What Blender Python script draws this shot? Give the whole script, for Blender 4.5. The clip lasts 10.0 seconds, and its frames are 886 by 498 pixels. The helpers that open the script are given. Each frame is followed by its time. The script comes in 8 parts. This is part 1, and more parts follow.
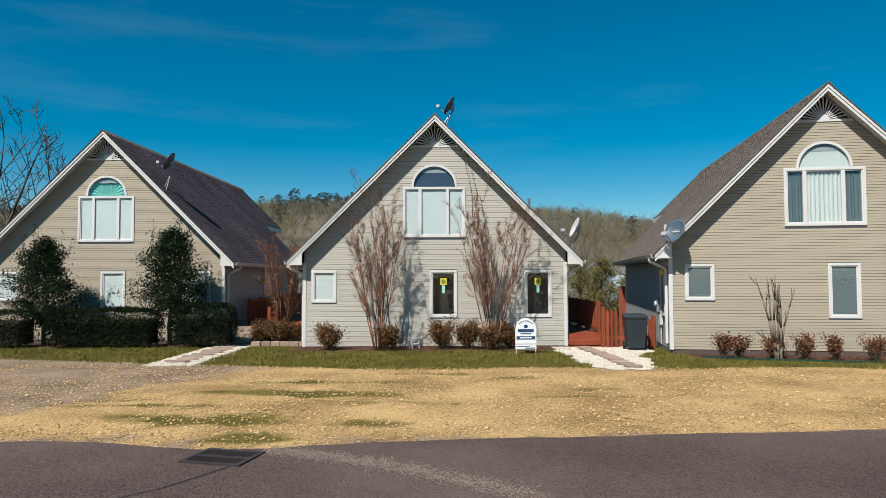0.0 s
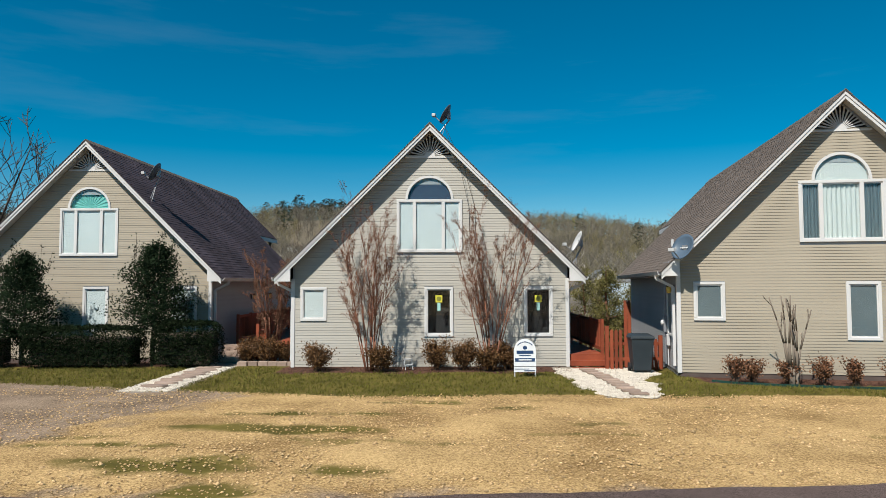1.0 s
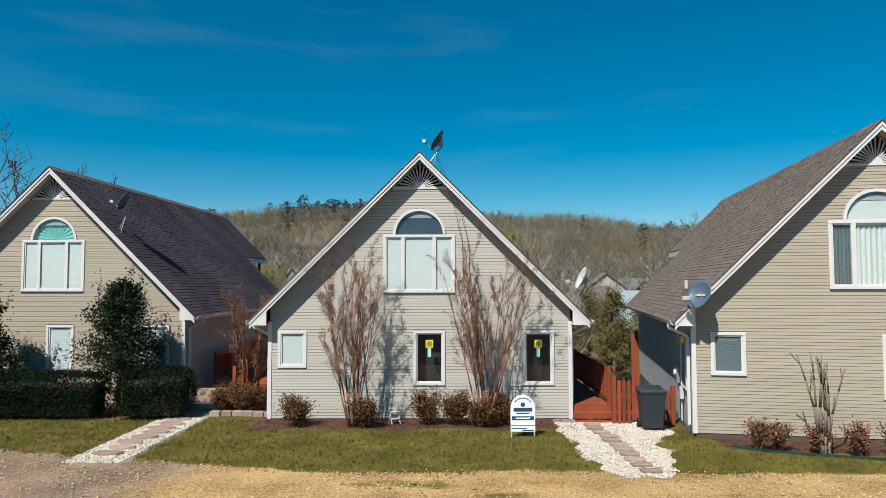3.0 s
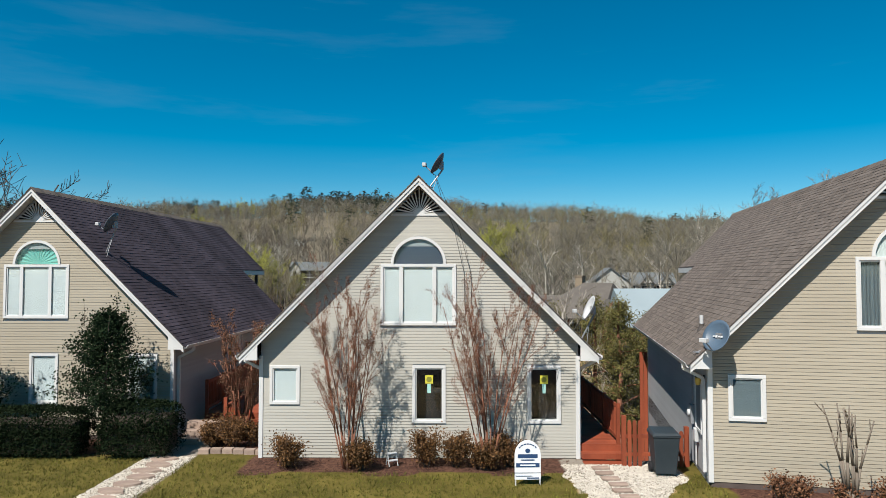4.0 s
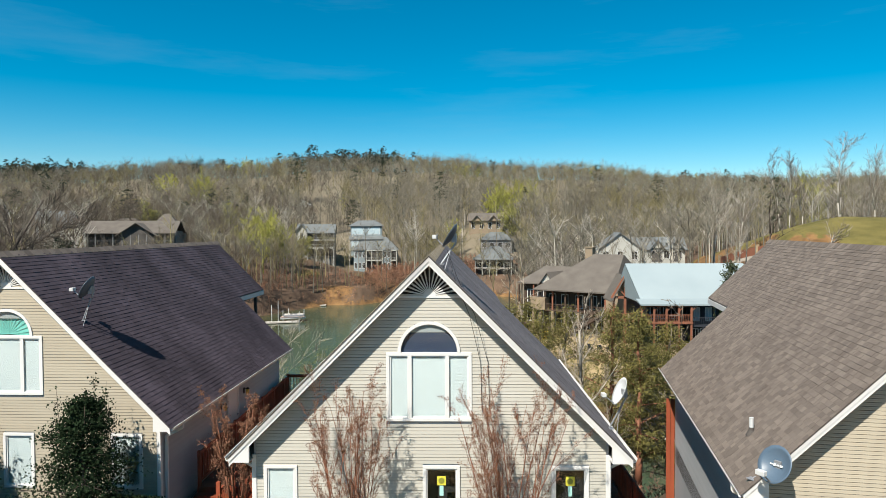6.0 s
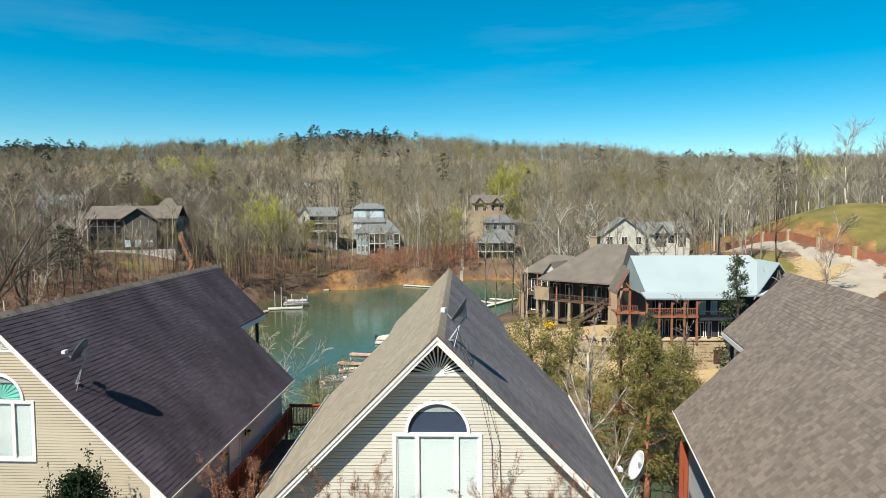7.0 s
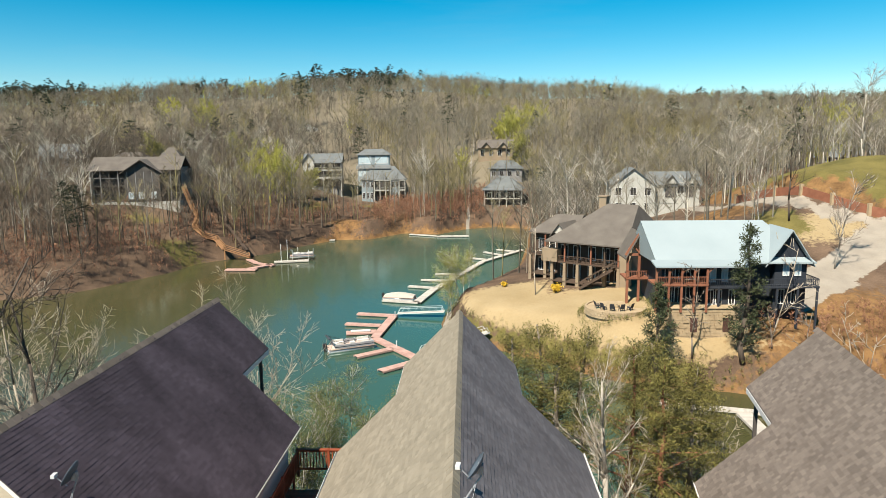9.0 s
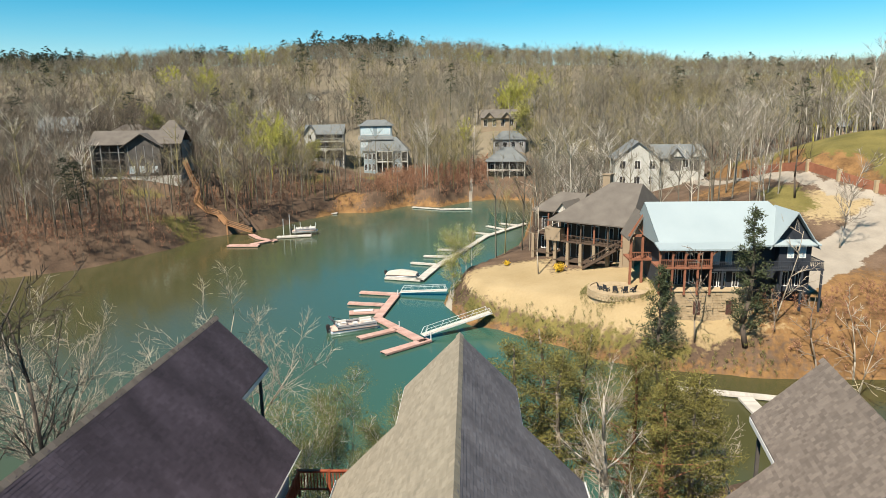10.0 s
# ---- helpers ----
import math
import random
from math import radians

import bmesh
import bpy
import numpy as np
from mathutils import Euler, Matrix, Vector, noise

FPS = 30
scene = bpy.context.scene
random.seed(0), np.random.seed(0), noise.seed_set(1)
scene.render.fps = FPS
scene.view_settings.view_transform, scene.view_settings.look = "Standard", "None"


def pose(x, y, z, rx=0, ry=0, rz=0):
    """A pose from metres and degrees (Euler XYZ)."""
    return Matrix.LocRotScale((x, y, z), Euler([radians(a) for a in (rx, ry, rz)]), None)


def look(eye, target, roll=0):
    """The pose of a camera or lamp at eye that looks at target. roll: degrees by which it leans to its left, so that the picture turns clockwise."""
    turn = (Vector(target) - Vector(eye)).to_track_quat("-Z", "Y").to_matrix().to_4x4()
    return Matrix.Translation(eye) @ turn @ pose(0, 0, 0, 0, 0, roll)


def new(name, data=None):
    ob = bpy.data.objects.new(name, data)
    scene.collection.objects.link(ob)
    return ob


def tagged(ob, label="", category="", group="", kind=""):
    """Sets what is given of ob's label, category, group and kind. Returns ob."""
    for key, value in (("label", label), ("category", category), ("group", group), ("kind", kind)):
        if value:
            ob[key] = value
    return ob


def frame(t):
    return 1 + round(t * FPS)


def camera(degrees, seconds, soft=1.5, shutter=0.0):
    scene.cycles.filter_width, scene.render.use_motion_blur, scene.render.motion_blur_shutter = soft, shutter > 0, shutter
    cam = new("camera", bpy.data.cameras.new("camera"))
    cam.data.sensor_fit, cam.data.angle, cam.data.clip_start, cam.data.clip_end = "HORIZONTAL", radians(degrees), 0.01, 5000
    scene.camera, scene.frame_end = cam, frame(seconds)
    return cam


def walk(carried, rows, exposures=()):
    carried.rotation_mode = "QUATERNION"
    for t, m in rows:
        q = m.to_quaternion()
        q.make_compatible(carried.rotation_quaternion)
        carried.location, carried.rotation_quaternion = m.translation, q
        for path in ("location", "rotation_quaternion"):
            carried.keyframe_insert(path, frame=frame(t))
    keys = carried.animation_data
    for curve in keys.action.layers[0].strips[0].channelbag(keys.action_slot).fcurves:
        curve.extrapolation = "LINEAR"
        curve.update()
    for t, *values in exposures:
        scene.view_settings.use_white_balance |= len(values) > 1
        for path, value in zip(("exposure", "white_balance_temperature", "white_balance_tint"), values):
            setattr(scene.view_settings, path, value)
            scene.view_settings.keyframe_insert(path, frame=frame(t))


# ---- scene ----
cam = camera(67.0, 10.0, soft=0.85)
PATH = [
    (0, (-0.02, 0.731, 2.108), (-0.004, 2.729, 2.194), -0.2),
    (0.5, (0.13, 1.259, 2.262), (0.139, 3.257, 2.359), -0.2),
    (1, (0.26, 1.70, 2.43), (0.262, 3.697, 2.534), -0.15),
    (1.5, (0.346, 2.085, 2.66), (0.348, 4.082, 2.763), -0.15),
    (2, (0.444, 2.482, 2.898), (0.442, 4.479, 2.999), -0.1),
    (2.5, (0.554, 2.915, 3.221), (0.547, 4.913, 3.325), -0.1),
    (4, (0.707, 4.285, 4.67), (0.684, 6.284, 4.745), -0.0),
    (4.5, (0.721, 4.78, 5.365), (0.692, 6.779, 5.409), -0.0),
    (5, (0.69, 5.32, 6.121), (0.656, 7.319, 6.13), -0.1),
    (5.5, (0.609, 5.821, 6.901), (0.571, 7.82, 6.877), -0.2),
    (6, (0.54, 6.353, 7.719), (0.496, 8.352, 7.66), -0.2),
    (7.5, (0.313, 7.764, 10.867), (0.257, 9.756, 10.703), -0.4),
    (8, (0.24, 8.298, 11.877), (0.179, 10.286, 11.663), -0.5),
    (8.5, (0.194, 8.749, 12.881), (0.129, 10.731, 12.618), -0.5),
    (9, (0.204, 9.215, 13.932), (0.134, 11.19, 13.621), -0.6),
    (9.5, (0.238, 9.689, 15.015), (0.162, 11.655, 14.655), -0.7),
    (10, (0.324, 10.1, 16.067), (0.244, 12.056, 15.658), -0.8),
]
EXPOSURE = [(0.0, 0.48, 6250, 10), (4.0, 0.62, 6150, 10), (5.5, 0.86, 6300, 9), (7.5, 1.10, 6500, 7), (10.0, 1.10, 6750, 9)]
walk(cam, [(t, look(eye, target, roll)) for t, eye, target, roll in PATH], EXPOSURE)

# ---- daylight: sun behind the camera and to its left ----
SUN = Vector((-0.62, -1.0, 1.42)).normalized()
world = bpy.data.worlds.new("sky")
scene.world = world
world.use_nodes = True
wn = world.node_tree.nodes
sky = wn.new("ShaderNodeTexSky")
sky.sky_type, sky.sun_disc = "NISHITA", False
sky.sun_elevation, sky.sun_rotation = math.asin(SUN.z), math.atan2(SUN.x, SUN.y)
sky.air_density, sky.dust_density, sky.ozone_density = 0.85, 0.0, 1.8
tint = wn.new("ShaderNodeHueSaturation")
tint.inputs["Saturation"].default_value = 1.66
tint.inputs["Hue"].default_value = 0.481
air = wn.new("ShaderNodeMix")
air.data_type, air.blend_type = "RGBA", "MULTIPLY"
air.inputs[0].default_value, air.inputs[7].default_value = 1.0, (1.0, 0.97, 0.95, 1)
world.node_tree.links.new(sky.outputs[0], tint.inputs["Color"])
world.node_tree.links.new(tint.outputs[0], air.inputs[6])
wco, wmap, wno, wramp, wmix = (wn.new(k) for k in ("ShaderNodeTexCoord", "ShaderNodeMapping", "ShaderNodeTexNoise", "ShaderNodeMapRange", "ShaderNodeMix"))
wmap.inputs["Scale"].default_value, wmap.inputs["Rotation"].default_value = (1.2, 1.6, 9.0), (0.0, radians(16), 0.0)
wno.inputs["Scale"].default_value, wno.inputs["Detail"].default_value, wno.inputs["Roughness"].default_value = 1.3, 6, 0.6
wramp.inputs[1].default_value, wramp.inputs[2].default_value, wramp.inputs[4].default_value = 0.52, 0.82, 0.14
wmix.data_type = "RGBA"
wmix.inputs[7].default_value = (3.4, 4.6, 5.2, 1)
for a, b in ((wco.outputs["Generated"], wmap.inputs[0]), (wmap.outputs[0], wno.inputs["Vector"]), (wno.outputs[0], wramp.inputs[0]), (wramp.outputs[0], wmix.inputs[0]), (air.outputs[2], wmix.inputs[6]), (wmix.outputs[2], wn["Background"].inputs[0])):
    world.node_tree.links.new(a, b)
wn["Background"].inputs[1].default_value = 0.064
lamp = bpy.data.lights.new("sun", "SUN")
lamp.energy, lamp.angle, lamp.color = 5.0, radians(0.5), (1.0, 0.915, 0.79)
new("sun", lamp).matrix_world = look(SUN * 100, (0, 0, 0))


# ---- materials ----
def material(name, a, b, scale=4.0, fine=60.0, rough=0.8, bump=0.3, metal=0.0, vary="", spread=0.25, stretch=(1, 1, 1), depth=0.02, spec=0.3, cw=1.6, gw=0.6):
    """Two colours mixed by coarse and fine noise, with relief; vary: brightness by 'object', 'island', 'both' or 'tree'."""
    m = bpy.data.materials.new(name)
    m.use_nodes = True
    n, li = m.node_tree.nodes, m.node_tree.links
    bsdf = n["Principled BSDF"]
    co = n.new("ShaderNodeTexCoord")
    mp = n.new("ShaderNodeMapping")
    mp.inputs["Scale"].default_value = stretch
    li.new(co.outputs["Object"], mp.inputs[0])
    coarse, grain = n.new("ShaderNodeTexNoise"), n.new("ShaderNodeTexNoise")
    coarse.inputs["Scale"].default_value, grain.inputs["Scale"].default_value = scale, fine
    coarse.inputs["Detail"].default_value = 5
    grain.inputs["Detail"].default_value = 3
    li.new(mp.outputs[0], coarse.inputs["Vector"])
    li.new(mp.outputs[0], grain.inputs["Vector"])
    add = n.new("ShaderNodeMath")
    add.operation = "MULTIPLY_ADD"
    li.new(grain.outputs[0], add.inputs[0])
    add.inputs[1].default_value = gw
    half = n.new("ShaderNodeMath")
    half.operation = "MULTIPLY_ADD"
    li.new(coarse.outputs[0], half.inputs[0])
    half.inputs[1].default_value, half.inputs[2].default_value = cw, 0.5 - 0.5 * cw - 0.5 * gw
    li.new(half.outputs[0], add.inputs[2])
    mix = n.new("ShaderNodeMix")
    mix.data_type = "RGBA"
    mix.inputs[6].default_value, mix.inputs[7].default_value = (*a, 1), (*b, 1)
    li.new(add.outputs[0], mix.inputs[0])
    out = mix.outputs[2]
    if vary:
        if vary == "object":
            src = n.new("ShaderNodeObjectInfo").outputs["Random"]
        elif vary == "both":
            both = n.new("ShaderNodeMath")
            both.operation = "ADD"
            li.new(n.new("ShaderNodeObjectInfo").outputs["Random"], both.inputs[0])
            li.new(n.new("ShaderNodeNewGeometry").outputs["Random Per Island"], both.inputs[1])
            wrap = n.new("ShaderNodeMath")
            wrap.operation = "FRACT"
            li.new(both.outputs[0], wrap.inputs[0])
            src = wrap.outputs[0]
        elif vary == "tree":
            tone = n.new("ShaderNodeAttribute")
            tone.attribute_name = "tone"
            part_of = n.new("ShaderNodeMath")
            part_of.operation = "MULTIPLY_ADD"
            part_of.inputs[1].default_value = 0.22
            li.new(n.new("ShaderNodeNewGeometry").outputs["Random Per Island"], part_of.inputs[0])
            share = n.new("ShaderNodeMath")
            share.operation = "MULTIPLY"
            share.inputs[1].default_value = 0.78
            li.new(tone.outputs["Fac"], share.inputs[0])
            li.new(share.outputs[0], part_of.inputs[2])
            src = part_of.outputs[0]
        else:
            src = n.new("ShaderNodeNewGeometry").outputs["Random Per Island"]
        rng = n.new("ShaderNodeMapRange")
        rng.inputs[3].default_value, rng.inputs[4].default_value = 1 - spread, 1 + spread
        li.new(src, rng.inputs[0])
        hs = n.new("ShaderNodeHueSaturation")
        li.new(out, hs.inputs["Color"])
        li.new(rng.outputs[0], hs.inputs["Value"])
        out = hs.outputs[0]
    li.new(out, bsdf.inputs["Base Color"])
    bsdf.inputs["Roughness"].default_value, bsdf.inputs["Metallic"].default_value = rough, metal
    bsdf.inputs["Specular IOR Level"].default_value = spec
    if bump:
        bp = n.new("ShaderNodeBump")
        bp.inputs["Strength"].default_value, bp.inputs["Distance"].default_value = bump, depth
        li.new(add.outputs[0], bp.inputs["Height"])
        li.new(bp.outputs[0], bsdf.inputs["Normal"])
    return m


SIDING_PALE = material("pale_vinyl_siding", (0.369, 0.355, 0.313), (0.411, 0.394, 0.352), 0.7, 30, 0.55, 0.12, vary="object", spread=0.04, depth=0.004)
SIDING = material("vinyl_siding", (0.312, 0.275, 0.212), (0.347, 0.308, 0.242), 0.7, 30, 0.55, 0.12, vary="object", spread=0.04, depth=0.004)
# Bluish grey puts the shade of the side walls into their colour
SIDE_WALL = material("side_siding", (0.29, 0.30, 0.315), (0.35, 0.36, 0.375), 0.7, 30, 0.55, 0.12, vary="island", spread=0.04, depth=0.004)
TRIM = material("white_trim", (0.523, 0.523, 0.516), (0.586, 0.586, 0.578), 1.5, 20, 0.45, 0.05)
SHINGLE = {
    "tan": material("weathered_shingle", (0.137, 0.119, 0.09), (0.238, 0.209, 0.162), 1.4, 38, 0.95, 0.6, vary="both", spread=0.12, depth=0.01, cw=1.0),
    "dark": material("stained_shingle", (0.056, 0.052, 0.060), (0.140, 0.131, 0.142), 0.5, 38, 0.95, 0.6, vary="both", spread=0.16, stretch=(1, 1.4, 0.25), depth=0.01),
    "black": material("soot_stained_shingle", (0.00918, 0.00603, 0.0099), (0.0725, 0.0568, 0.0736), 0.45, 38, 0.95, 0.6, vary="both", spread=0.16, stretch=(1, 1.4, 0.25), depth=0.01),
    "brown": material("brown_shingle", (0.086, 0.069, 0.058), (0.162, 0.134, 0.115), 1.2, 38, 0.95, 0.6, vary="both", spread=0.21, depth=0.01, cw=0.8),
}
UNDER = material("roof_edge", (0.05, 0.045, 0.04), (0.08, 0.07, 0.065), 3, 40, 0.9, 0.2)
DARK = material("dark_recess", (0.012, 0.012, 0.014), (0.02, 0.02, 0.022), 3, 30, 0.9, 0)
BLOCK = material("foundation", (0.06, 0.045, 0.04), (0.11, 0.085, 0.075), 2, 30, 0.9, 0.3)
BLIND = material("white_blind", (0.466, 0.495, 0.519), (0.51, 0.534, 0.555), 0.8, 12, 0.6, 0.03)
GREY_BLIND = material("grey_blind", (0.0975, 0.124, 0.143), (0.128, 0.158, 0.176), 0.8, 12, 0.5, 0.03)
SHEER = material("sheer_curtain", (0.451, 0.476, 0.476), (0.558, 0.574, 0.574), 3, 14, 0.8, 0.2, stretch=(6, 1, 0.2))
TEAL = material("teal_curtain", (0.09, 0.324, 0.297), (0.18, 0.468, 0.423), 4, 14, 0.7, 0.3, stretch=(5, 1, 0.6))
# Dark arch fill with the sky's reflection put into its blue
ARCH_SKY = material("navy_sky_reflection", (0.026, 0.038, 0.075), (0.04, 0.055, 0.10), 0.8, 12, 0.6, 0.03)
BLACK_PANE = material("dark_room", (0.012, 0.012, 0.013), (0.025, 0.024, 0.025), 2, 20, 0.8, 0)
RED_DECK = material("red_stained_wood", (0.17, 0.036, 0.016), (0.27, 0.066, 0.028), 2, 40, 0.7, 0.3, vary="object", spread=0.2, stretch=(1, 1, 0.3))
METAL = material("grey_metal", (0.20, 0.21, 0.23), (0.28, 0.29, 0.31), 2, 40, 0.45, 0.1, metal=0.3)
WHITE_METAL = material("white_metal", (0.421, 0.428, 0.434), (0.489, 0.496, 0.496), 2, 40, 0.5, 0.1)
DISH_DARK = material("dark_dish", (0.05, 0.065, 0.085), (0.08, 0.10, 0.125), 2, 30, 0.4, 0.05)
# Blue-grey dish, its colour darkened for the shadow on its face
DISH_BLUE = material("shaded_blue_grey_dish", (0.06, 0.092, 0.132), (0.08, 0.116, 0.16), 2, 30, 0.4, 0.05)
DISH_PALE = material("pale_dish", (0.425, 0.442, 0.451), (0.51, 0.527, 0.527), 2, 30, 0.5, 0.05)


def glass(name, rough=0.03, tintc=(0.9, 0.95, 0.95)):
    m = bpy.data.materials.new(name)
    m.use_nodes = True
    n, li = m.node_tree.nodes, m.node_tree.links
    n.remove(n["Principled BSDF"])
    clear, gloss, fr, mx = n.new("ShaderNodeBsdfTransparent"), n.new("ShaderNodeBsdfGlossy"), n.new("ShaderNodeFresnel"), n.new("ShaderNodeMixShader")
    clear.inputs[0].default_value = (*tintc, 1)
    gloss.inputs["Roughness"].default_value = rough
    fr.inputs[0].default_value = 1.5
    li.new(fr.outputs[0], mx.inputs[0])
    li.new(clear.outputs[0], mx.inputs[1])
    li.new(gloss.outputs[0], mx.inputs[2])
    li.new(mx.outputs[0], n["Material Output"].inputs[0])
    return m


GLASS = glass("window_glass")


# ---- mesh building ----
class Shape:
    """Vertices and faces gathered for one mesh."""

    def __init__(self):
        self.v, self.f = [], []

    def poly(self, pts):
        i = len(self.v)
        self.v += [tuple(p) for p in pts]
        self.f.append(tuple(range(i, i + len(pts))))
        return self

    def box(self, x0, x1, y0, y1, z0, z1):
        return self.hexa([(x0, y0, z0), (x1, y0, z0), (x1, y1, z0), (x0, y1, z0)], [(x0, y0, z1), (x1, y0, z1), (x1, y1, z1), (x0, y1, z1)])

    def hexa(self, low, high):
        """A solid between two polygons with equally many corners."""
        i, n = len(self.v), len(low)
        self.v += [tuple(p) for p in low] + [tuple(p) for p in high]
        self.f.append(tuple(range(i + n - 1, i - 1, -1)))
        self.f.append(tuple(range(i + n, i + 2 * n)))
        for k in range(n):
            j = (k + 1) % n
            self.f.append((i + k, i + j, i + n + j, i + n + k))
        return self

    def beam(self, p, q, w, h):
        """A bar from p to q, w wide and h high."""
        p, q = Vector(p), Vector(q)
        d = (q - p).normalized()
        up = Vector((0, 0, 1)) if abs(d.z) < 0.95 else Vector((0, 1, 0))
        s = d.cross(up).normalized() * (w / 2)
        u = s.cross(d).normalized() * (h / 2)
        return self.hexa([p - s - u, p + s - u, p + s + u, p - s + u], [q - s - u, q + s - u, q + s + u, q - s + u])

    def tube(self, p, q, r0, r1, n=6):
        p, q = Vector(p), Vector(q)
        d = (q - p).normalized()
        s = d.cross(Vector((0.31, 0.17, 0.93)) if abs(d.z) < 0.9 else Vector((1, 0, 0))).normalized()
        u = s.cross(d)
        ring = [(math.cos(2 * math.pi * k / n), math.sin(2 * math.pi * k / n)) for k in range(n)]
        return self.hexa([p + (s * c + u * e) * r0 for c, e in ring], [q + (s * c + u * e) * r1 for c, e in ring])

    def lathe(self, profile, n=20, centre=(0, 0, 0)):
        """Turns (radius, z) pairs round the z axis."""
        i = len(self.v)
        cx, cy, cz = centre
        for r, z in profile:
            self.v += [(cx + r * math.cos(2 * math.pi * k / n), cy + r * math.sin(2 * math.pi * k / n), cz + z) for k in range(n)]
        for a in range(len(profile) - 1):
            for k in range(n):
                j = (k + 1) % n
                self.f.append((i + a * n + k, i + a * n + j, i + (a + 1) * n + j, i + (a + 1) * n + k))
        return self

    def move(self, m):
        self.v = [tuple(m @ Vector(p)) for p in self.v]
        return self

    def mesh(self, name, mat, smooth=False):
        me = bpy.data.meshes.new(name)
        me.from_pydata(self.v, [], self.f)
        me.materials.append(mat)
        if smooth:
            me.shade_smooth()
        me.validate()
        return me


def part(name, shape, mat, parent=None, label="", smooth=False, bevel=0.0, kind=""):
    """Links a shape as one mesh object, under a thing or a part where parent is given."""
    ob = new(name, shape if isinstance(shape, bpy.types.Mesh) else shape.mesh(name, mat, smooth))
    if parent is not None:
        ob.parent = parent
    if bevel:
        mod = ob.modifiers.new("bevel", "BEVEL")
        mod.width, mod.segments, mod.limit_method = bevel, 2, "ANGLE"
    if label or kind:
        tagged(ob, label, kind=kind)
    return ob


def thing(name, m, label, category, group="", kind=""):
    ob = new(name)
    ob.matrix_basis = m
    return tagged(ob, label, category, group, kind)


def smooth01(x):
    x = np.clip(x, 0, 1)
    return x * x * (3 - 2 * x)


# ---- the land ----
WATER = -18.4
SHORE = [(-420, 30), (-150, 52), (-45, 57), (-10, 58), (8, 60), (22, 66), (36, 73), (52, 79), (64, 86), (58, 92), (44.4, 92), (38, 92.2), (34, 93.4), (25, 95.2), (18, 99.0), (14, 104), (9.5, 107), (4.6, 112), (0, 114),
         (-4.5, 126), (-4, 134), (2.5, 145), (9, 160), (15, 190), (20, 225), (24, 262), (11, 269), (0, 262), (-10, 248), (-22, 252), (-33, 236), (-44, 236), (-54, 219), (-58, 208), (-74, 191), (-77, 176),
         (-87, 155), (-98, 147), (-140, 132), (-420, 118)]


def lake_distance(x, y):
    """Metres to the lake's edge; negative on the water."""
    best, inside = np.full(x.shape, 1e9), np.zeros(x.shape, bool)
    for (ax, ay), (bx, by) in zip(SHORE, SHORE[1:] + SHORE[:1]):
        dx, dy = bx - ax, by - ay
        u = np.clip(((x - ax) * dx + (y - ay) * dy) / (dx * dx + dy * dy), 0, 1)
        best = np.minimum(best, np.hypot(x - ax - u * dx, y - ay - u * dy))
        crosses = (ay > y) != (by > y)
        inside ^= crosses & (x < ax + (y - ay) * dx / (dy if dy else 1e-9))
    return np.where(inside, -best, best)


def fence_line(y):
    """The x of the road fence on the slope."""
    return np.interp(y, (120, 123, 129, 139, 152, 176, 215), (110, 100, 87, 77, 71, 67, 66))


def land(x, y):
    """The ground's height."""
    x, y = np.asarray(x, float), np.asarray(y, float)
    d = lake_distance(x, y)
    wob = np.sin(x * 0.11 + 1.3) * np.cos(y * 0.09) + 0.6 * np.sin(x * 0.27 + y * 0.21)
    near = WATER - WATER * smooth01(0.08 + 0.92 * np.clip(d, 0, 40) / 36.0)
    dd = np.clip(d, 0, None)
    far = WATER + 4.6 * smooth01(dd / 4.8) + 0.17 * np.minimum(dd, 95) + 0.35 * wob * np.clip(dd / 15, 0, 1)
    for cx, cy, r, h in ((88, 158, 34, 7.5), (-40, 312, 30, -5.5), (18, 335, 30, 9.0), (36, 106, 13, 1.5), (21, 108, 11, 0.8), (33, 98, 7, -1.2), (-40, 290, 14, -2.5), (-102, 220, 16, 5.6), (-84, 205, 8, 1.5), (17, 304, 9, 3.5), (22, 102.5, 5, 0.8)):
        far += h * np.exp(-((x - cx) ** 2 + (y - cy) ** 2) / r ** 2) * np.clip(dd / 3.5, 0, 1)
    ridge = 52.5 - 0.045 * np.clip(x, 0, 900) + 11 * np.exp(-((x + 80) / 72) ** 2) + 2.5 * np.sin(x * 0.021) + 1.5 * np.sin(x * 0.05 + 2)
    far += ridge * smooth01((y - 290) / 360) * np.clip(1 - (y - 680) / 1500, 0, 1)
    z = near + (far - near) * smooth01((y - 72 - 0.1 * np.clip(x, 0, 80)) / 18)
    z = z - 9.0 * smooth01((y - 21.2) / 7.0) * smooth01((40 - y) / 10.0) * np.exp(-((x - 5.9 - 0.1 * (y - 21)) / 1.7) ** 6)
    z = z + 3.2 * smooth01((x - fence_line(y) - 0.8) / 4.5) * smooth01((y - 119) / 8) * smooth01((215 - y) / 12) * smooth01((150 - x) / 30)
    return np.where(d < 0, np.maximum(WATER + 0.9 * d, WATER - 4), z)


def steps(*spans):
    """Grid lines: (start, stop, step) one after another."""
    out = []
    for a, b, s in spans:
        out += list(np.arange(a, b, s))
    return np.array(out)


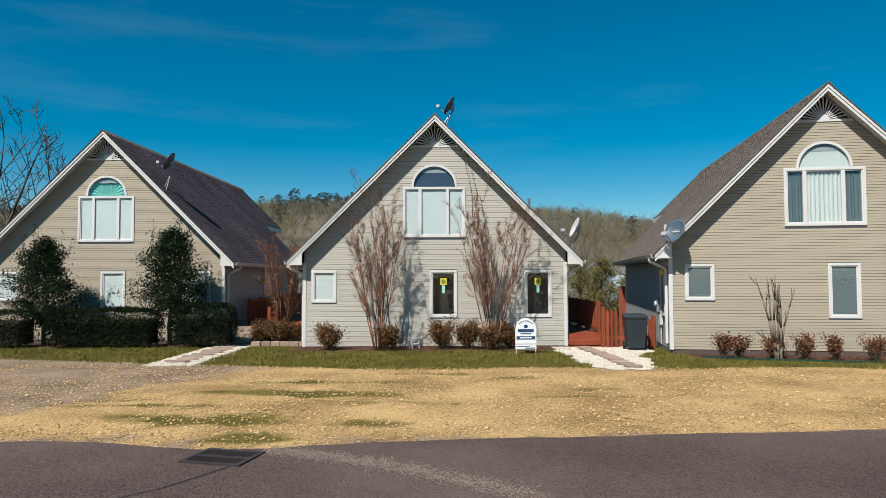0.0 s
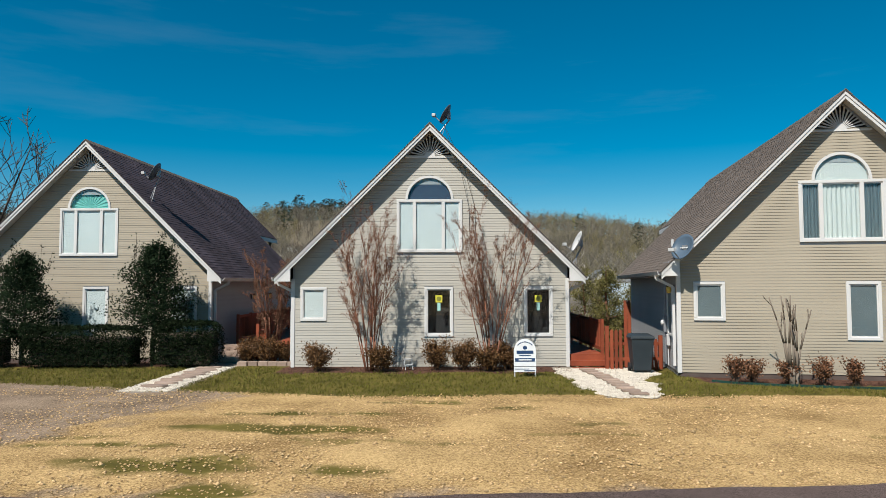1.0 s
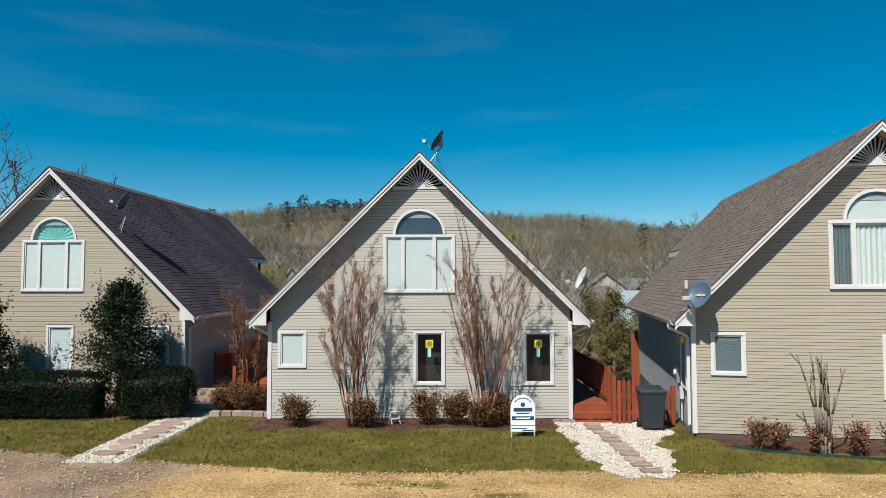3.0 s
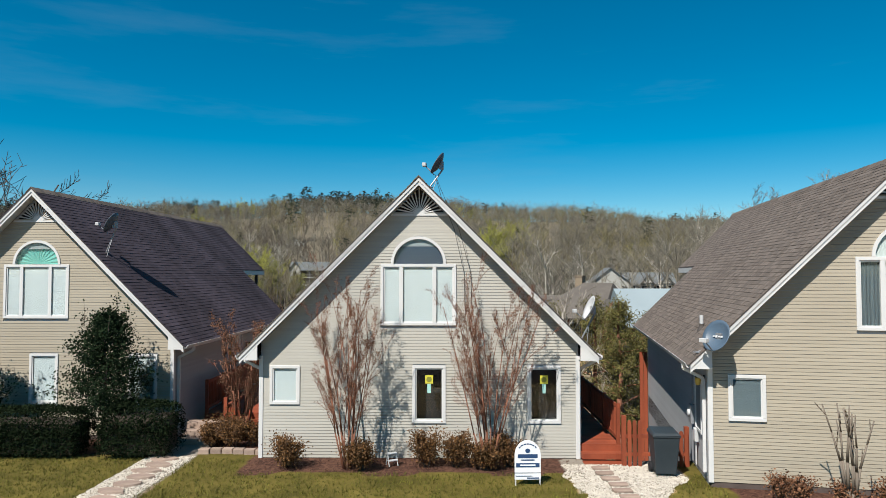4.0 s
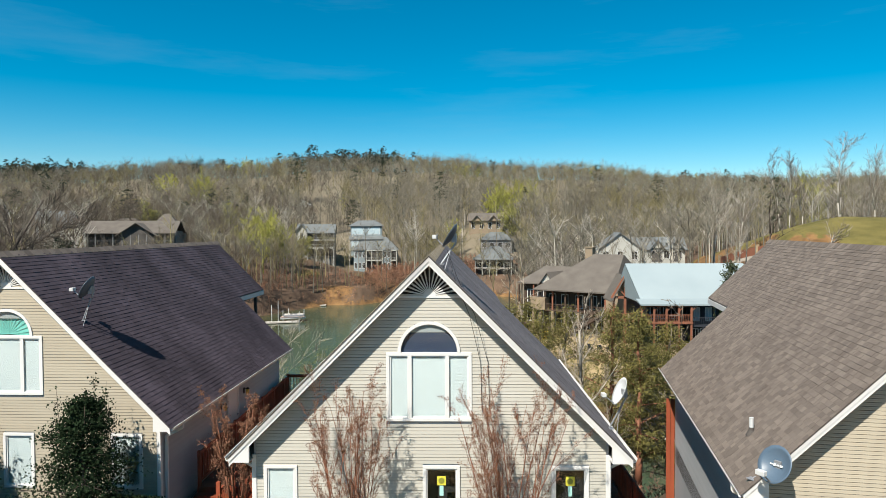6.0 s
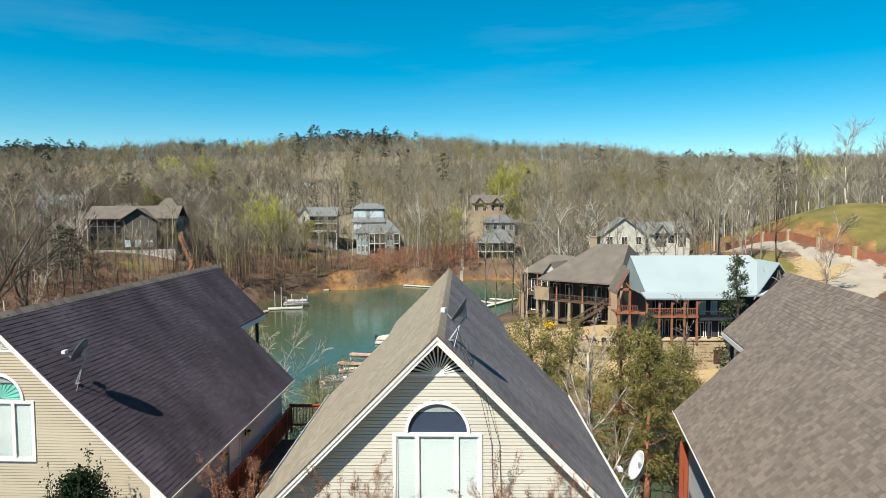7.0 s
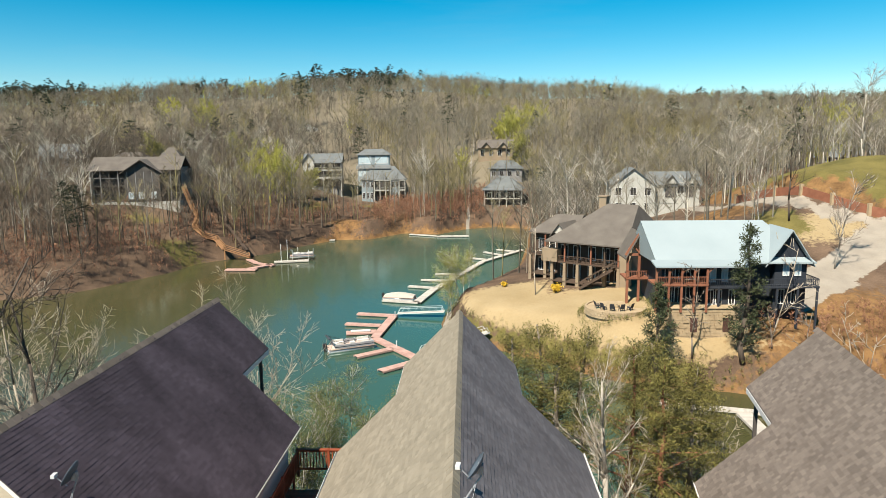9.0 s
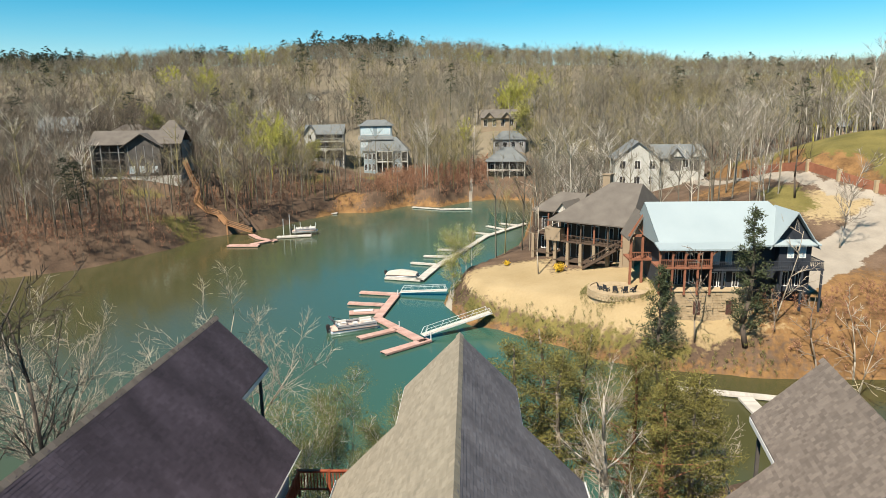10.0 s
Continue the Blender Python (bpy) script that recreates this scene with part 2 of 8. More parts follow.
def blended(name, layers, bump=0.6, depth=0.03, rough=0.95, grit=0.85):
    """A ground of several looks: each layer (mask attribute, channel or None, colour a, colour b, coarse, fine) covers those before it."""
    m = bpy.data.materials.new(name)
    m.use_nodes = True
    n, li = m.node_tree.nodes, m.node_tree.links
    bsdf = n["Principled BSDF"]
    co = n.new("ShaderNodeTexCoord")
    edge = n.new("ShaderNodeTexNoise")
    edge.inputs["Scale"].default_value, edge.inputs["Detail"].default_value = 1.3, 7
    li.new(co.outputs["Object"], edge.inputs["Vector"])
    out = None
    relief = None
    for attr, channel, a, b, c, f in layers:
        big, small = n.new("ShaderNodeTexNoise"), n.new("ShaderNodeTexVoronoi" if f > 12 else "ShaderNodeTexNoise")
        big.inputs["Scale"].default_value, small.inputs["Scale"].default_value = c, f
        big.inputs["Detail"].default_value = 6
        li.new(co.outputs["Object"], big.inputs["Vector"])
        li.new(co.outputs["Object"], small.inputs["Vector"])
        tex = n.new("ShaderNodeMath")
        tex.operation = "MULTIPLY_ADD"
        if f > 12:
            val = n.new("ShaderNodeSeparateColor")
            li.new(small.outputs["Color"], val.inputs[0])
            li.new(val.outputs[0], tex.inputs[0])
        else:
            li.new(small.outputs[0], tex.inputs[0])
        g = grit if f > 12 else 0.55
        tex.inputs[1].default_value = g
        off = n.new("ShaderNodeMath")
        off.operation = "MULTIPLY_ADD"
        li.new(big.outputs[0], off.inputs[0])
        off.inputs[1].default_value, off.inputs[2].default_value = 1.8, -0.4 - g / 2
        li.new(off.outputs[0], tex.inputs[2])
        mix = n.new("ShaderNodeMix")
        mix.data_type = "RGBA"
        mix.inputs[6].default_value, mix.inputs[7].default_value = (*a, 1), (*b, 1)
        li.new(tex.outputs[0], mix.inputs[0])
        if out is None:
            out, relief = mix.outputs[2], tex.outputs[0]
            continue
        at = n.new("ShaderNodeAttribute")
        at.attribute_name = attr
        sep = n.new("ShaderNodeSeparateColor")
        li.new(at.outputs["Color"], sep.inputs[0])
        sh = n.new("ShaderNodeMath")
        sh.operation = "MULTIPLY_ADD"
        li.new(edge.outputs[0], sh.inputs[0])
        sh.inputs[1].default_value = 1.1
        li.new(sep.outputs[channel], sh.inputs[2])
        ramp = n.new("ShaderNodeMapRange")
        ramp.inputs[1].default_value, ramp.inputs[2].default_value = 0.92, 1.18
        li.new(sh.outputs[0], ramp.inputs[0])
        over = n.new("ShaderNodeMix")
        over.data_type = "RGBA"
        li.new(ramp.outputs[0], over.inputs[0])
        li.new(out, over.inputs[6])
        li.new(mix.outputs[2], over.inputs[7])
        out = over.outputs[2]
    li.new(out, bsdf.inputs["Base Color"])
    bsdf.inputs["Roughness"].default_value = rough
    bsdf.inputs["Specular IOR Level"].default_value = 0.15
    bp = n.new("ShaderNodeBump")
    bp.inputs["Strength"].default_value, bp.inputs["Distance"].default_value = bump, depth
    li.new(relief, bp.inputs["Height"])
    li.new(bp.outputs[0], bsdf.inputs["Normal"])
    return m


GROUND = blended("ground", [
    ("", None, (0.175, 0.105, 0.040), (0.52, 0.36, 0.165), 0.6, 46),
    ("front", 0, (0.104, 0.073, 0.049), (0.305, 0.229, 0.162), 0.8, 46),
    ("front", 1, (0.0518, 0.0459, 0.00814), (0.155, 0.122, 0.0281), 1.0, 9),
    ("front", 2, (0.037, 0.0163, 0.0118), (0.111, 0.0555, 0.037), 2.0, 18),
    ("back", 0, (0.040, 0.0265, 0.0195), (0.152, 0.102, 0.069), 0.16, 2.6),
    ("back", 1, (0.244, 0.181, 0.0962), (0.34, 0.263, 0.152), 0.15, 3.0),
    ("back", 2, (0.078, 0.071, 0.022), (0.165, 0.136, 0.046), 0.2, 3.0),
    ("bank", 0, (0.072, 0.040, 0.019), (0.25, 0.142, 0.060), 0.4, 3.0),
    ("bank", 2, (0.092, 0.076, 0.056), (0.185, 0.158, 0.112), 0.03, 0.6),
    ("bank", 1, (0.215, 0.188, 0.155), (0.31, 0.275, 0.228), 0.3, 4.0),
])


def road_edge(x):
    return 9.42 + 0.075 * np.clip(x, 0, 14) + 0.03 * np.clip(-x - 4, 0, 20) - 0.45 * np.exp(-((x + 2.5) / 1.3) ** 2) + 0.03 * np.sin(x * 2.3) + 0.02 * np.sin(x * 7.1)


def lawn_edge(x):
    """Where the front lawns begin."""
    return 16.35 + 0.25 * np.clip(-x - 2.5, 0, 9) ** 1.0 - 0.06 * np.clip(x - 4, 0, 30)


def rock_walk(x, y):
    """The white-rock walk to the deck, wider towards the bin."""
    wob = 0.09 * np.sin(y * 3.1) + 0.06 * np.sin(y * 7.3 + x)
    left = 3.60 - 0.05 * (y - 16.1) + wob
    right = 5.12 + 0.10 * (y - 16.1) + 0.55 * smooth01((y - 18.4) / 1.6) - wob
    return (x > left) & (x < right) & (y > 15.95 + 0.5 * ((x - 4.4) / 0.8) ** 2 + 0.1 * np.sin(x * 9)) & (y < 21.3)


def build_ground():
    xs = steps((-3600, -600, 250), (-600, -200, 20), (-200, -60, 4), (-60, -18, 1.5), (-18, 18, 0.3), (18, 60, 1.5), (60, 112, 2), (112, 200, 4), (200, 600, 20), (600, 3601, 250))
    ys = steps((-3600, -100, 250), (-100, 0, 10), (0, 6, 1), (6, 25, 0.3), (25, 130, 1.3), (130, 280, 3), (280, 720, 11), (720, 1500, 60), (1500, 3900, 300))
    X, Y = np.meshgrid(xs, ys)
    Z = land(X, Y)
    d = lake_distance(X, Y)
    front = (Y < 25) & (np.abs(X) < 30)
    Z = Z + np.where(front & (Y > 10.5) & (Y < 17), 0.025 * np.sin(X * 1.1 + Y * 0.7) * np.sin(Y * 1.3), 0)
    nx, ny = len(xs), len(ys)
    idx = np.arange(nx * ny).reshape(ny, nx)
    quads = np.stack([idx[:-1, :-1], idx[:-1, 1:], idx[1:, 1:], idx[1:, :-1]], -1).reshape(-1, 4)
    me = bpy.data.meshes.new("ground")
    me.from_pydata(np.stack([X, Y, Z], -1).reshape(-1, 3).tolist(), [], quads.tolist())
    me.shade_smooth()
    me.materials.append(GROUND)

    def attribute(name, r, g, b):
        at = me.color_attributes.new(name, "FLOAT_COLOR", "POINT")
        at.data.foreach_set("color", np.stack([r, g, b, np.ones_like(r)], -1).astype(np.float32).ravel())

    # the lot's grey gravel, the lawns, the mulch
    edge = lawn_edge(X)
    grass = smooth01((Y - edge + 0.15) / 0.5) * (Y < 23.5)
    for px, py, rx, ry, much in ((-2.4, 13.1, 2.3, 0.45, 0.95), (-2.6, 14.4, 2.8, 0.35, 0.7), (-2.6, 9.6, 0.6, 0.4, 0.95), (-3.2, 11.1, 1.5, 0.6, 0.62), (1.6, 14.9, 0.9, 0.3, 0.55),
                                 (0.2, 15.7, 2.4, 0.35, 0.6), (3.4, 13.4, 2.4, 0.35, 0.5), (0.6, 11.9, 1.4, 0.25, 0.45), (5.6, 15.0, 1.6, 0.3, 0.5), (-5.2, 12.6, 1.3, 0.3, 0.5), (-3.4, 10.9, 1.7, 0.55, 0.9), (-5.2, 12.0, 1.8, 0.35, 0.7), (-1.2, 10.6, 1.2, 0.4, 0.62), (-2.3, 9.7, 0.7, 0.35, 0.95), (-1.4, 12.2, 1.6, 0.3, 0.62), (2.6, 12.6, 1.6, 0.25, 0.55), (6.8, 12.4, 1.4, 0.25, 0.5)):
        grass = np.maximum(grass, much * np.exp(-((X - px) / rx) ** 2 - ((Y - py) / ry) ** 2))
    lane = rock_walk(X, Y)
    lane |= (np.abs(X + 6.55 - 0.03 * (Y - 17.5)) < 0.62) & (Y > 17)
    grass = np.where(lane & (Y < 22.5), 0, grass)
    grey = smooth01((-X - 3.5 + 0.5 * (Y - 14)) / 4) + 0.9 * smooth01((X - 8) / 2) * smooth01((15.5 - Y) / 2) + 0.45 * smooth01((10.6 - Y) / 1.0)
    mulch = ((Y > 20.15 + 0.12 * np.sin(X * 2)) & (np.abs(X) < 4.4)) * 1.0
    mulch = np.maximum(mulch, ((Y > 17.55 - 0.155 * (X - 10.2)) & (X > 6.9)) * 1.0)
    mulch = np.maximum(mulch, ((Y > 21.6) & (X < -6.9)) * 1.0)
    mulch = np.maximum(mulch, ((Y > 21.9) & (X > -6.0) & (X < -4.4)) * 1.0)
    # in the gaps between houses the mulch tone stands in for dark shade
    mulch = np.maximum(mulch, (((Y > 22.4) & (X < 3.8)) | ((X > 3.75) & (X < 7.2) & (Y > 21.2) & (Y < 21.8))) * 1.0)
    attribute("front", np.clip(grey, 0, 1), grass, mulch)
    woods = np.maximum(smooth01((Y - 26) / 4), ((X > 3.8) & (X < 9) & (Y > 21.8)) * 1.0)
    lawn = np.exp(-((X - 19) / 17) ** 6 - ((Y - 108) / 14.5) ** 6) * smooth01((d - 1.7) / 1.2)
    lawn = np.maximum(lawn, (np.exp(-((X - 38) / 12) ** 4 - ((Y - 99) / 6) ** 4) * smooth01((d - 2.5) / 2)))
    lawn = np.maximum(lawn, 0.9 * np.exp(-((X - 7) / 9) ** 4 - ((Y - 122) / 9) ** 4) * smooth01((d - 2.0) / 1.5))
    lawn = np.maximum(lawn, 0.8 * np.exp(-((X + 86) / 16) ** 4 - ((Y - 425) / 11) ** 4))
    field = np.exp(-((X - 100) / 34) ** 4 - ((Y - 178) / 26) ** 4)
    fence_x = fence_line(Y)
    field = np.maximum(field, smooth01((X - fence_x - 1.5) / 2) * (Y > 121) * (Y < 208) * (X < 140))
    field = np.maximum(field, 0.85 * np.exp(-((X + 96) / 7) ** 2 - ((Y - 205) / 4) ** 2))
    field = np.maximum(field, 0.9 * np.exp(-((X + 80) / 9) ** 2 - ((Y - 188) / 7) ** 2))
    field = np.maximum(field, 0.9 * np.exp(-((X - 62) / 4.5) ** 4 - ((Y - 142) / 8) ** 4))
    field = np.maximum(field, 0.8 * np.exp(-((X + 36) / 12) ** 2 - ((Y - 288) / 12) ** 2))
    field = np.maximum(field, 0.85 * np.exp(-((X + 57) / 7) ** 2 - ((Y - 262) / 9) ** 2))
    field = np.maximum(field, 0.55 * smooth01((3.6 - d) / 1.5) * (d > 0.5) * (X > -2) * (X < 30) * (Y > 90) * (Y < 118))
    field = np.maximum(field, 0.85 * (1 - lawn) * smooth01((X + 6) / 4) * smooth01((36 - X) / 8) * (Y > 84) * (Y < 120) * smooth01((d - 0.8) / 0.8))
    lawn = np.maximum(lawn, 0.75 * np.exp(-((X - 68) / 9) ** 4 - ((Y - 137) / 8) ** 4))
    attribute("back", woods, lawn, field)
    bank = smooth01((2.6 - d) / 2) * (d > -3) * (Y > 80) * np.where(X < -50, 0.35, np.where(Y > 200, 0.8, 0.62))
    bank = np.maximum(bank, 0.75 * np.exp(-((X - 52) / 17) ** 4 - ((Y - 103) / 15) ** 4))
    bank = np.maximum(bank, 0.55 * np.exp(-((X + 28) / 16) ** 2 - ((Y - 258) / 16) ** 2))
    bank = np.maximum(bank, 0.9 * (X > fence_x + 0.9) * (X < fence_x + 5.0 + 1.5 * np.sin(Y * 0.35)) * (Y > 121) * (Y < 205))
    bank = np.maximum(bank, 0.9 * np.exp(-((X - 58) / 8) ** 2 - ((Y - 162) / 12) ** 2))
    bank = np.maximum(bank, 0.85 * np.exp(-((X + 42) / 8) ** 2 - ((Y - 241) / 5) ** 2))
    drive = (np.abs(Y - (112 + 0.74 * (X - 50))) < 5.0) & (X > 46) & (X < 78)
    drive = drive | ((X < fence_x - 0.9) & (X > fence_x - 6.0) & (Y > 124) & (Y < 215))
    drive = drive | lane
    attribute("bank", bank, drive * 1.0, smooth01((Y - 285) / 30))
    return tagged(new("ground", me), "gravel lot, lawns and wooded banks round a lake", "ground", kind="structure")


build_ground()

ASPHALT = blended("asphalt", [("", None, (0.034, 0.024, 0.022), (0.150, 0.110, 0.099), 0.22, 95)], 0.7, 0.008, 0.9, 0.9)


def build_road():
    s = Shape()
    xs = np.arange(-60, 60.1, 0.4)
    for a, b in zip(xs[:-1], xs[1:]):
        s.poly([(a, -9, 0.03), (b, -9, 0.03), (b, float(road_edge(b)), 0.03), (a, float(road_edge(a)), 0.03)])
        s.poly([(a, float(road_edge(a)), 0.03), (b, float(road_edge(b)), 0.03), (b, float(road_edge(b)) + 0.03, -0.03), (a, float(road_edge(a)) + 0.03, -0.03)])
    road = part("road", s, ASPHALT)
    line = [(-2.3, 8.3), (-2.42, 8.08), (-2.58, 7.8), (-2.76, 7.5), (-3.01, 7.23), (-3.35, 7.0), (-3.9, 6.5)]
    c = Shape()
    for (a, b), (d, e) in zip(line[:-1], line[1:]):
        c.poly([(a - 0.016, b, 0.034), (d - 0.016, e, 0.034), (d + 0.016, e, 0.034), (a + 0.016, b, 0.034)])
    part("crack", c, DARK, road, "dark open crack")
    return tagged(road, "worn grey asphalt road with a ragged edge", "road", kind="structure")


build_road()


def build_water():
    m = bpy.data.materials.new("lake_water")
    m.use_nodes = True
    n, li = m.node_tree.nodes, m.node_tree.links
    b = n["Principled BSDF"]
    co, big, rip, mix, bp = n.new("ShaderNodeTexCoord"), n.new("ShaderNodeTexNoise"), n.new("ShaderNodeTexNoise"), n.new("ShaderNodeMix"), n.new("ShaderNodeBump")
    big.inputs["Scale"].default_value, rip.inputs["Scale"].default_value = 0.012, 1.6
    rip.inputs["Detail"].default_value = 4
    li.new(co.outputs["Object"], big.inputs["Vector"])
    li.new(co.outputs["Object"], rip.inputs["Vector"])
    mix.data_type = "RGBA"
    mix.inputs[6].default_value, mix.inputs[7].default_value = (0.050, 0.050, 0.021, 1), (0.029, 0.080, 0.060, 1)
    silt, sep, wav = n.new("ShaderNodeMapRange"), n.new("ShaderNodeSeparateXYZ"), n.new("ShaderNodeMath")
    li.new(co.outputs["Object"], sep.inputs[0])
    wav.operation = "MULTIPLY_ADD"
    wav.inputs[1].default_value = 40
    li.new(big.outputs[0], wav.inputs[0])
    li.new(sep.outputs[0], wav.inputs[2])
    silt.inputs[1].default_value, silt.inputs[2].default_value = -44, 12
    li.new(wav.outputs[0], silt.inputs[0])
    cove, clear = n.new("ShaderNodeMapRange"), n.new("ShaderNodeMath")
    cove.inputs[1].default_value, cove.inputs[2].default_value, cove.inputs[3].default_value, cove.inputs[4].default_value = 24, 46, 1, 0
    li.new(wav.outputs[0], cove.inputs[0])
    clear.operation = "MULTIPLY"
    li.new(silt.outputs[0], clear.inputs[0])
    li.new(cove.outputs[0], clear.inputs[1])
    li.new(clear.outputs[0], mix.inputs[0])
    li.new(mix.outputs[2], b.inputs["Base Color"])
    b.inputs["Roughness"].default_value = 0.12
    b.inputs["IOR"].default_value = 1.33
    bp.inputs["Strength"].default_value, bp.inputs["Distance"].default_value = 0.15, 0.05
    li.new(rip.outputs[0], bp.inputs["Height"])
    li.new(bp.outputs[0], b.inputs["Normal"])
    s = Shape()
    s.poly([(-425, 25, WATER), (75, 25, WATER), (75, 275, WATER), (-425, 275, WATER)])
    return tagged(part("water", s, m), "calm green lake water", "water", kind="structure")


build_water()


# ---- the three gabled houses ----
STICKER = material("yellow_sticker", (0.50, 0.46, 0.04), (0.58, 0.54, 0.06), 4, 30, 0.6, 0)
STICKER_DARK = material("olive_print", (0.16, 0.17, 0.03), (0.24, 0.24, 0.04), 30, 90, 0.6, 0)
PAPER = material("pale_paper", (0.30, 0.55, 0.52), (0.38, 0.62, 0.58), 4, 30, 0.7, 0)
HALF, EAVE, RIDGE, TIP = 4.05, 2.64, 7.14, 4.5
FRONT, MAIN, REAR, STEP = -0.335, 11.1, 14.45, 2.3
OPENINGS = ((-3.81, -3.04, 1.354, 2.341), (-0.17, 0.68, 0.885, 2.345), (2.75, 3.60, 0.885, 2.345), (-0.99, 0.95, 3.36, 4.93))
ARCH = (-0.02, 4.93, 0.70)


def plank_spans(z, openings):
    """The stretches of one siding course, between the rakes and clear of the windows."""
    half = min(HALF - 0.06, RIDGE - 0.14 - z)
    cuts = [(a, b) for a, b, lo, hi in openings if lo - 0.05 < z < hi]
    if ARCH[1] <= z < ARCH[1] + ARCH[2]:
        w = math.sqrt(max(0.0, ARCH[2] ** 2 - (z - ARCH[1]) ** 2))
        cuts.append((ARCH[0] - w, ARCH[0] + w))
    out, x = [], -half
    for a, b in sorted(cuts):
        out.append((x, a))
        x = b
    out.append((x, half))
    return [(a, b) for a, b in out if b - a > 0.04]


def siding(parent, mat, openings):
    course = 0.0762
    k = 0
    while True:
        z = 0.0076 + k * course
        if z > 6.2:
            break
        for a, b in plank_spans(z + 0.05, openings):
            s = Shape()
            lim0, lim1 = min(HALF - 0.06, RIDGE - 0.14 - z), min(HALF - 0.06, RIDGE - 0.14 - z - course)
            a1, b1 = max(a, -lim1), min(b, lim1)
            z += 0.009
            s.hexa([(max(a, -lim0), -0.017, z), (min(b, lim0), -0.017, z), (min(b, lim0), 0.02, z), (max(a, -lim0), 0.02, z)],
                   [(a1, -0.010, z + course - 0.009), (b1, -0.010, z + course - 0.009), (b1, 0.02, z + course - 0.009), (a1, 0.02, z + course - 0.009)])
            z -= 0.009
            part("siding_plank", s, mat, parent)
        k += 1


def wall_with_holes(s, y0, y1, openings):
    """The gable wall behind the planks, open at the windows."""
    xs = sorted({-HALF, HALF, *[v for o in openings for v in o[:2]]})
    for a, b in zip(xs[:-1], xs[1:]):
        mid = (a + b) / 2
        holes = sorted((lo, hi) for p, q, lo, hi in openings if p < mid < q)
        if a < ARCH[0] < b or (openings[3][0] <= mid <= openings[3][1]):
            holes = [(lo, hi) if lo < 3 else (lo, hi + 0.45) for lo, hi in holes]
        z = 0.0
        for lo, hi in holes:
            s.box(a, b, y0, y1, z, lo)
            z = hi
        top = [(RIDGE - 0.14 - abs(v)) for v in (a, b)]
        pts = [(a, z), (b, z), (b, top[1])]
        if a < 0 < b:
            pts.append((0, RIDGE - 0.14))
        pts.append((a, top[0]))
        s.hexa([(p, y0, q) for p, q in pts], [(p, y1, q) for p, q in pts])


def window(parent, a, b, lo, hi, fill, name="window", mullions=(), label=""):
    """Frame, pane and what hangs behind it; the frame stands proud of the siding."""
    fr = 0.075
    w = Shape()
    for x0, x1, z0, z1 in ((a, b, hi - fr, hi), (a, b, lo, lo + fr), (a, a + fr, lo + fr, hi - fr), (b - fr, b, lo + fr, hi - fr)):
        w.box(x0, x1, -0.042, 0.10, z0, z1)
    top = part(name, w, TRIM, parent, label, bevel=0.006)
    for m in mullions:
        part("mullion", Shape().box(m - 0.05, m + 0.05, -0.04, 0.09, lo + fr, hi - fr), TRIM, top, bevel=0.005)
    inner = Shape()
    for x0, x1, z0, z1 in ((a + fr, b - fr, hi - fr - 0.03, hi - fr), (a + fr, b - fr, lo + fr, lo + fr + 0.03), (a + fr, a + fr + 0.03, lo + fr + 0.03, hi - fr - 0.03), (b - fr - 0.03, b - fr, lo + fr + 0.03, hi - fr - 0.03)):
        inner.box(x0, x1, -0.018, 0.05, z0, z1)
    part("sash", inner, TRIM, top)
    edges = [a + fr, *mullions, b - fr]
    for i, (p, q) in enumerate(zip(edges[:-1], edges[1:])):
        gap = 0.05 if mullions else 0.0
        p2, q2 = p + (gap if i else 0), q - (gap if i < len(mullions) else 0)
        pane = part("pane", Shape().box(p2, q2, -0.004, 0.0, lo + fr, hi - fr), GLASS, top)
        pane.visible_shadow = False
        mat, kind = fill[i] if isinstance(fill, list) else fill
        back(kind, mat, p2, q2, lo + fr, hi - fr, top)
        if kind == "dark":
            mid = (p2 + q2) / 2
            part("yellow_sticker", Shape().box(mid - 0.10, mid + 0.10, -0.010, -0.006, hi - 0.46, hi - 0.25), STICKER, top)
            disc = [(mid + 0.07 * math.cos(6.283 * k / 14), hi - 0.355 + 0.07 * math.sin(6.283 * k / 14)) for k in range(14)]
            part("sticker_disc", Shape().hexa([(x, -0.014, z) for x, z in disc], [(x, -0.010, z) for x, z in disc]), STICKER_DARK, top)
            part("paper_strip", Shape().box(mid - 0.045, mid + 0.045, -0.010, -0.006, hi - 0.70, hi - 0.47), PAPER, top)
    return top


def back(kind, mat, a, b, lo, hi, parent):
    if kind == "blind":
        s = Shape()
        n = max(4, int((hi - lo) / 0.07))
        for k in range(n):
            z = lo + (hi - lo) * k / n
            h = (hi - lo) / n
            s.hexa([(a, 0.010, z), (b, 0.010, z), (b, 0.016, z), (a, 0.016, z)], [(a, 0.012, z + h), (b, 0.012, z + h), (b, 0.020, z + h), (a, 0.020, z + h)])
        part("blind", s, mat, parent)
    elif kind == "drape":
        s = Shape()
        n = 28
        pts = [(a + (b - a) * k / n, 0.045 + 0.02 * math.sin(k * 1.7)) for k in range(n + 1)]
        for (x0, y0), (x1, y1) in zip(pts[:-1], pts[1:]):
            s.poly([(x0, y0, lo), (x1, y1, lo), (x1, y1, hi), (x0, y0, hi)])
        part("curtain", s, mat, parent)
    else:
        part("dark_interior", Shape().box(a - 0.03, b + 0.03, 0.35, 0.37, lo - 0.05, hi + 0.05), mat, parent)


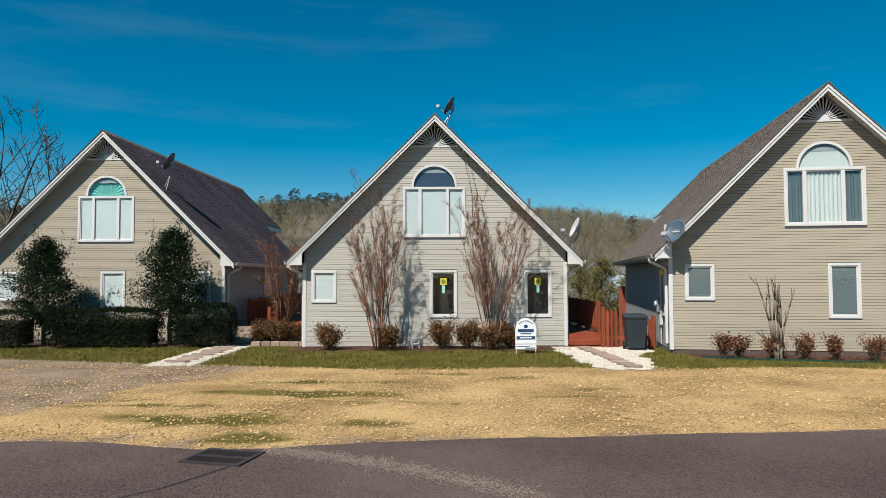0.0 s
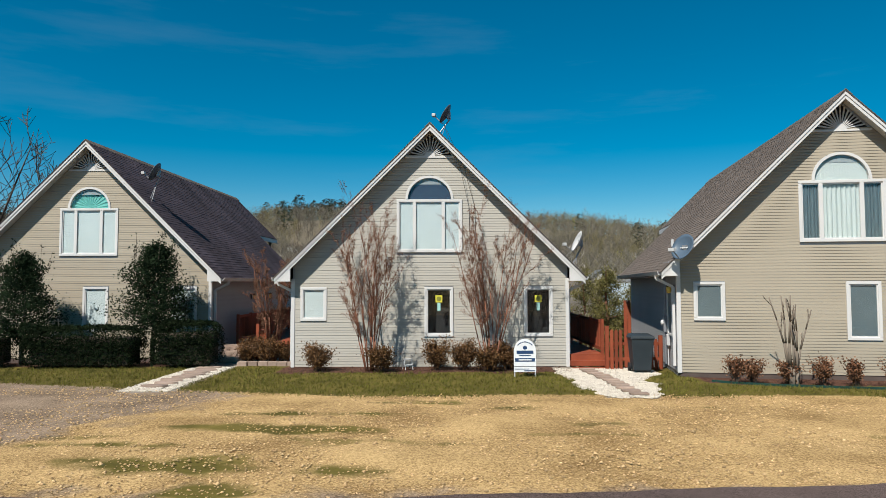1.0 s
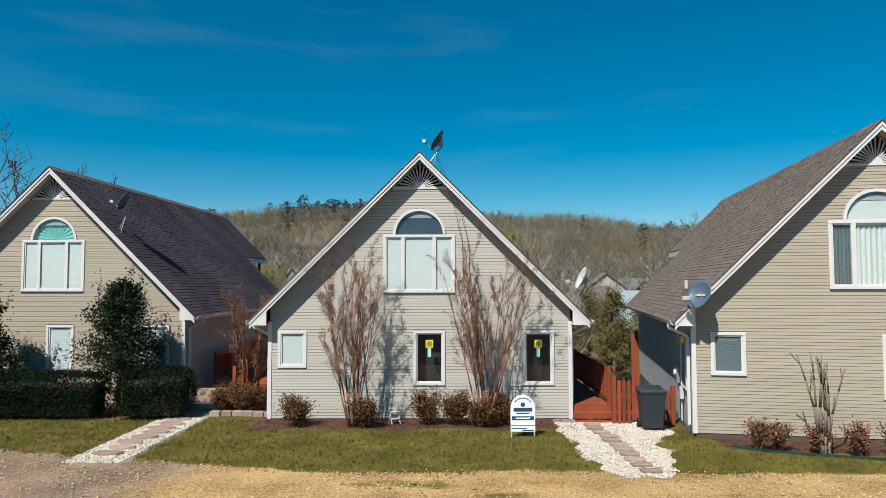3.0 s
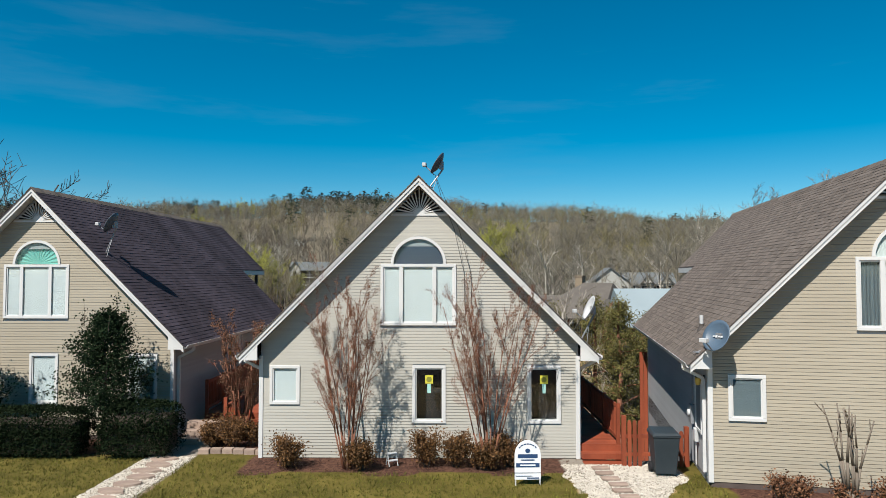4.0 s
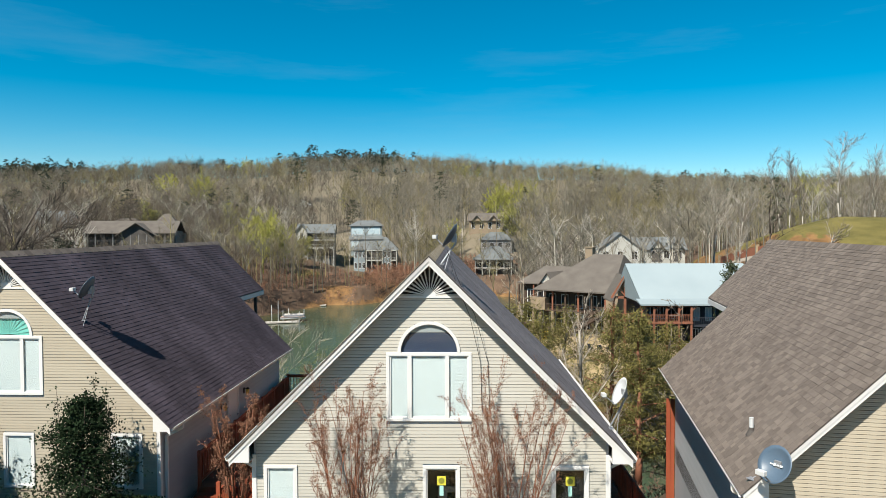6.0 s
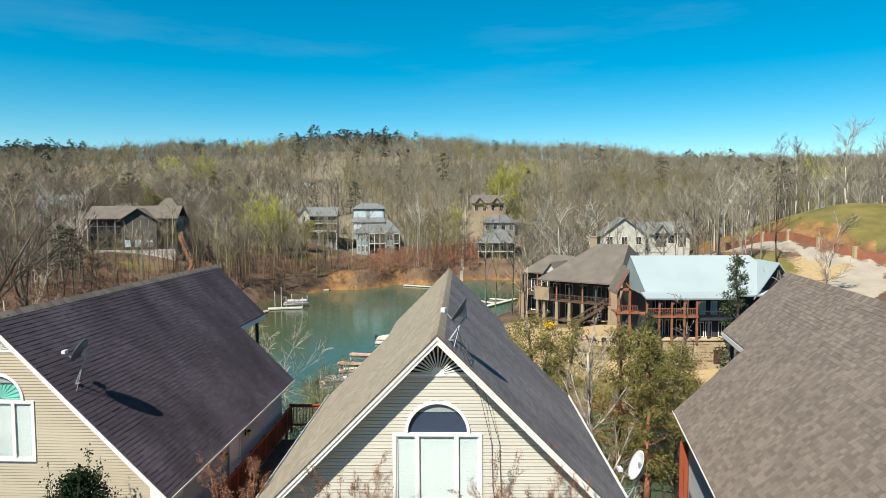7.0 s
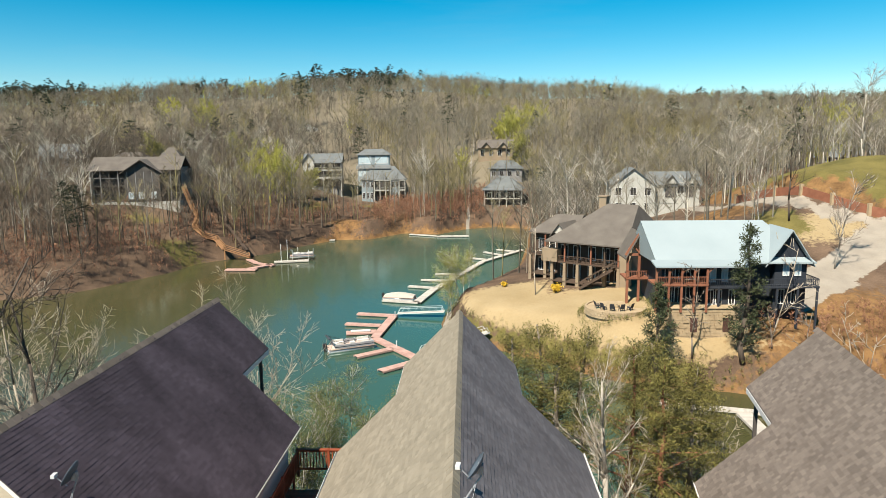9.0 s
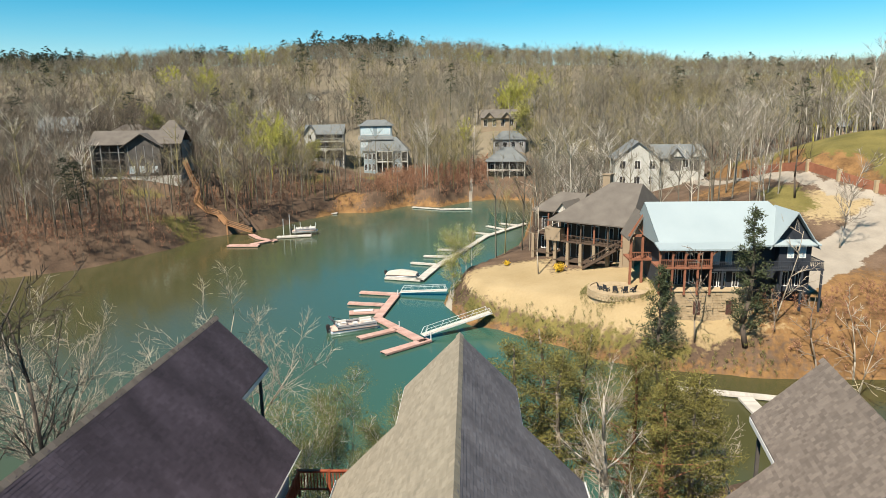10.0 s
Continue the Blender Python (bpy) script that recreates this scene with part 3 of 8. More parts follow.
def arch_window(parent, mat, kind):
    cx, cz, r = ARCH
    n = 22
    ring = [(math.cos(math.pi * k / n), math.sin(math.pi * k / n)) for k in range(n + 1)]
    s = Shape()
    for c, e in ring:
        s.v += [(cx + c * k, y, cz + e * k) for k, y in ((r + 0.01, -0.045), (r - 0.06, -0.045), (r - 0.06, 0.09), (r + 0.01, 0.09))]
    for k in range(n):
        for j in range(4):
            i = (j + 1) % 4
            s.f.append((4 * k + j, 4 * k + i, 4 * k + 4 + i, 4 * k + 4 + j))
    s.f += [(3, 2, 1, 0), (4 * n, 4 * n + 1, 4 * n + 2, 4 * n + 3)]
    top = part("arched_window", s, TRIM, parent)
    disc = [(cx + c * (r - 0.07), cz + e * (r - 0.07)) for c, e in ring]
    pane = part("pane", Shape().hexa([(x, 0.0, z) for x, z in disc], [(x, 0.004, z) for x, z in disc]), GLASS, top)
    pane.visible_shadow = False
    b = Shape()
    if kind == "drape":
        m = 40
        for k in range(m):
            a0, a1 = math.pi * k / m, math.pi * (k + 1) / m
            y0, y1 = 0.05 + 0.016 * math.sin(k * 2.1), 0.05 + 0.016 * math.sin((k + 1) * 2.1)
            b.poly([(cx, 0.09, cz + 0.02), (cx + math.cos(a0) * r, y0, cz + math.sin(a0) * r), (cx + math.cos(a1) * r, y1, cz + math.sin(a1) * r)])
    else:
        b.hexa([(x, 0.03, z) for x, z in disc], [(x, 0.04, z) for x, z in disc])
    part("curtain", b, mat, top)
    return top


def gable_vent(parent):
    """White sunburst of slats over a dark recess, under the peak."""
    z0, half = 6.22, 0.68
    part("vent_recess", Shape().hexa([(-half, 0.012, z0), (half, 0.012, z0), (0, 0.012, z0 + half)], [(-half, 0.02, z0), (half, 0.02, z0), (0, 0.02, z0 + half)]), DARK, parent)
    hub = [(0.14 * math.cos(math.pi * k / 10), z0 + 0.14 * math.sin(math.pi * k / 10)) for k in range(11)]
    part("vent_hub", Shape().hexa([(x, -0.03, z) for x, z in hub], [(x, 0.01, z) for x, z in hub]), TRIM, parent)
    for k in range(1, 16):
        a = math.pi * k / 16
        c, e = math.cos(a), math.sin(a)
        reach = half / (abs(c) + e)
        s = Shape()
        for r0, r1, w0, w1 in ((0.12, reach, 0.009, 0.019),):
            p, q, side = Vector((c * r0, -0.008, z0 + e * r0)), Vector((c * r1, -0.008, z0 + e * r1)), Vector((-e, 0, c))
            dy = Vector((0, 0.018, 0))
            s.hexa([p - side * w0 - dy, p + side * w0 - dy, p + side * w0 + dy, p - side * w0 + dy], [q - side * w1 - dy, q + side * w1 - dy, q + side * w1 + dy, q - side * w1 + dy])
        part("vent_slat", s, TRIM, parent)
    part("vent_sill", Shape().box(-half - 0.05, half + 0.05, -0.035, 0.01, z0 - 0.05, z0), TRIM, parent)


def shingle_mesh(mat, side, rows, seed, near):
    """Shingle tabs of one slope: those of the nearest stretch apart, the rest in one."""
    r = random.Random(seed)
    expo, rest, alone = 0.128, Shape(), []
    c = math.sqrt(0.5)
    k = 0
    while k * expo < TIP / c - 0.03:
        u0, u1 = k * expo, (k + 1) * expo + 0.03
        x_mid = (u0 + 0.07) * c
        end = REAR if x_mid < STEP else MAIN
        y = FRONT - 0.065 - r.random() * 0.2
        while y < end:
            w = r.choice((0.11, 0.14, 0.17, 0.20, 0.26) if mat is SHINGLE["brown"] else (0.16, 0.22, 0.3, 0.3, 0.36))
            y0, y1 = max(y, FRONT - 0.066), min(y + w - 0.006, end + 0.012)
            y += w
            if y1 - y0 < 0.03:
                continue
            t0, t1 = 0.005, 0.010 + r.random() * 0.009
            low = [(side * u0 * c, RIDGE - u0 * c, t0), (side * u1 * c, RIDGE - u1 * c, t1)]
            (xa, za, ha), (xb, zb, hb) = low
            bot = [(xa, y0, za - 0.004), (xb, y0, zb - 0.004), (xb, y1, zb - 0.004), (xa, y1, za - 0.004)]
            top = [(xa + side * ha * c, y0, za + ha * c), (xb + side * hb * c, y0, zb + hb * c), (xb + side * hb * c, y1, zb + hb * c), (xa + side * ha * c, y1, za + ha * c)]
            if side < 0:
                bot, top = bot[::-1], top[::-1]
            if near[0] < y0 < near[1] and near[2] < u0 < near[3] and len(alone) < 280:
                alone.append(Shape().hexa(bot, top))
            else:
                rest.hexa(bot, top)
        k += 1
    return rest, alone


def roof(parent, kind, sides, seed, near):
    """Two slopes with a narrower rear stretch, ridge cap, rakes, soffits, eave returns and gutters."""
    th = 0.12
    deck = Shape()
    for sd in (-1, 1):
        for x0, x1, y0, y1 in ((0, STEP, FRONT, REAR), (STEP, TIP, FRONT, MAIN)):
            pts = [(sd * x0, RIDGE - x0), (sd * x1, RIDGE - x1), (sd * x1, RIDGE - x1 - th), (sd * x0, RIDGE - x0 - th)]
            if sd > 0:
                pts = pts[::-1]
            deck.hexa([(p, y0, q) for p, q in pts], [(p, y1, q) for p, q in pts])
    top = part("roof", deck, UNDER, parent)
    for i, sd in enumerate((-1, 1)):
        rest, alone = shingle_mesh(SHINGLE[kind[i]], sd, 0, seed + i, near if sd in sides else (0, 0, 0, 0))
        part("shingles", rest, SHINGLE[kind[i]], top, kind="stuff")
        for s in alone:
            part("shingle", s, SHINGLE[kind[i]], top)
    y = FRONT - 0.07
    while y < REAR:
        h = 0.03
        cap = Shape()
        for sd in (-1, 1):
            q = [(0, RIDGE + h), (sd * 0.15, RIDGE - 0.15 + h), (sd * 0.15, RIDGE - 0.15 + 0.012), (0, RIDGE + 0.012)]
            if sd > 0:
                q = q[::-1]
            cap.hexa([(p, y, z) for p, z in q], [(p, y + 0.27, z - 0.012) for p, z in q])
        part("ridge_shingle", cap, SHINGLE["brown" if kind[0] == "black" else kind[0]], top)
        y += 0.265
    for sd in (-1, 1):
        f = Shape()
        q = [(0, RIDGE - 0.03), (sd * TIP, RIDGE - TIP - 0.03), (sd * TIP, RIDGE - TIP - 0.22), (0, RIDGE - 0.22)]
        f.hexa([(p, FRONT - 0.03, z) for p, z in q], [(p, FRONT + 0.002, z) for p, z in q])
        part("rake_board", f, TRIM, top)
        f = Shape()
        q = [(0, RIDGE - 0.036), (sd * TIP, RIDGE - TIP - 0.036), (sd * TIP, RIDGE - TIP - 0.12), (0, RIDGE - 0.12)]
        f.hexa([(p, FRONT - 0.052, z) for p, z in q], [(p, FRONT - 0.03, z) for p, z in q])
        part("rake_trim", f, TRIM, top)
        f = Shape()
        q = [(0, RIDGE - 0.004), (sd * TIP, RIDGE - TIP - 0.004), (sd * TIP, RIDGE - TIP - 0.034), (0, RIDGE - 0.034)]
        f.hexa([(p, FRONT - 0.062, z) for p, z in q], [(p, FRONT - 0.002, z) for p, z in q])
        part("drip_edge", f, UNDER, top)
        s = Shape()
        q = [(0, RIDGE - th - 0.012), (sd * (TIP - 0.1), RIDGE - TIP + 0.1 - th - 0.012), (sd * (TIP - 0.1), RIDGE - TIP + 0.1 - th - 0.03), (0, RIDGE - th - 0.03)]
        s.hexa([(p, FRONT, z) for p, z in q], [(p, 0.0, z) for p, z in q])
        part("rake_soffit", s, TRIM, top)
        # the closed triangle at the foot of the rake, and the level soffit under the eave
        r = Shape()
        q = [(sd * HALF, EAVE - 0.13), (sd * TIP, EAVE - 0.13), (sd * TIP, EAVE - 0.02), (sd * HALF, EAVE + 0.43)]
        r.hexa([(p, FRONT - 0.028, z) for p, z in q], [(p, FRONT + 0.05, z) for p, z in q])
        part("eave_return", r, TRIM, top)
        e = Shape().box(min(sd * HALF, sd * TIP), max(sd * HALF, sd * TIP), FRONT + 0.05, MAIN, EAVE - 0.13, EAVE - 0.11)
        part("eave_soffit", e, TRIM, top)
        g = Shape()
        prof = [(TIP - 0.01, EAVE - 0.01), (TIP - 0.01, EAVE - 0.11), (TIP + 0.07, EAVE - 0.11), (TIP + 0.11, EAVE - 0.01), (TIP + 0.095, EAVE - 0.01), (TIP + 0.06, EAVE - 0.095), (TIP + 0.005, EAVE - 0.095), (TIP + 0.005, EAVE - 0.01)]
        g.hexa([(sd * p, FRONT, z) for p, z in prof], [(sd * p, MAIN, z) for p, z in prof])
        part("gutter", g, TRIM, top)
        d = Shape()
        pts = [(TIP + 0.05, 0.25, EAVE - 0.1), (TIP + 0.05, 0.25, EAVE - 0.2), (HALF + 0.07, 0.25, EAVE - 0.42), (HALF + 0.07, 0.25, 0.15)]
        for p, q in zip(pts[:-1], pts[1:]):
            d.beam((sd * p[0], p[1], p[2]), (sd * q[0], q[1], q[2]), 0.07, 0.07)
        part("downspout", d, TRIM, top)
    # rear stretch: soffit boards and the posts that carry it
    for sd in (-1, 1):
        part("fascia", Shape().box(sd * STEP - 0.02, sd * STEP + 0.02, MAIN, REAR, RIDGE - STEP - 0.22, RIDGE - STEP - 0.03), TRIM, top)
        part("porch_post", Shape().box(sd * (STEP - 0.25) - 0.06, sd * (STEP - 0.25) + 0.06, REAR - 0.5, REAR - 0.38, -4.0, RIDGE - STEP + 0.06), UNDER, top)
    return top


def side_wall(parent, sd, length):
    s = Shape()
    k = 0
    x = sd * HALF
    while 0.0076 + k * 0.0762 < EAVE - 0.14:
        z = 0.0076 + k * 0.0762
        s.hexa([(x, 0, z), (x + sd * 0.014, 0, z), (x + sd * 0.014, length, z), (x, length, z)], [(x, 0, z + 0.0762), (x + sd * 0.005, 0, z + 0.0762), (x + sd * 0.005, length, z + 0.0762), (x, length, z + 0.0762)])
        k += 1
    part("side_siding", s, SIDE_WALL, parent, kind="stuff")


def house(name, m, label, kind, sides, seed, fills, arch, near, openings=OPENINGS):
    h = thing(name, m, label, "house", "gabled lake houses")
    body = Shape()
    wall_with_holes(body, 0.02, 0.14, openings)
    for sd in (-1, 1):
        body.box(min(sd * HALF, sd * (HALF - 0.12)), max(sd * HALF, sd * (HALF - 0.12)), 0.14, MAIN - 0.3, -6.5, EAVE + 0.3)
    q = [(-HALF, -6.5), (HALF, -6.5), (HALF, RIDGE - 0.3 - HALF), (0, RIDGE - 0.3), (-HALF, RIDGE - 0.3 - HALF)]
    body.hexa([(p, MAIN - 0.3, z) for p, z in q], [(p, MAIN - 0.18, z) for p, z in q])
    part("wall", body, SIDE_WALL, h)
    part("foundation", Shape().box(-HALF + 0.03, HALF - 0.03, 0.0, 0.02, -0.3, 0.007).box(-HALF, HALF, 0.02, MAIN - 0.3, -0.6, -0.01), BLOCK, h)
    siding(h, SIDING_PALE if kind[0] == "tan" else SIDING, openings)
    for sd in (-1, 1):
        side_wall(h, sd, MAIN - 0.3)
        part("corner_board", Shape().box(min(sd * (HALF - 0.07), sd * (HALF + 0.035)), max(sd * (HALF - 0.07), sd * (HALF + 0.035)), -0.035, 0.09, 0.0, EAVE - 0.05), TRIM, h, bevel=0.006)
    for i, (a, b, lo, hi) in enumerate(openings):
        mull = (a + 0.53, b - 0.56) if i == 3 else ()
        window(h, a, b, lo, hi, fills[i], "picture_window" if i == 3 else "window", mull)
    arch_window(h, *arch)
    gable_vent(h)
    roof(h, kind, sides, seed, near)
    return h


W, G, K = (BLIND, "blind"), (GREY_BLIND, "blind"), (BLACK_PANE, "dark")
HOUSE_M = pose(-0.1, 21.45, 0)
HOUSE_L = pose(-11.36, 23.72, 0.02, 0, 0, -1.2)
HOUSE_R = pose(10.40, 18.55, 0.11, 0, 0, -9.5)
house("house", HOUSE_M, "beige sided gable house with sun-bleached shingles and dark lower windows", ("tan", "dark"), (-1, 1), 11, [W, K, K, [W, W, W]], (ARCH_SKY, "flat"), (-0.3, 2.2, 0, 6.4))
house("house", HOUSE_L, "beige sided gable house with dark stained shingles and closed white blinds", ("black", "black"), (1,), 21, [W, W, W, [W, W, W]], (TEAL, "drape"), (-0.3, 1.7, 0, 6.4))
house("house", HOUSE_R, "beige sided gable house with brown shingles and curtained upper window", ("brown", "brown"), (-1,), 31, [G, G, G, [(GREY_BLIND, "drape"), (SHEER, "drape"), (GREY_BLIND, "drape")]], (SHEER, "flat"), (5.0, 7.2, 0, 6.4),
      ((-3.66, -2.88, 1.354, 2.36), (0.0, 0.81, 0.885, 2.36), (2.9, 3.7, 0.885, 2.345), (-1.05, 1.0, 3.36, 4.93)))


# ---- trees and shrubs ----
def stick(s, p, q, r0, r1):
    """An open three-sided limb."""
    d = (q - p).normalized()
    a = d.cross(Vector((0.3, 0.2, 0.93)) if abs(d.z) < 0.9 else Vector((1, 0, 0))).normalized()
    b = a.cross(d)
    i = len(s.v)
    for c, r in ((p, r0), (q, r1)):
        for k in range(3):
            ang = 2.0944 * k
            s.v.append(tuple(c + (a * math.cos(ang) + b * math.sin(ang)) * r))
    for k in range(3):
        j = (k + 1) % 3
        s.f.append((i + k, i + j, i + 3 + j, i + 3 + k))


def sliver(s, p, q, w):
    d = (q - p)
    side = d.cross(Vector((random.uniform(-1, 1), random.uniform(-1, 1), random.uniform(-1, 1)))).normalized() * w
    s.poly([p - side, p + side, q])


def leaf(s, p, size, rnd, droop=0.0, slim=1.0):
    n = Vector((rnd.gauss(0, 1), rnd.gauss(0, 1), rnd.gauss(0.4, 1) - droop)).normalized()
    a = n.orthogonal().normalized()
    a.rotate(Matrix.Rotation(rnd.random() * 6.28, 3, n))
    b = n.cross(a)
    le, wi = size * rnd.uniform(0.7, 1.3), size * rnd.uniform(0.3, 0.5) * slim
    s.poly([p, p + a * le * 0.5 + b * wi, p + a * le, p + a * le * 0.5 - b * wi])


def grow(limbs, twigs, p, d, length, r, level, rnd, o, tips):
    """Bends a limb forward in short pieces and lets side limbs spring from it."""
    n = 4 if level == 0 else 3
    q = p.copy()
    for k in range(n):
        dd = (d + Vector((rnd.gauss(0, o["bend"]), rnd.gauss(0, o["bend"]), rnd.gauss(0, o["bend"] * 0.6) + o["up"] * (level > 0)))).normalized()
        e = q + dd * (length / n)
        ra, rb = r * (1 - 0.75 * k / n), r * (1 - 0.75 * (k + 1) / n)
        if level < 2:
            limbs.tube(q, e, max(ra, o["thin"]), max(rb, o["thin"]), 6 if level == 0 else 4)
        else:
            stick(twigs, q, e, max(ra, o["thin"]), max(rb, o["thin"] * 0.7))
        d, q = dd, e
        if level < o["levels"] and (level or k >= o["bare"]):
            for _ in range(o["kids"][level]):
                ax = d.orthogonal().normalized()
                ax.rotate(Matrix.Rotation(rnd.random() * 6.283, 3, d))
                nd = (d * math.cos(o["angle"]) + ax * math.sin(o["angle"] * rnd.uniform(0.6, 1.3))).normalized()
                grow(limbs, twigs, q.lerp(q - dd * (length / n), rnd.random()), nd, length * o["ratio"] * rnd.uniform(0.6, 1.15) * (1 - 0.45 * k / n), max(rb, ra * 0.5) * 0.62, level + 1, rnd, o, tips)
        if level >= o["levels"] - 1:
            tips.append((q.copy(), d.copy()))
    tips.append((q.copy(), d.copy()))


BARK_PALE = material("pale_bark", (0.266, 0.237, 0.2), (0.414, 0.385, 0.34), 3, 30, 0.9, 0.4, stretch=(1, 1, 0.3))
BARK_GREY = material("grey_bark", (0.115, 0.0936, 0.072), (0.209, 0.176, 0.144), 3, 30, 0.9, 0.4, stretch=(1, 1, 0.3))
BARK_DARK = material("dark_bark", (0.045, 0.0353, 0.0285), (0.09, 0.0713, 0.0562), 3, 30, 0.9, 0.4, stretch=(1, 1, 0.3))
BARK_RED = material("crape_bark", (0.125, 0.049, 0.0276), (0.229, 0.0972, 0.0571), 4, 40, 0.75, 0.3, stretch=(1, 1, 0.25))
POD = material("dry_pods", (0.0944, 0.0434, 0.0269), (0.187, 0.0946, 0.0539), 5, 40, 0.9, 0, vary="island", spread=0.3)
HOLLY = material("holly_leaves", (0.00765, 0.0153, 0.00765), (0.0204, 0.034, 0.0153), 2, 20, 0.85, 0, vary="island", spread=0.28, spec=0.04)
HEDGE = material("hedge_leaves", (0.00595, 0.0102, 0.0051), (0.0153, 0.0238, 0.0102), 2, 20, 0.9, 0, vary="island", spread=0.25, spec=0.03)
SHRUB = material("bronze_leaves", (0.0567, 0.0266, 0.00977), (0.159, 0.0779, 0.0233), 3, 20, 0.7, 0, vary="island", spread=0.5)
REDSHRUB = material("reddish_leaves", (0.105, 0.042, 0.0221), (0.193, 0.0966, 0.0441), 3, 20, 0.7, 0, vary="island", spread=0.5)
LEAFING = material("young_leaves", (0.0702, 0.0778, 0.0233), (0.146, 0.145, 0.0518), 0.8, 10, 0.8, 0, vary="island", spread=0.4)
BARK_TAN = material("tan_bark", (0.202, 0.169, 0.13), (0.338, 0.295, 0.238), 3, 30, 0.9, 0.4, stretch=(1, 1, 0.3))
PINE = material("pine_needles", (0.0668, 0.0643, 0.0159), (0.156, 0.134, 0.0366), 0.8, 10, 0.8, 0, vary="island", spread=0.4)
CEDAR = material("dark_needles", (0.0245, 0.0336, 0.0154), (0.0595, 0.07, 0.0294), 0.8, 10, 0.8, 0, vary="island", spread=0.4)
BUD = material("spring_buds", (0.15, 0.15, 0.0338), (0.27, 0.255, 0.075), 1, 10, 0.8, 0, vary="island", spread=0.35)
GOLD = material("yellow_blossom", (0.48, 0.31, 0.02), (0.62, 0.42, 0.04), 3, 20, 0.7, 0, vary="island", spread=0.3)


def tree(name, m, label, category, seed, bark, trunk_r, height, o, stems=1, spread=0.0, leaves=None, group="", crown_twigs=None):
    """One or several stems, limbs and twigs; leaves: (material, size, number at each tip, scatter)."""
    rnd = random.Random(seed)
    t = thing(name, m, label, category, group)
    limbs, twigs, tips = Shape(), Shape(), []
    for k in range(stems):
        a = 6.283 * k / stems + rnd.random()
        lean = spread * rnd.uniform(0.35, 1.0)
        base = Vector((math.cos(a), math.sin(a), 0)) * (0.05 + 0.08 * spread) * (stems > 1) + Vector((0, 0, -0.12))
        grow(limbs, twigs, base, Vector((math.cos(a) * lean, math.sin(a) * lean, 1)).normalized(), height * rnd.uniform(0.8, 1.0), trunk_r * rnd.uniform(0.75, 1.1), 0, rnd, o, tips)
    part("trunk", limbs, bark, t, smooth=True)
    if twigs.f:
        part("branchwork", twigs, crown_twigs or bark, t, kind="stuff")
    if leaves:
        mat, size, count, scatter = leaves
        crown = Shape()
        for p, d in tips:
            for _ in range(count):
                leaf(crown, p + Vector((rnd.gauss(0, scatter), rnd.gauss(0, scatter), rnd.gauss(0, scatter * 0.8))), size, rnd)
        part("crown", crown, mat, t, kind="stuff")
    return t


CRAPE = dict(bend=0.06, up=0.05, thin=0.0026, levels=3, bare=1, kids=(2, 2, 2), angle=0.46, ratio=0.34)
BARE = dict(bend=0.06, up=0.10, thin=0.007, levels=3, bare=0, kids=(5, 4, 3), angle=0.70, ratio=0.44)
FINE = dict(bend=0.12, up=0.08, thin=0.016, levels=3, bare=1, kids=(3, 2, 2), angle=0.75, ratio=0.48)


def shrub(name, m, label, seed, mat, w, h, n=420, size=0.075, group="", category="shrub"):
    rnd = random.Random(seed)
    t = thing(name, m, label, category, group)
    stems, crown = Shape(), Shape()
    for k in range(14):
        a = rnd.random() * 6.283
        r = w * 0.5 * rnd.uniform(0.2, 0.9)
        q = Vector((math.cos(a) * r, math.sin(a) * r, h * rnd.uniform(0.55, 0.95)))
        stick(stems, Vector((math.cos(a) * 0.05, math.sin(a) * 0.05, -0.04)), q, 0.012, 0.006)
        for _ in range(n // 14):
            u = rnd.uniform(0.35, 1.05)
            leaf(crown, q * u + Vector((rnd.gauss(0, w * 0.10), rnd.gauss(0, w * 0.10), rnd.gauss(0, h * 0.09))), size, rnd)
    part("branchwork", stems, BARK_DARK, t, kind="stuff")
    part("foliage", crown, mat, t, kind="stuff")
    return t


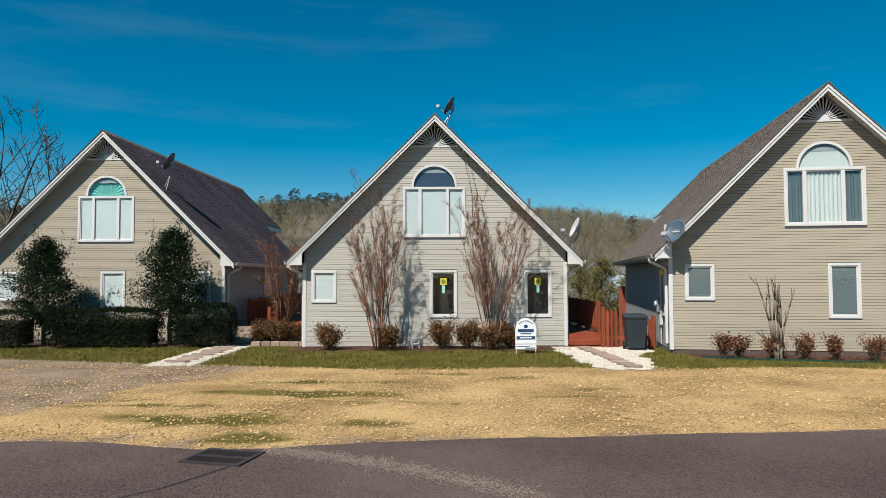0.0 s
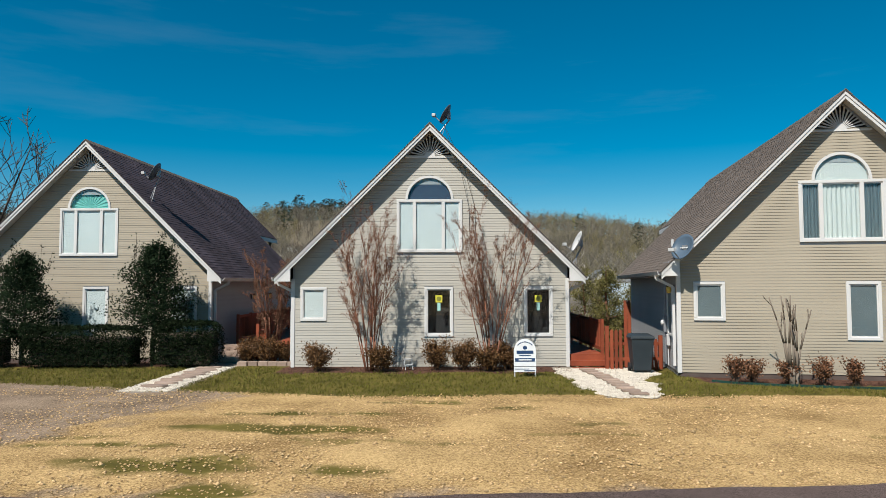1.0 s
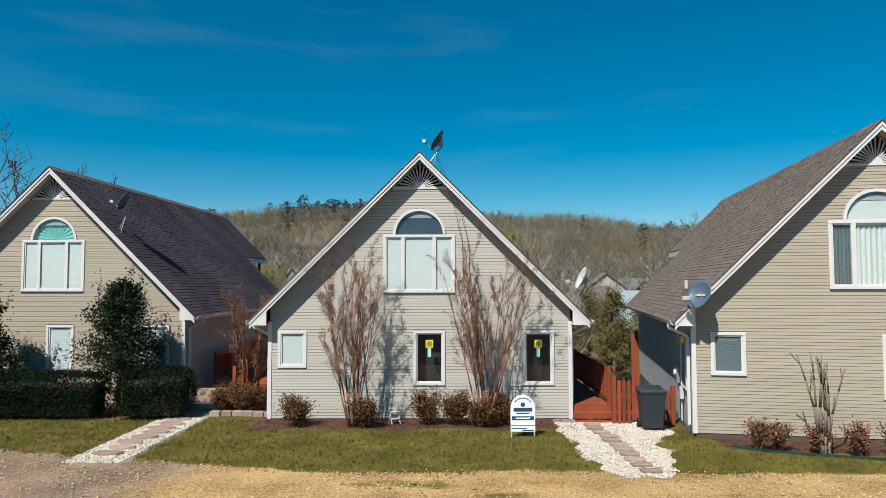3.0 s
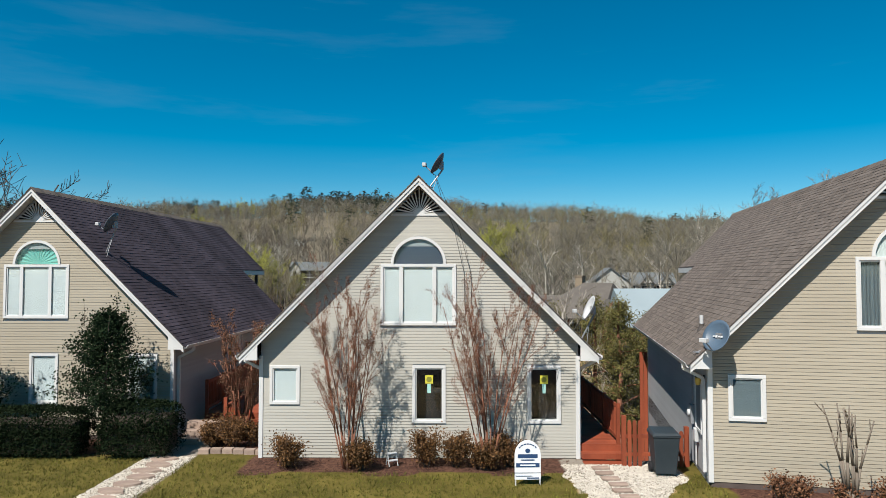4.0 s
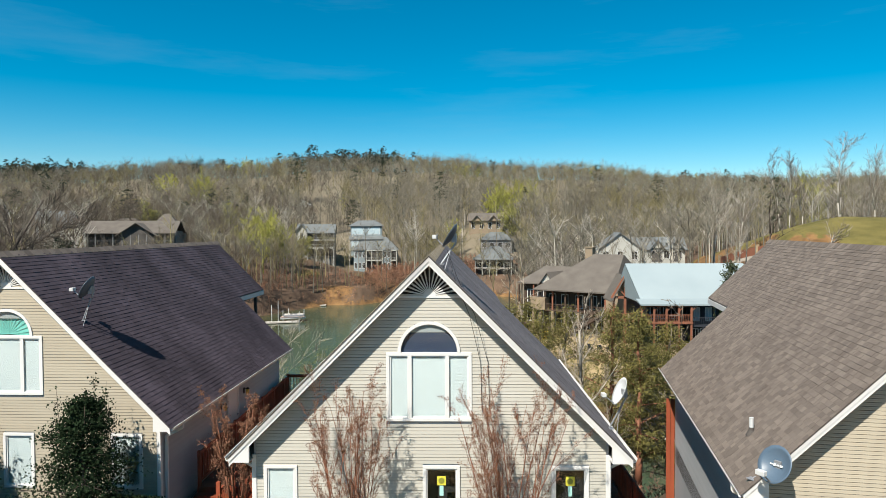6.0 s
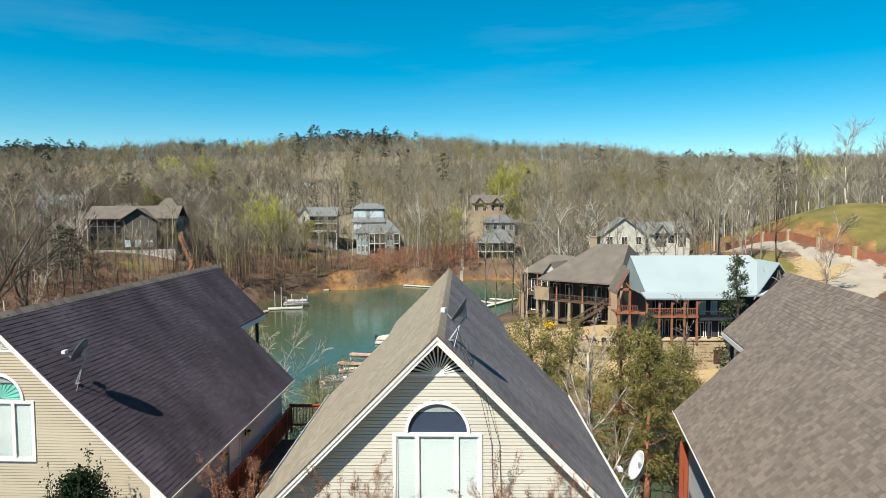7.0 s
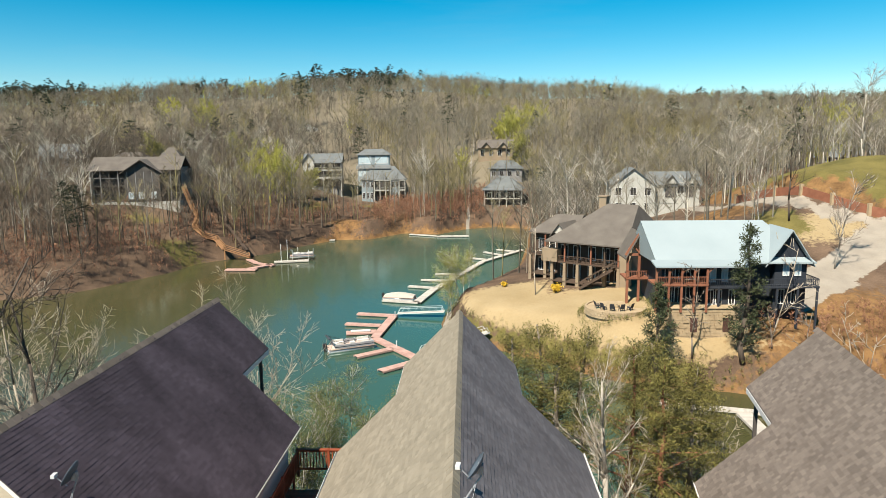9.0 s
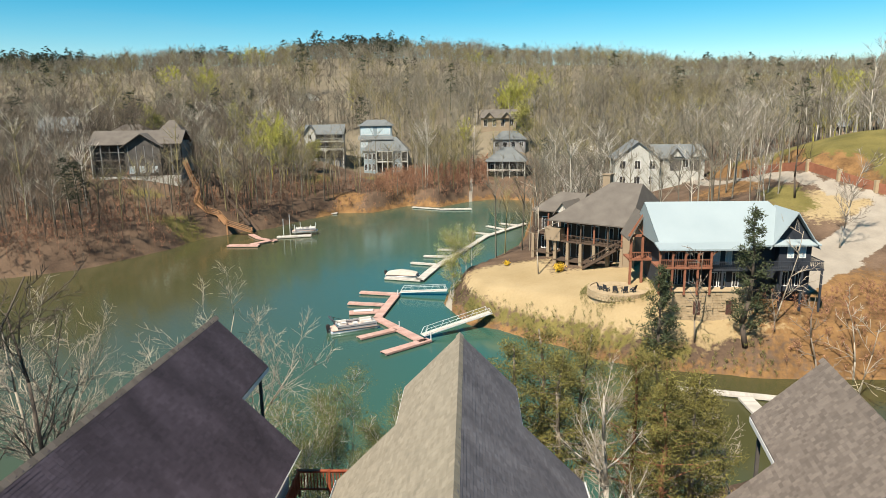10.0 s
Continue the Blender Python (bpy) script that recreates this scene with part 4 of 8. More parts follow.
def clipped_hedge(name, m, label, seed, w, d, h, n):
    """A boxy hedge: a dark twiggy core under a skin of leaves."""
    rnd = random.Random(seed)
    t = thing(name, m, label, "hedge", "clipped hedges")
    core, skin, stems = Shape(), Shape(), Shape()

    def round_box(u, v, k):
        # corner-rounded box surface with a lumpy face
        x, y, z = u, v, k
        sx = (w / 2) * math.copysign(min(1, abs(x)) ** 1.0, x)
        sy = (d / 2) * math.copysign(min(1, abs(y)), y)
        e = (max(0, abs(x) - 0.75) / 0.25) ** 2 * 0.20 + (max(0, abs(y) - 0.5) / 0.5) ** 2 * 0.16
        bump = 0.05 * noise.noise(Vector((sx * 1.4 + seed, sy * 1.4, z * 2)))
        return Vector((sx * (1 + bump / max(w, 1)), sy, 0.08 + (h - 0.08) * z * (1 - e * (z > 0.6)) + bump))
    core.box(-w / 2 + 0.14, w / 2 - 0.14, -d / 2 + 0.14, d / 2 - 0.14, 0.1, h - 0.3)
    for _ in range(n):
        f = rnd.random()
        u, v, k = rnd.uniform(-1, 1), rnd.uniform(-1, 1), rnd.uniform(0.03, 1)
        if f < 0.46:
            v = -1
        elif f < 0.60:
            u = rnd.choice((-1, 1))
        elif f < 0.66:
            v = 1
        else:
            k = 1
        p = round_box(u, v, k)
        p += Vector((rnd.gauss(0, 0.035), rnd.gauss(0, 0.035), rnd.gauss(0, 0.03)))
        leaf(skin, p, 0.055, rnd)
    for k in range(int(w * 3)):
        x = rnd.uniform(-w / 2 + 0.15, w / 2 - 0.15)
        stick(stems, Vector((x, rnd.uniform(-0.2, 0.2), -0.05)), Vector((x + rnd.gauss(0, 0.1), rnd.uniform(-0.2, 0.2), 0.3)), 0.02, 0.015)
    part("core", core, BARK_DARK, t)
    part("branchwork", stems, BARK_DARK, t, kind="stuff")
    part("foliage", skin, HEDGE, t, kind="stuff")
    return t


def evergreen(name, m, label, seed, mat, height, width, n, size, base=0.25, bark=None, category="tree", taper=0.55, group="", slim=1.0, shoots=0):
    """A trunk with whorled limbs carrying clumps of leaves or needles, gappy at the edge."""
    rnd = random.Random(seed)
    t = thing(name, m, label, category, group)
    trunk, limbs, crown = Shape(), Shape(), Shape()
    q = Vector((0, 0, -0.15))
    for k in range(6):
        e = Vector((rnd.gauss(0, 0.02) * height * 0.5, rnd.gauss(0, 0.02) * height * 0.5, height * (k + 1) / 6))
        trunk.tube(q, e, 0.022 * height * (1 - k / 7), 0.022 * height * (1 - (k + 1) / 7), 7)
        q = e
    clumps = 34 if slim < 1 else 80
    for k in range(clumps):
        z = height * (base + (1 - base) * ((k + rnd.random()) / clumps))
        f = (z / height - base) / (1 - base)
        reach = width * 0.5 * (1 - f) ** taper * rnd.uniform(0.55, 1.1) * min(1, 0.5 + 3 * f)
        a = k * 2.4 + rnd.random()
        tip = Vector((math.cos(a) * reach, math.sin(a) * reach, z + reach * rnd.uniform(-0.05, 0.35)))
        root = Vector((0, 0, z - 0.1 * height * rnd.random() * 0.5))
        stick(limbs, root, tip, 0.006 * height * (1.1 - f), 0.003 * height * (1.1 - f))
        rad = max(0.10 * width, reach * 0.38)
        for _ in range(n // clumps):
            u = rnd.uniform(0.35, 1.05)
            p = root.lerp(tip, u) + Vector((rnd.gauss(0, rad * 0.4), rnd.gauss(0, rad * 0.4), rnd.gauss(0, rad * 0.33)))
            leaf(crown, p, size, rnd, 0.0, slim)
    for k in range(shoots):
        a = rnd.random() * 6.283
        r = width * 0.30 * rnd.random()
        foot = Vector((math.cos(a) * r, math.sin(a) * r, height * rnd.uniform(0.84, 0.96)))
        tip = foot + Vector((rnd.gauss(0, 0.08), rnd.gauss(0, 0.08), rnd.uniform(0.35, 0.8)))
        stick(limbs, foot, tip, 0.008, 0.004)
        for _ in range(26):
            leaf(crown, foot.lerp(tip, rnd.random()) + Vector((rnd.gauss(0, 0.05), rnd.gauss(0, 0.05), 0)), size, rnd)
    part("trunk", trunk, bark or BARK_DARK, t, smooth=True)
    part("branchwork", limbs, bark or BARK_DARK, t, kind="stuff")
    part("crown", crown, mat, t, kind="stuff")
    return t


def at(x, y, turn=0.0, size=1.0, dz=0.0):
    """A pose on the ground."""
    return pose(x, y, float(land(np.array([x]), np.array([y]))[0]) + dz, 0, 0, turn) @ Matrix.Scale(size, 4)


# ---- woods beyond the lake ----
def woods_template(seed, height, twig_n, w, kind, far=False):
    rnd = random.Random(seed)
    random.seed(seed)
    s = Shape()
    lean = Vector((rnd.gauss(0, 0.04), rnd.gauss(0, 0.04), 1))
    top = lean * height
    if kind == "pine":
        stick(s, Vector((0, 0, -0.5)), top * 0.95, 0.010 * height, 0.05)
        for _ in range(twig_n):
            f = rnd.uniform(0.42, 1)
            a = rnd.random() * 6.283
            r = height * 0.22 * math.sin(math.pi * min(1, (f - 0.36) / 0.66)) ** 0.6 * rnd.uniform(0.2, 1)
            c = lean * (height * f) + Vector((math.cos(a) * r, math.sin(a) * r, 0))
            for _ in range(4 if far else 12):
                sliver(s, c, c + Vector((rnd.gauss(0, 1), rnd.gauss(0, 1), rnd.gauss(0.2, 0.5))) * height * (0.05 if far else 0.036), w * (3.4 if far else 2.0))
        return s
    fork = height * rnd.uniform(0.35, 0.5)
    stick(s, Vector((0, 0, -0.5)), lean * fork, 0.0095 * height, 0.007 * height)
    if far:
        sliver(s, lean * fork, lean * height * 0.9, 0.007 * height)
    else:
        stick(s, lean * fork, lean * height * 0.9, 0.007 * height, 0.02)
    for k in range(9):
        z = rnd.uniform(0.30, 0.80)
        a = k * 2.4 + rnd.random()
        reach = height * 0.24 * rnd.uniform(0.5, 1.1)
        p = lean * (height * z)
        q = p + Vector((math.cos(a) * reach, math.sin(a) * reach, reach * rnd.uniform(0.7, 1.5)))
        if far:
            sliver(s, p, q, 0.0055 * height)
        else:
            stick(s, p, q, 0.0042 * height, w * 0.6)
        for _ in range(twig_n // 9):
            c = p.lerp(q, rnd.uniform(0.25, 1.0))
            sliver(s, c, c + Vector((rnd.gauss(0, 0.5), rnd.gauss(0, 0.5), rnd.uniform(0.1, 1.1))) * height * 0.105, w)
    return s


def woods(name, label, mat, templates, places):
    """Many trees as one mesh."""
    arrays = []
    for s in templates:
        tri = []
        for f in s.f:
            for k in range(1, len(f) - 1):
                tri.append((f[0], f[k], f[k + 1]))
        arrays.append((np.array(s.v), np.array(tri)))
    V, F, T, base = [], [], [], 0
    rng = np.random.RandomState(len(places))
    for i, (x, y, z, sc) in enumerate(places):
        v, f = arrays[i % len(arrays)]
        a = rng.rand() * 6.283
        c, e = math.cos(a) * sc, math.sin(a) * sc
        w = np.stack([v[:, 0] * c - v[:, 1] * e + x, v[:, 0] * e + v[:, 1] * c + y, v[:, 2] * sc * rng.uniform(0.85, 1.15) + z], -1)
        V.append(w)
        T.append(np.full(len(v), rng.rand()))
        F.append(f + base)
        base += len(v)
    V, F = np.concatenate(V), np.concatenate(F)
    me = bpy.data.meshes.new(name)
    me.vertices.add(len(V))
    me.vertices.foreach_set("co", V.astype(np.float32).ravel())
    me.loops.add(len(F) * 3)
    me.loops.foreach_set("vertex_index", F.astype(np.int32).ravel())
    me.polygons.add(len(F))
    me.polygons.foreach_set("loop_start", np.arange(0, len(F) * 3, 3, dtype=np.int32))
    me.update(calc_edges=True)
    T = np.concatenate(T)
    tone = me.color_attributes.new("tone", "FLOAT_COLOR", "POINT")
    tone.data.foreach_set("color", np.stack([T, T, T, np.ones_like(T)], -1).astype(np.float32).ravel())
    me.materials.append(mat)
    return tagged(new(name, me), label, "woods", kind="stuff")


WOOD_GREY = material("bare_woods", (0.0968, 0.0846, 0.065), (0.219, 0.198, 0.156), 0.03, 0.4, 0.95, 0, vary="tree", spread=0.42)
WOOD_TAN = material("budding_woods", (0.123, 0.105, 0.0545), (0.216, 0.186, 0.0949), 0.03, 0.4, 0.95, 0, vary="tree", spread=0.42)
WOOD_BROWN = material("brown_woods", (0.0609, 0.0481, 0.0378), (0.138, 0.115, 0.0885), 0.03, 0.4, 0.95, 0, vary="tree", spread=0.42)
WOOD_PALE = material("pale_woods", (0.27, 0.25, 0.215), (0.42, 0.39, 0.335), 0.03, 0.4, 0.95, 0, vary="tree", spread=0.42)
WOOD_GREEN = material("greening_woods", (0.205, 0.211, 0.0372), (0.329, 0.31, 0.0744), 0.03, 0.4, 0.95, 0, vary="tree", spread=0.42)
WOOD_PINE = material("far_pines", (0.0168, 0.024, 0.0134), (0.036, 0.0456, 0.024), 0.03, 0.4, 0.95, 0, vary="tree", spread=0.42)
CLEAR = [(90, 150, 17), (84, 166, 13), (100, 136, 14), (112, 155, 16), (24, 122, 17), (38, 102, 15), (52, 110, 12), (66, 118, 14), (54, 205, 15), (-40, 305, 14), (-65, 305, 11), (-108, 226, 16), (14, 262, 9), (14, 332, 11), (100, 178, 30), (68, 150, 8), (64, 175, 7), (60, 195, 7), (-68, 190, 7), (75, 135, 9), (-102, 208, 13), (-92, 215, 10), (-38, 282, 14), (-62, 286, 10), (48, 190, 12), (15, 270, 12), (14, 318, 10), (-82, 405, 13), (-80, 385, 9), (-110, 214, 12), (-38, 288, 9), (-60, 330, 9), (170, 316, 13), (160, 300, 9), (150, 283, 8), (-86, 424, 13), (-84, 408, 10), (-148, 250, 9), (-102, 238, 8)]


def scatter(seed, n, x0, x1, y0, y1, shore=3.0):
    rng = np.random.RandomState(seed)
    x, y = rng.uniform(x0, x1, n), np.sqrt(rng.uniform(y0 ** 2, y1 ** 2, n))
    keep = (np.abs(x) < 0.72 * y + 12) & (lake_distance(x, y) > shore)
    for cx, cy, r in CLEAR:
        keep &= np.hypot(x - cx, y - cy) > r
    # the woods stand thin on the lake side of the houses
    for hx, hy, r in ((-103, 216, 17), (-63, 300, 9), (-38, 300, 13), (14, 283, 10), (14, 328, 10), (48, 200, 9), (60, 205, 9), (168, 316, 12)):
        le = math.hypot(hx, hy - 10)
        ux, uy = hx / le, (hy - 10) / le
        along, off = x * ux + (y - 10) * uy, np.abs(x * uy - (y - 10) * ux)
        keep &= ~((off < r) & (along < le + 1) & (along > le - 55) & (rng.rand(n) < (0.40 if hx < -90 else 0.66)))
    keep &= ~((x > 0) & (x < 62) & (y < 136))
    x, y = x[keep], y[keep]
    return np.stack([x, y, land(x, y) - 0.2, rng.uniform(0.75, 1.15, len(x))], -1)


def build_woods():
    mid = scatter(5, 2700, -190, 190, 120, 300)
    low = scatter(15, 420, -160, -40, 126, 228, 2.0)
    low[:, 3] *= 0.8
    mid = np.concatenate([mid, low, scatter(25, 1000, -170, 150, 300, 440)])
    far = scatter(6, 12800, -520, 520, 300, 700)
    pick = np.random.RandomState(9)
    for name, pts, hts, tn, w in (("woods_across_the_lake", mid, 19, 165, 0.032), ("woods_on_the_ridge", far, 14, 54, 0.105)):
        k = pick.rand(len(pts))
        px, py = pts[:, 0], pts[:, 1]
        green = np.zeros(len(pts), bool)
        for gx, gy, gr in ((-205, 480, 11), (-187, 600, 12), (-72, 262, 8), (24, 350, 9), (128, 250, 6), (170, 330, 12), (-160, 420, 9), (40, 420, 12), (240, 450, 16)):
            green |= np.hypot(px - gx, (py - gy) * 0.6) < gr * (1.0 + 0.3 * np.sin(px * 0.4 + py * 0.3))
        patch = np.sin(px * 0.031 + 1.0) * np.sin(py * 0.027 + px * 0.011) + 0.5 * np.sin(px * 0.09 + py * 0.05)
        green |= (patch > 1.0) & (py > 300) & (pick.rand(len(pts)) < 0.07)
        pine = ((k < np.where(py < 300, 0.006, 0.014)) & ~green) | ((pts[:, 1] > 590) & ((np.abs(px + 105) < 52) | (np.abs(px + 430) < 75)) & (k < 0.62)) | ((py > 655) & (k < 0.20))
        pts[pine, 3] *= 1.15
        tan = (k + 0.30 * patch > 0.72) & ~green & ~pine
        pale = (k > 0.50) & (k < 0.62) & ~(green | pine | tan) & (py < 330)
        brown = ~(green | pine | pale) & (pick.rand(len(pts)) < np.clip((-px - 45) / 70, 0, 0.8) * np.clip((430 - py) / 120, 0.25, 1))
        tan &= ~brown
        grey = ~(green | pine | tan | pale | brown)
        look_of = (("bare_" + name, "bare grey deciduous woods", WOOD_GREY, grey, "bare"), ("budding_" + name, "budding yellowish deciduous woods", WOOD_TAN, tan, "bare"),
                   ("brown_" + name, "dense brown leafless woods", WOOD_BROWN, brown, "bare"), ("pale_" + name, "pale-barked leafless trees", WOOD_PALE, pale, "bare"), ("green_" + name, "bright green leafing trees", WOOD_GREEN, green, "bare"), ("pine_" + name, "scattered dark green pines", WOOD_PINE, pine, "pine"))
        for nm, label, mat, mask, kind in look_of:
            if mask.sum() == 0:
                continue
            dense = 2.2 if "green" in nm else 1.0
            tpl = [woods_template(100 + j, hts * (0.85 + 0.06 * j), int((tn * dense) if kind == "bare" else tn * 0.6), w * (1.6 if "green" in nm else 1), kind, "ridge" in nm) for j in range(6)]
            woods(nm, label, mat, tpl, pts[mask])


build_woods()


# ---- planting round the houses ----
myrtle = tree("crape_myrtle", pose(-1.78, 20.55, 0), "leafless multi-stemmed crape myrtle before the beige siding", "tree", 41, BARK_RED, 0.020, 4.5, CRAPE, stems=15, spread=0.31, leaves=(POD, 0.024, 1, 0.03), group="crape myrtles")
tree("crape_myrtle", pose(1.62, 20.55, 0), "leafless multi-stemmed crape myrtle before the beige siding", "tree", 45, BARK_RED, 0.020, 4.7, CRAPE, stems=15, spread=0.30, leaves=(POD, 0.024, 1, 0.03), group="crape myrtles")
tree("crape_myrtle", pose(-5.25, 23.6, 0), "reddish leafless crape myrtle in the gap between two houses", "tree", 47, BARK_RED, 0.035, 3.4, CRAPE, stems=9, spread=0.22, leaves=(POD, 0.035, 1, 0.04), group="crape myrtles")
STUB = dict(bend=0.05, up=0.0, thin=0.012, levels=1, bare=2, kids=(1, 0), angle=0.4, ratio=0.3)
tree("crape_myrtle", pose(8.55, 17.62, 0), "hard-pruned crape myrtle with bare cut stems", "tree", 51, BARK_GREY, 0.042, 2.3, STUB, stems=8, spread=0.10, group="crape myrtles")
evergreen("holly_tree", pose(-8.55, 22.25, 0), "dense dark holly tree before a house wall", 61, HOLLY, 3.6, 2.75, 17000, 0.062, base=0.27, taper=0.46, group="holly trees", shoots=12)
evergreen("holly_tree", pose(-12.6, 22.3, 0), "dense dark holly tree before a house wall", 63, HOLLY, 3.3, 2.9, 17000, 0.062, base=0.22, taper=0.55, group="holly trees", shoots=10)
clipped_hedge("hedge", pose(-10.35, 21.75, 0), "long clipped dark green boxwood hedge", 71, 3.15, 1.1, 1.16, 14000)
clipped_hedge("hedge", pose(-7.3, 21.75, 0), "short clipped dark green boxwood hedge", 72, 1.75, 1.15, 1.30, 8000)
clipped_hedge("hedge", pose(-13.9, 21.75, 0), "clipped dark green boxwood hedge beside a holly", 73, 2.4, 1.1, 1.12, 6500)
for i, (x, y, w, h) in enumerate(((-3.3, 20.65, 1.1, 0.74), (-1.42, 20.4, 1.0, 0.72), (0.12, 20.7, 1.0, 0.92), (0.82, 20.72, 1.0, 0.90), (1.5, 20.5, 0.95, 0.72), (2.1, 20.75, 0.95, 0.78))):
    shrub("azalea", pose(x, y, 0.0, 0, 0, i * 50), "bronze-green azalea in a mulched bed", 80 + i, SHRUB, w, h, 3400, 0.05, group="azaleas by the wall")
for i, (x, y, w, h) in enumerate(((7.35, 18.05, 0.65, 0.55), (7.75, 18.0, 0.55, 0.5), (8.5, 17.75, 0.6, 0.5), (9.22, 17.6, 0.55, 0.55), (9.95, 17.5, 0.5, 0.55), (10.8, 17.3, 0.6, 0.5))):
    shrub("barberry", pose(x, y, 0.06, 0, 0, i * 70), "small reddish-brown shrub in a mulched bed", 90 + i, REDSHRUB, w * 1.15, h * 1.1, 1200, 0.05, group="reddish shrubs by the wall")
for i, (x, y, w, h) in enumerate(((-5.75, 22.5, 0.8, 0.75), (-5.1, 22.4, 0.85, 0.8), (-4.7, 22.6, 0.7, 0.7), (-5.5, 23.1, 0.8, 0.85))):
    shrub("nandina", pose(x, y, 0.0, 0, 0, i * 40), "yellow-brown shrub in a raised bed between houses", 97 + i, SHRUB, w, h, 2200, 0.052, group="shrubs in the raised bed")

GRASS = material("grass_blades", (0.0529, 0.0567, 0.00622), (0.155, 0.14, 0.0207), 1.5, 10, 0.8, 0, vary="island", spread=0.45)
STONE_WHITE = material("white_rock", (0.41, 0.361, 0.296), (0.623, 0.575, 0.5), 6, 50, 0.9, 0.2, vary="island", spread=0.15)
PEBBLE = material("gravel_stone", (0.235, 0.139, 0.0619), (0.684, 0.492, 0.26), 6, 50, 0.9, 0.2, vary="island", spread=0.4)
DUST = material("pale_grit", (0.16, 0.124, 0.1), (0.304, 0.248, 0.208), 6, 50, 0.9, 0.2, vary="island", spread=0.3)
LITTER = material("mulch_chips", (0.045, 0.021, 0.015), (0.143, 0.075, 0.0488), 6, 30, 0.95, 0, vary="island", spread=0.5)
PAVER = material("stone_paver", (0.213, 0.154, 0.122), (0.361, 0.276, 0.222), 4, 40, 0.9, 0.3, vary="object", spread=0.2)


def pebble_shape(seed, flat=0.6):
    r = random.Random(seed)
    s = Shape()
    for p in ((1, 0, 0), (0, 1, 0), (-1, 0, 0), (0, -1, 0), (0, 0, 1), (0, 0, -0.6)):
        s.v.append(tuple((c + r.uniform(-0.22, 0.22)) * (flat if i == 2 else 1) for i, c in enumerate(p)))
    s.f += [(0, 1, 4), (1, 2, 4), (2, 3, 4), (3, 0, 4), (1, 0, 5), (2, 1, 5), (3, 2, 5), (0, 3, 5)]
    return s


def blade_shape(seed):
    r = random.Random(seed)
    s = Shape()
    for k in range(4):
        x, y, a = r.uniform(-0.4, 0.4), r.uniform(-0.4, 0.4), r.random() * 6.28
        dx, dy = math.cos(a) * 0.09, math.sin(a) * 0.09
        lx, ly = r.uniform(-0.6, 0.6), r.uniform(-0.6, 0.6)
        s.poly([(x - dx, y - dy, 0), (x + dx, y + dy, 0), (x + lx, y + ly, r.uniform(0.6, 1.3))])
    return s


def strewn(name, label, mat, shapes, x, y, z, size):
    ob = woods(name, label, mat, shapes, np.stack([x, y, z, size], -1))
    ob["category"] = name.replace("_", " ")
    return ob


def dress_ground():
    rng = np.random.RandomState(21)
    in_path_r = rock_walk
    in_path_l = lambda x, y: (np.abs(x + 6.55 - 0.03 * (y - 17.5)) < 0.6) & (y > 17.0)
    x, y = rng.uniform(-17, 15, 34000), rng.uniform(15.6, 22.0, 34000)
    wall = np.where(x > 6.6, 17.3 - 0.155 * (x - 10.2), np.where(x < -4.4, 21.3, 20.1))
    k = (y > lawn_edge(x) + rng.uniform(-0.35, 0.3, len(x))) & (y < wall) & ~in_path_r(x, y) & ~in_path_l(x, y)
    x, y = x[k], y[k]
    strewn("grass", "short spring lawn grass", GRASS, [blade_shape(i) for i in range(5)], x, y, x * 0 - 0.005, rng.uniform(0.035, 0.085, len(x)))
    x, y = rng.uniform(-12, 11, 24000), rng.uniform(8.7, 17.6, 24000)
    k = (y > road_edge(x) - 0.1) & (y < lawn_edge(x) + 0.2)
    x, y = x[k], y[k]
    strewn("gravel", "loose tan gravel of the parking lot", PEBBLE, [pebble_shape(i) for i in range(6)], x, y, x * 0 + 0.006, rng.gamma(2.5, 0.0036, len(x)) + 0.009)
    u = rng.uniform(0, 1, 5200)
    x = -2.1 + 3.1 * u + rng.normal(0, 0.04, len(u))
    y = 8.95 - 1.0 * u - 0.9 * u ** 2.2 + rng.normal(0, 0.11 + 0.06 * u, len(u))
    strewn("road_grit", "line of washed grit across the asphalt", DUST, [pebble_shape(i + 60) for i in range(4)], x, y, x * 0 + 0.034, rng.uniform(0.005, 0.011, len(x)))
    x, y = rng.uniform(3.2, 6.6, 17000), rng.uniform(15.7, 20.9, 17000)
    k = in_path_r(x, y)
    u, v = rng.uniform(-7.4, -5.6, 7000), rng.uniform(17.0, 21.5, 7000)
    q = in_path_l(u, v)
    x, y = np.concatenate([x[k], u[q]]), np.concatenate([y[k], v[q]])
    strewn("white_rocks", "white landscaping rocks along the walks", STONE_WHITE, [pebble_shape(i + 20, 0.75) for i in range(6)], x, y, x * 0 + 0.010, rng.uniform(0.013, 0.029, len(x)))
    x, y = rng.uniform(-14, 12, 9000), rng.uniform(17, 23, 9000)
    k = ((x > -4.3) & (x < 3.9) & (y > 20.15) & (y < 21.4)) | ((x > 6.9) & (y > 17.5 - 0.155 * (x - 10.2)) & (y < 18.2 - 0.167 * (x - 10.28))) | ((x < -7) & (y > 21.4)) | ((x > -6) & (x < -4.4) & (y > 21.9))
    strewn("mulch", "brown bark mulch with dead leaves", LITTER, [blade_shape(i + 40) for i in range(5)], x[k], y[k], x[k] * 0 + 0.002, rng.uniform(0.03, 0.06, k.sum()))


dress_ground()


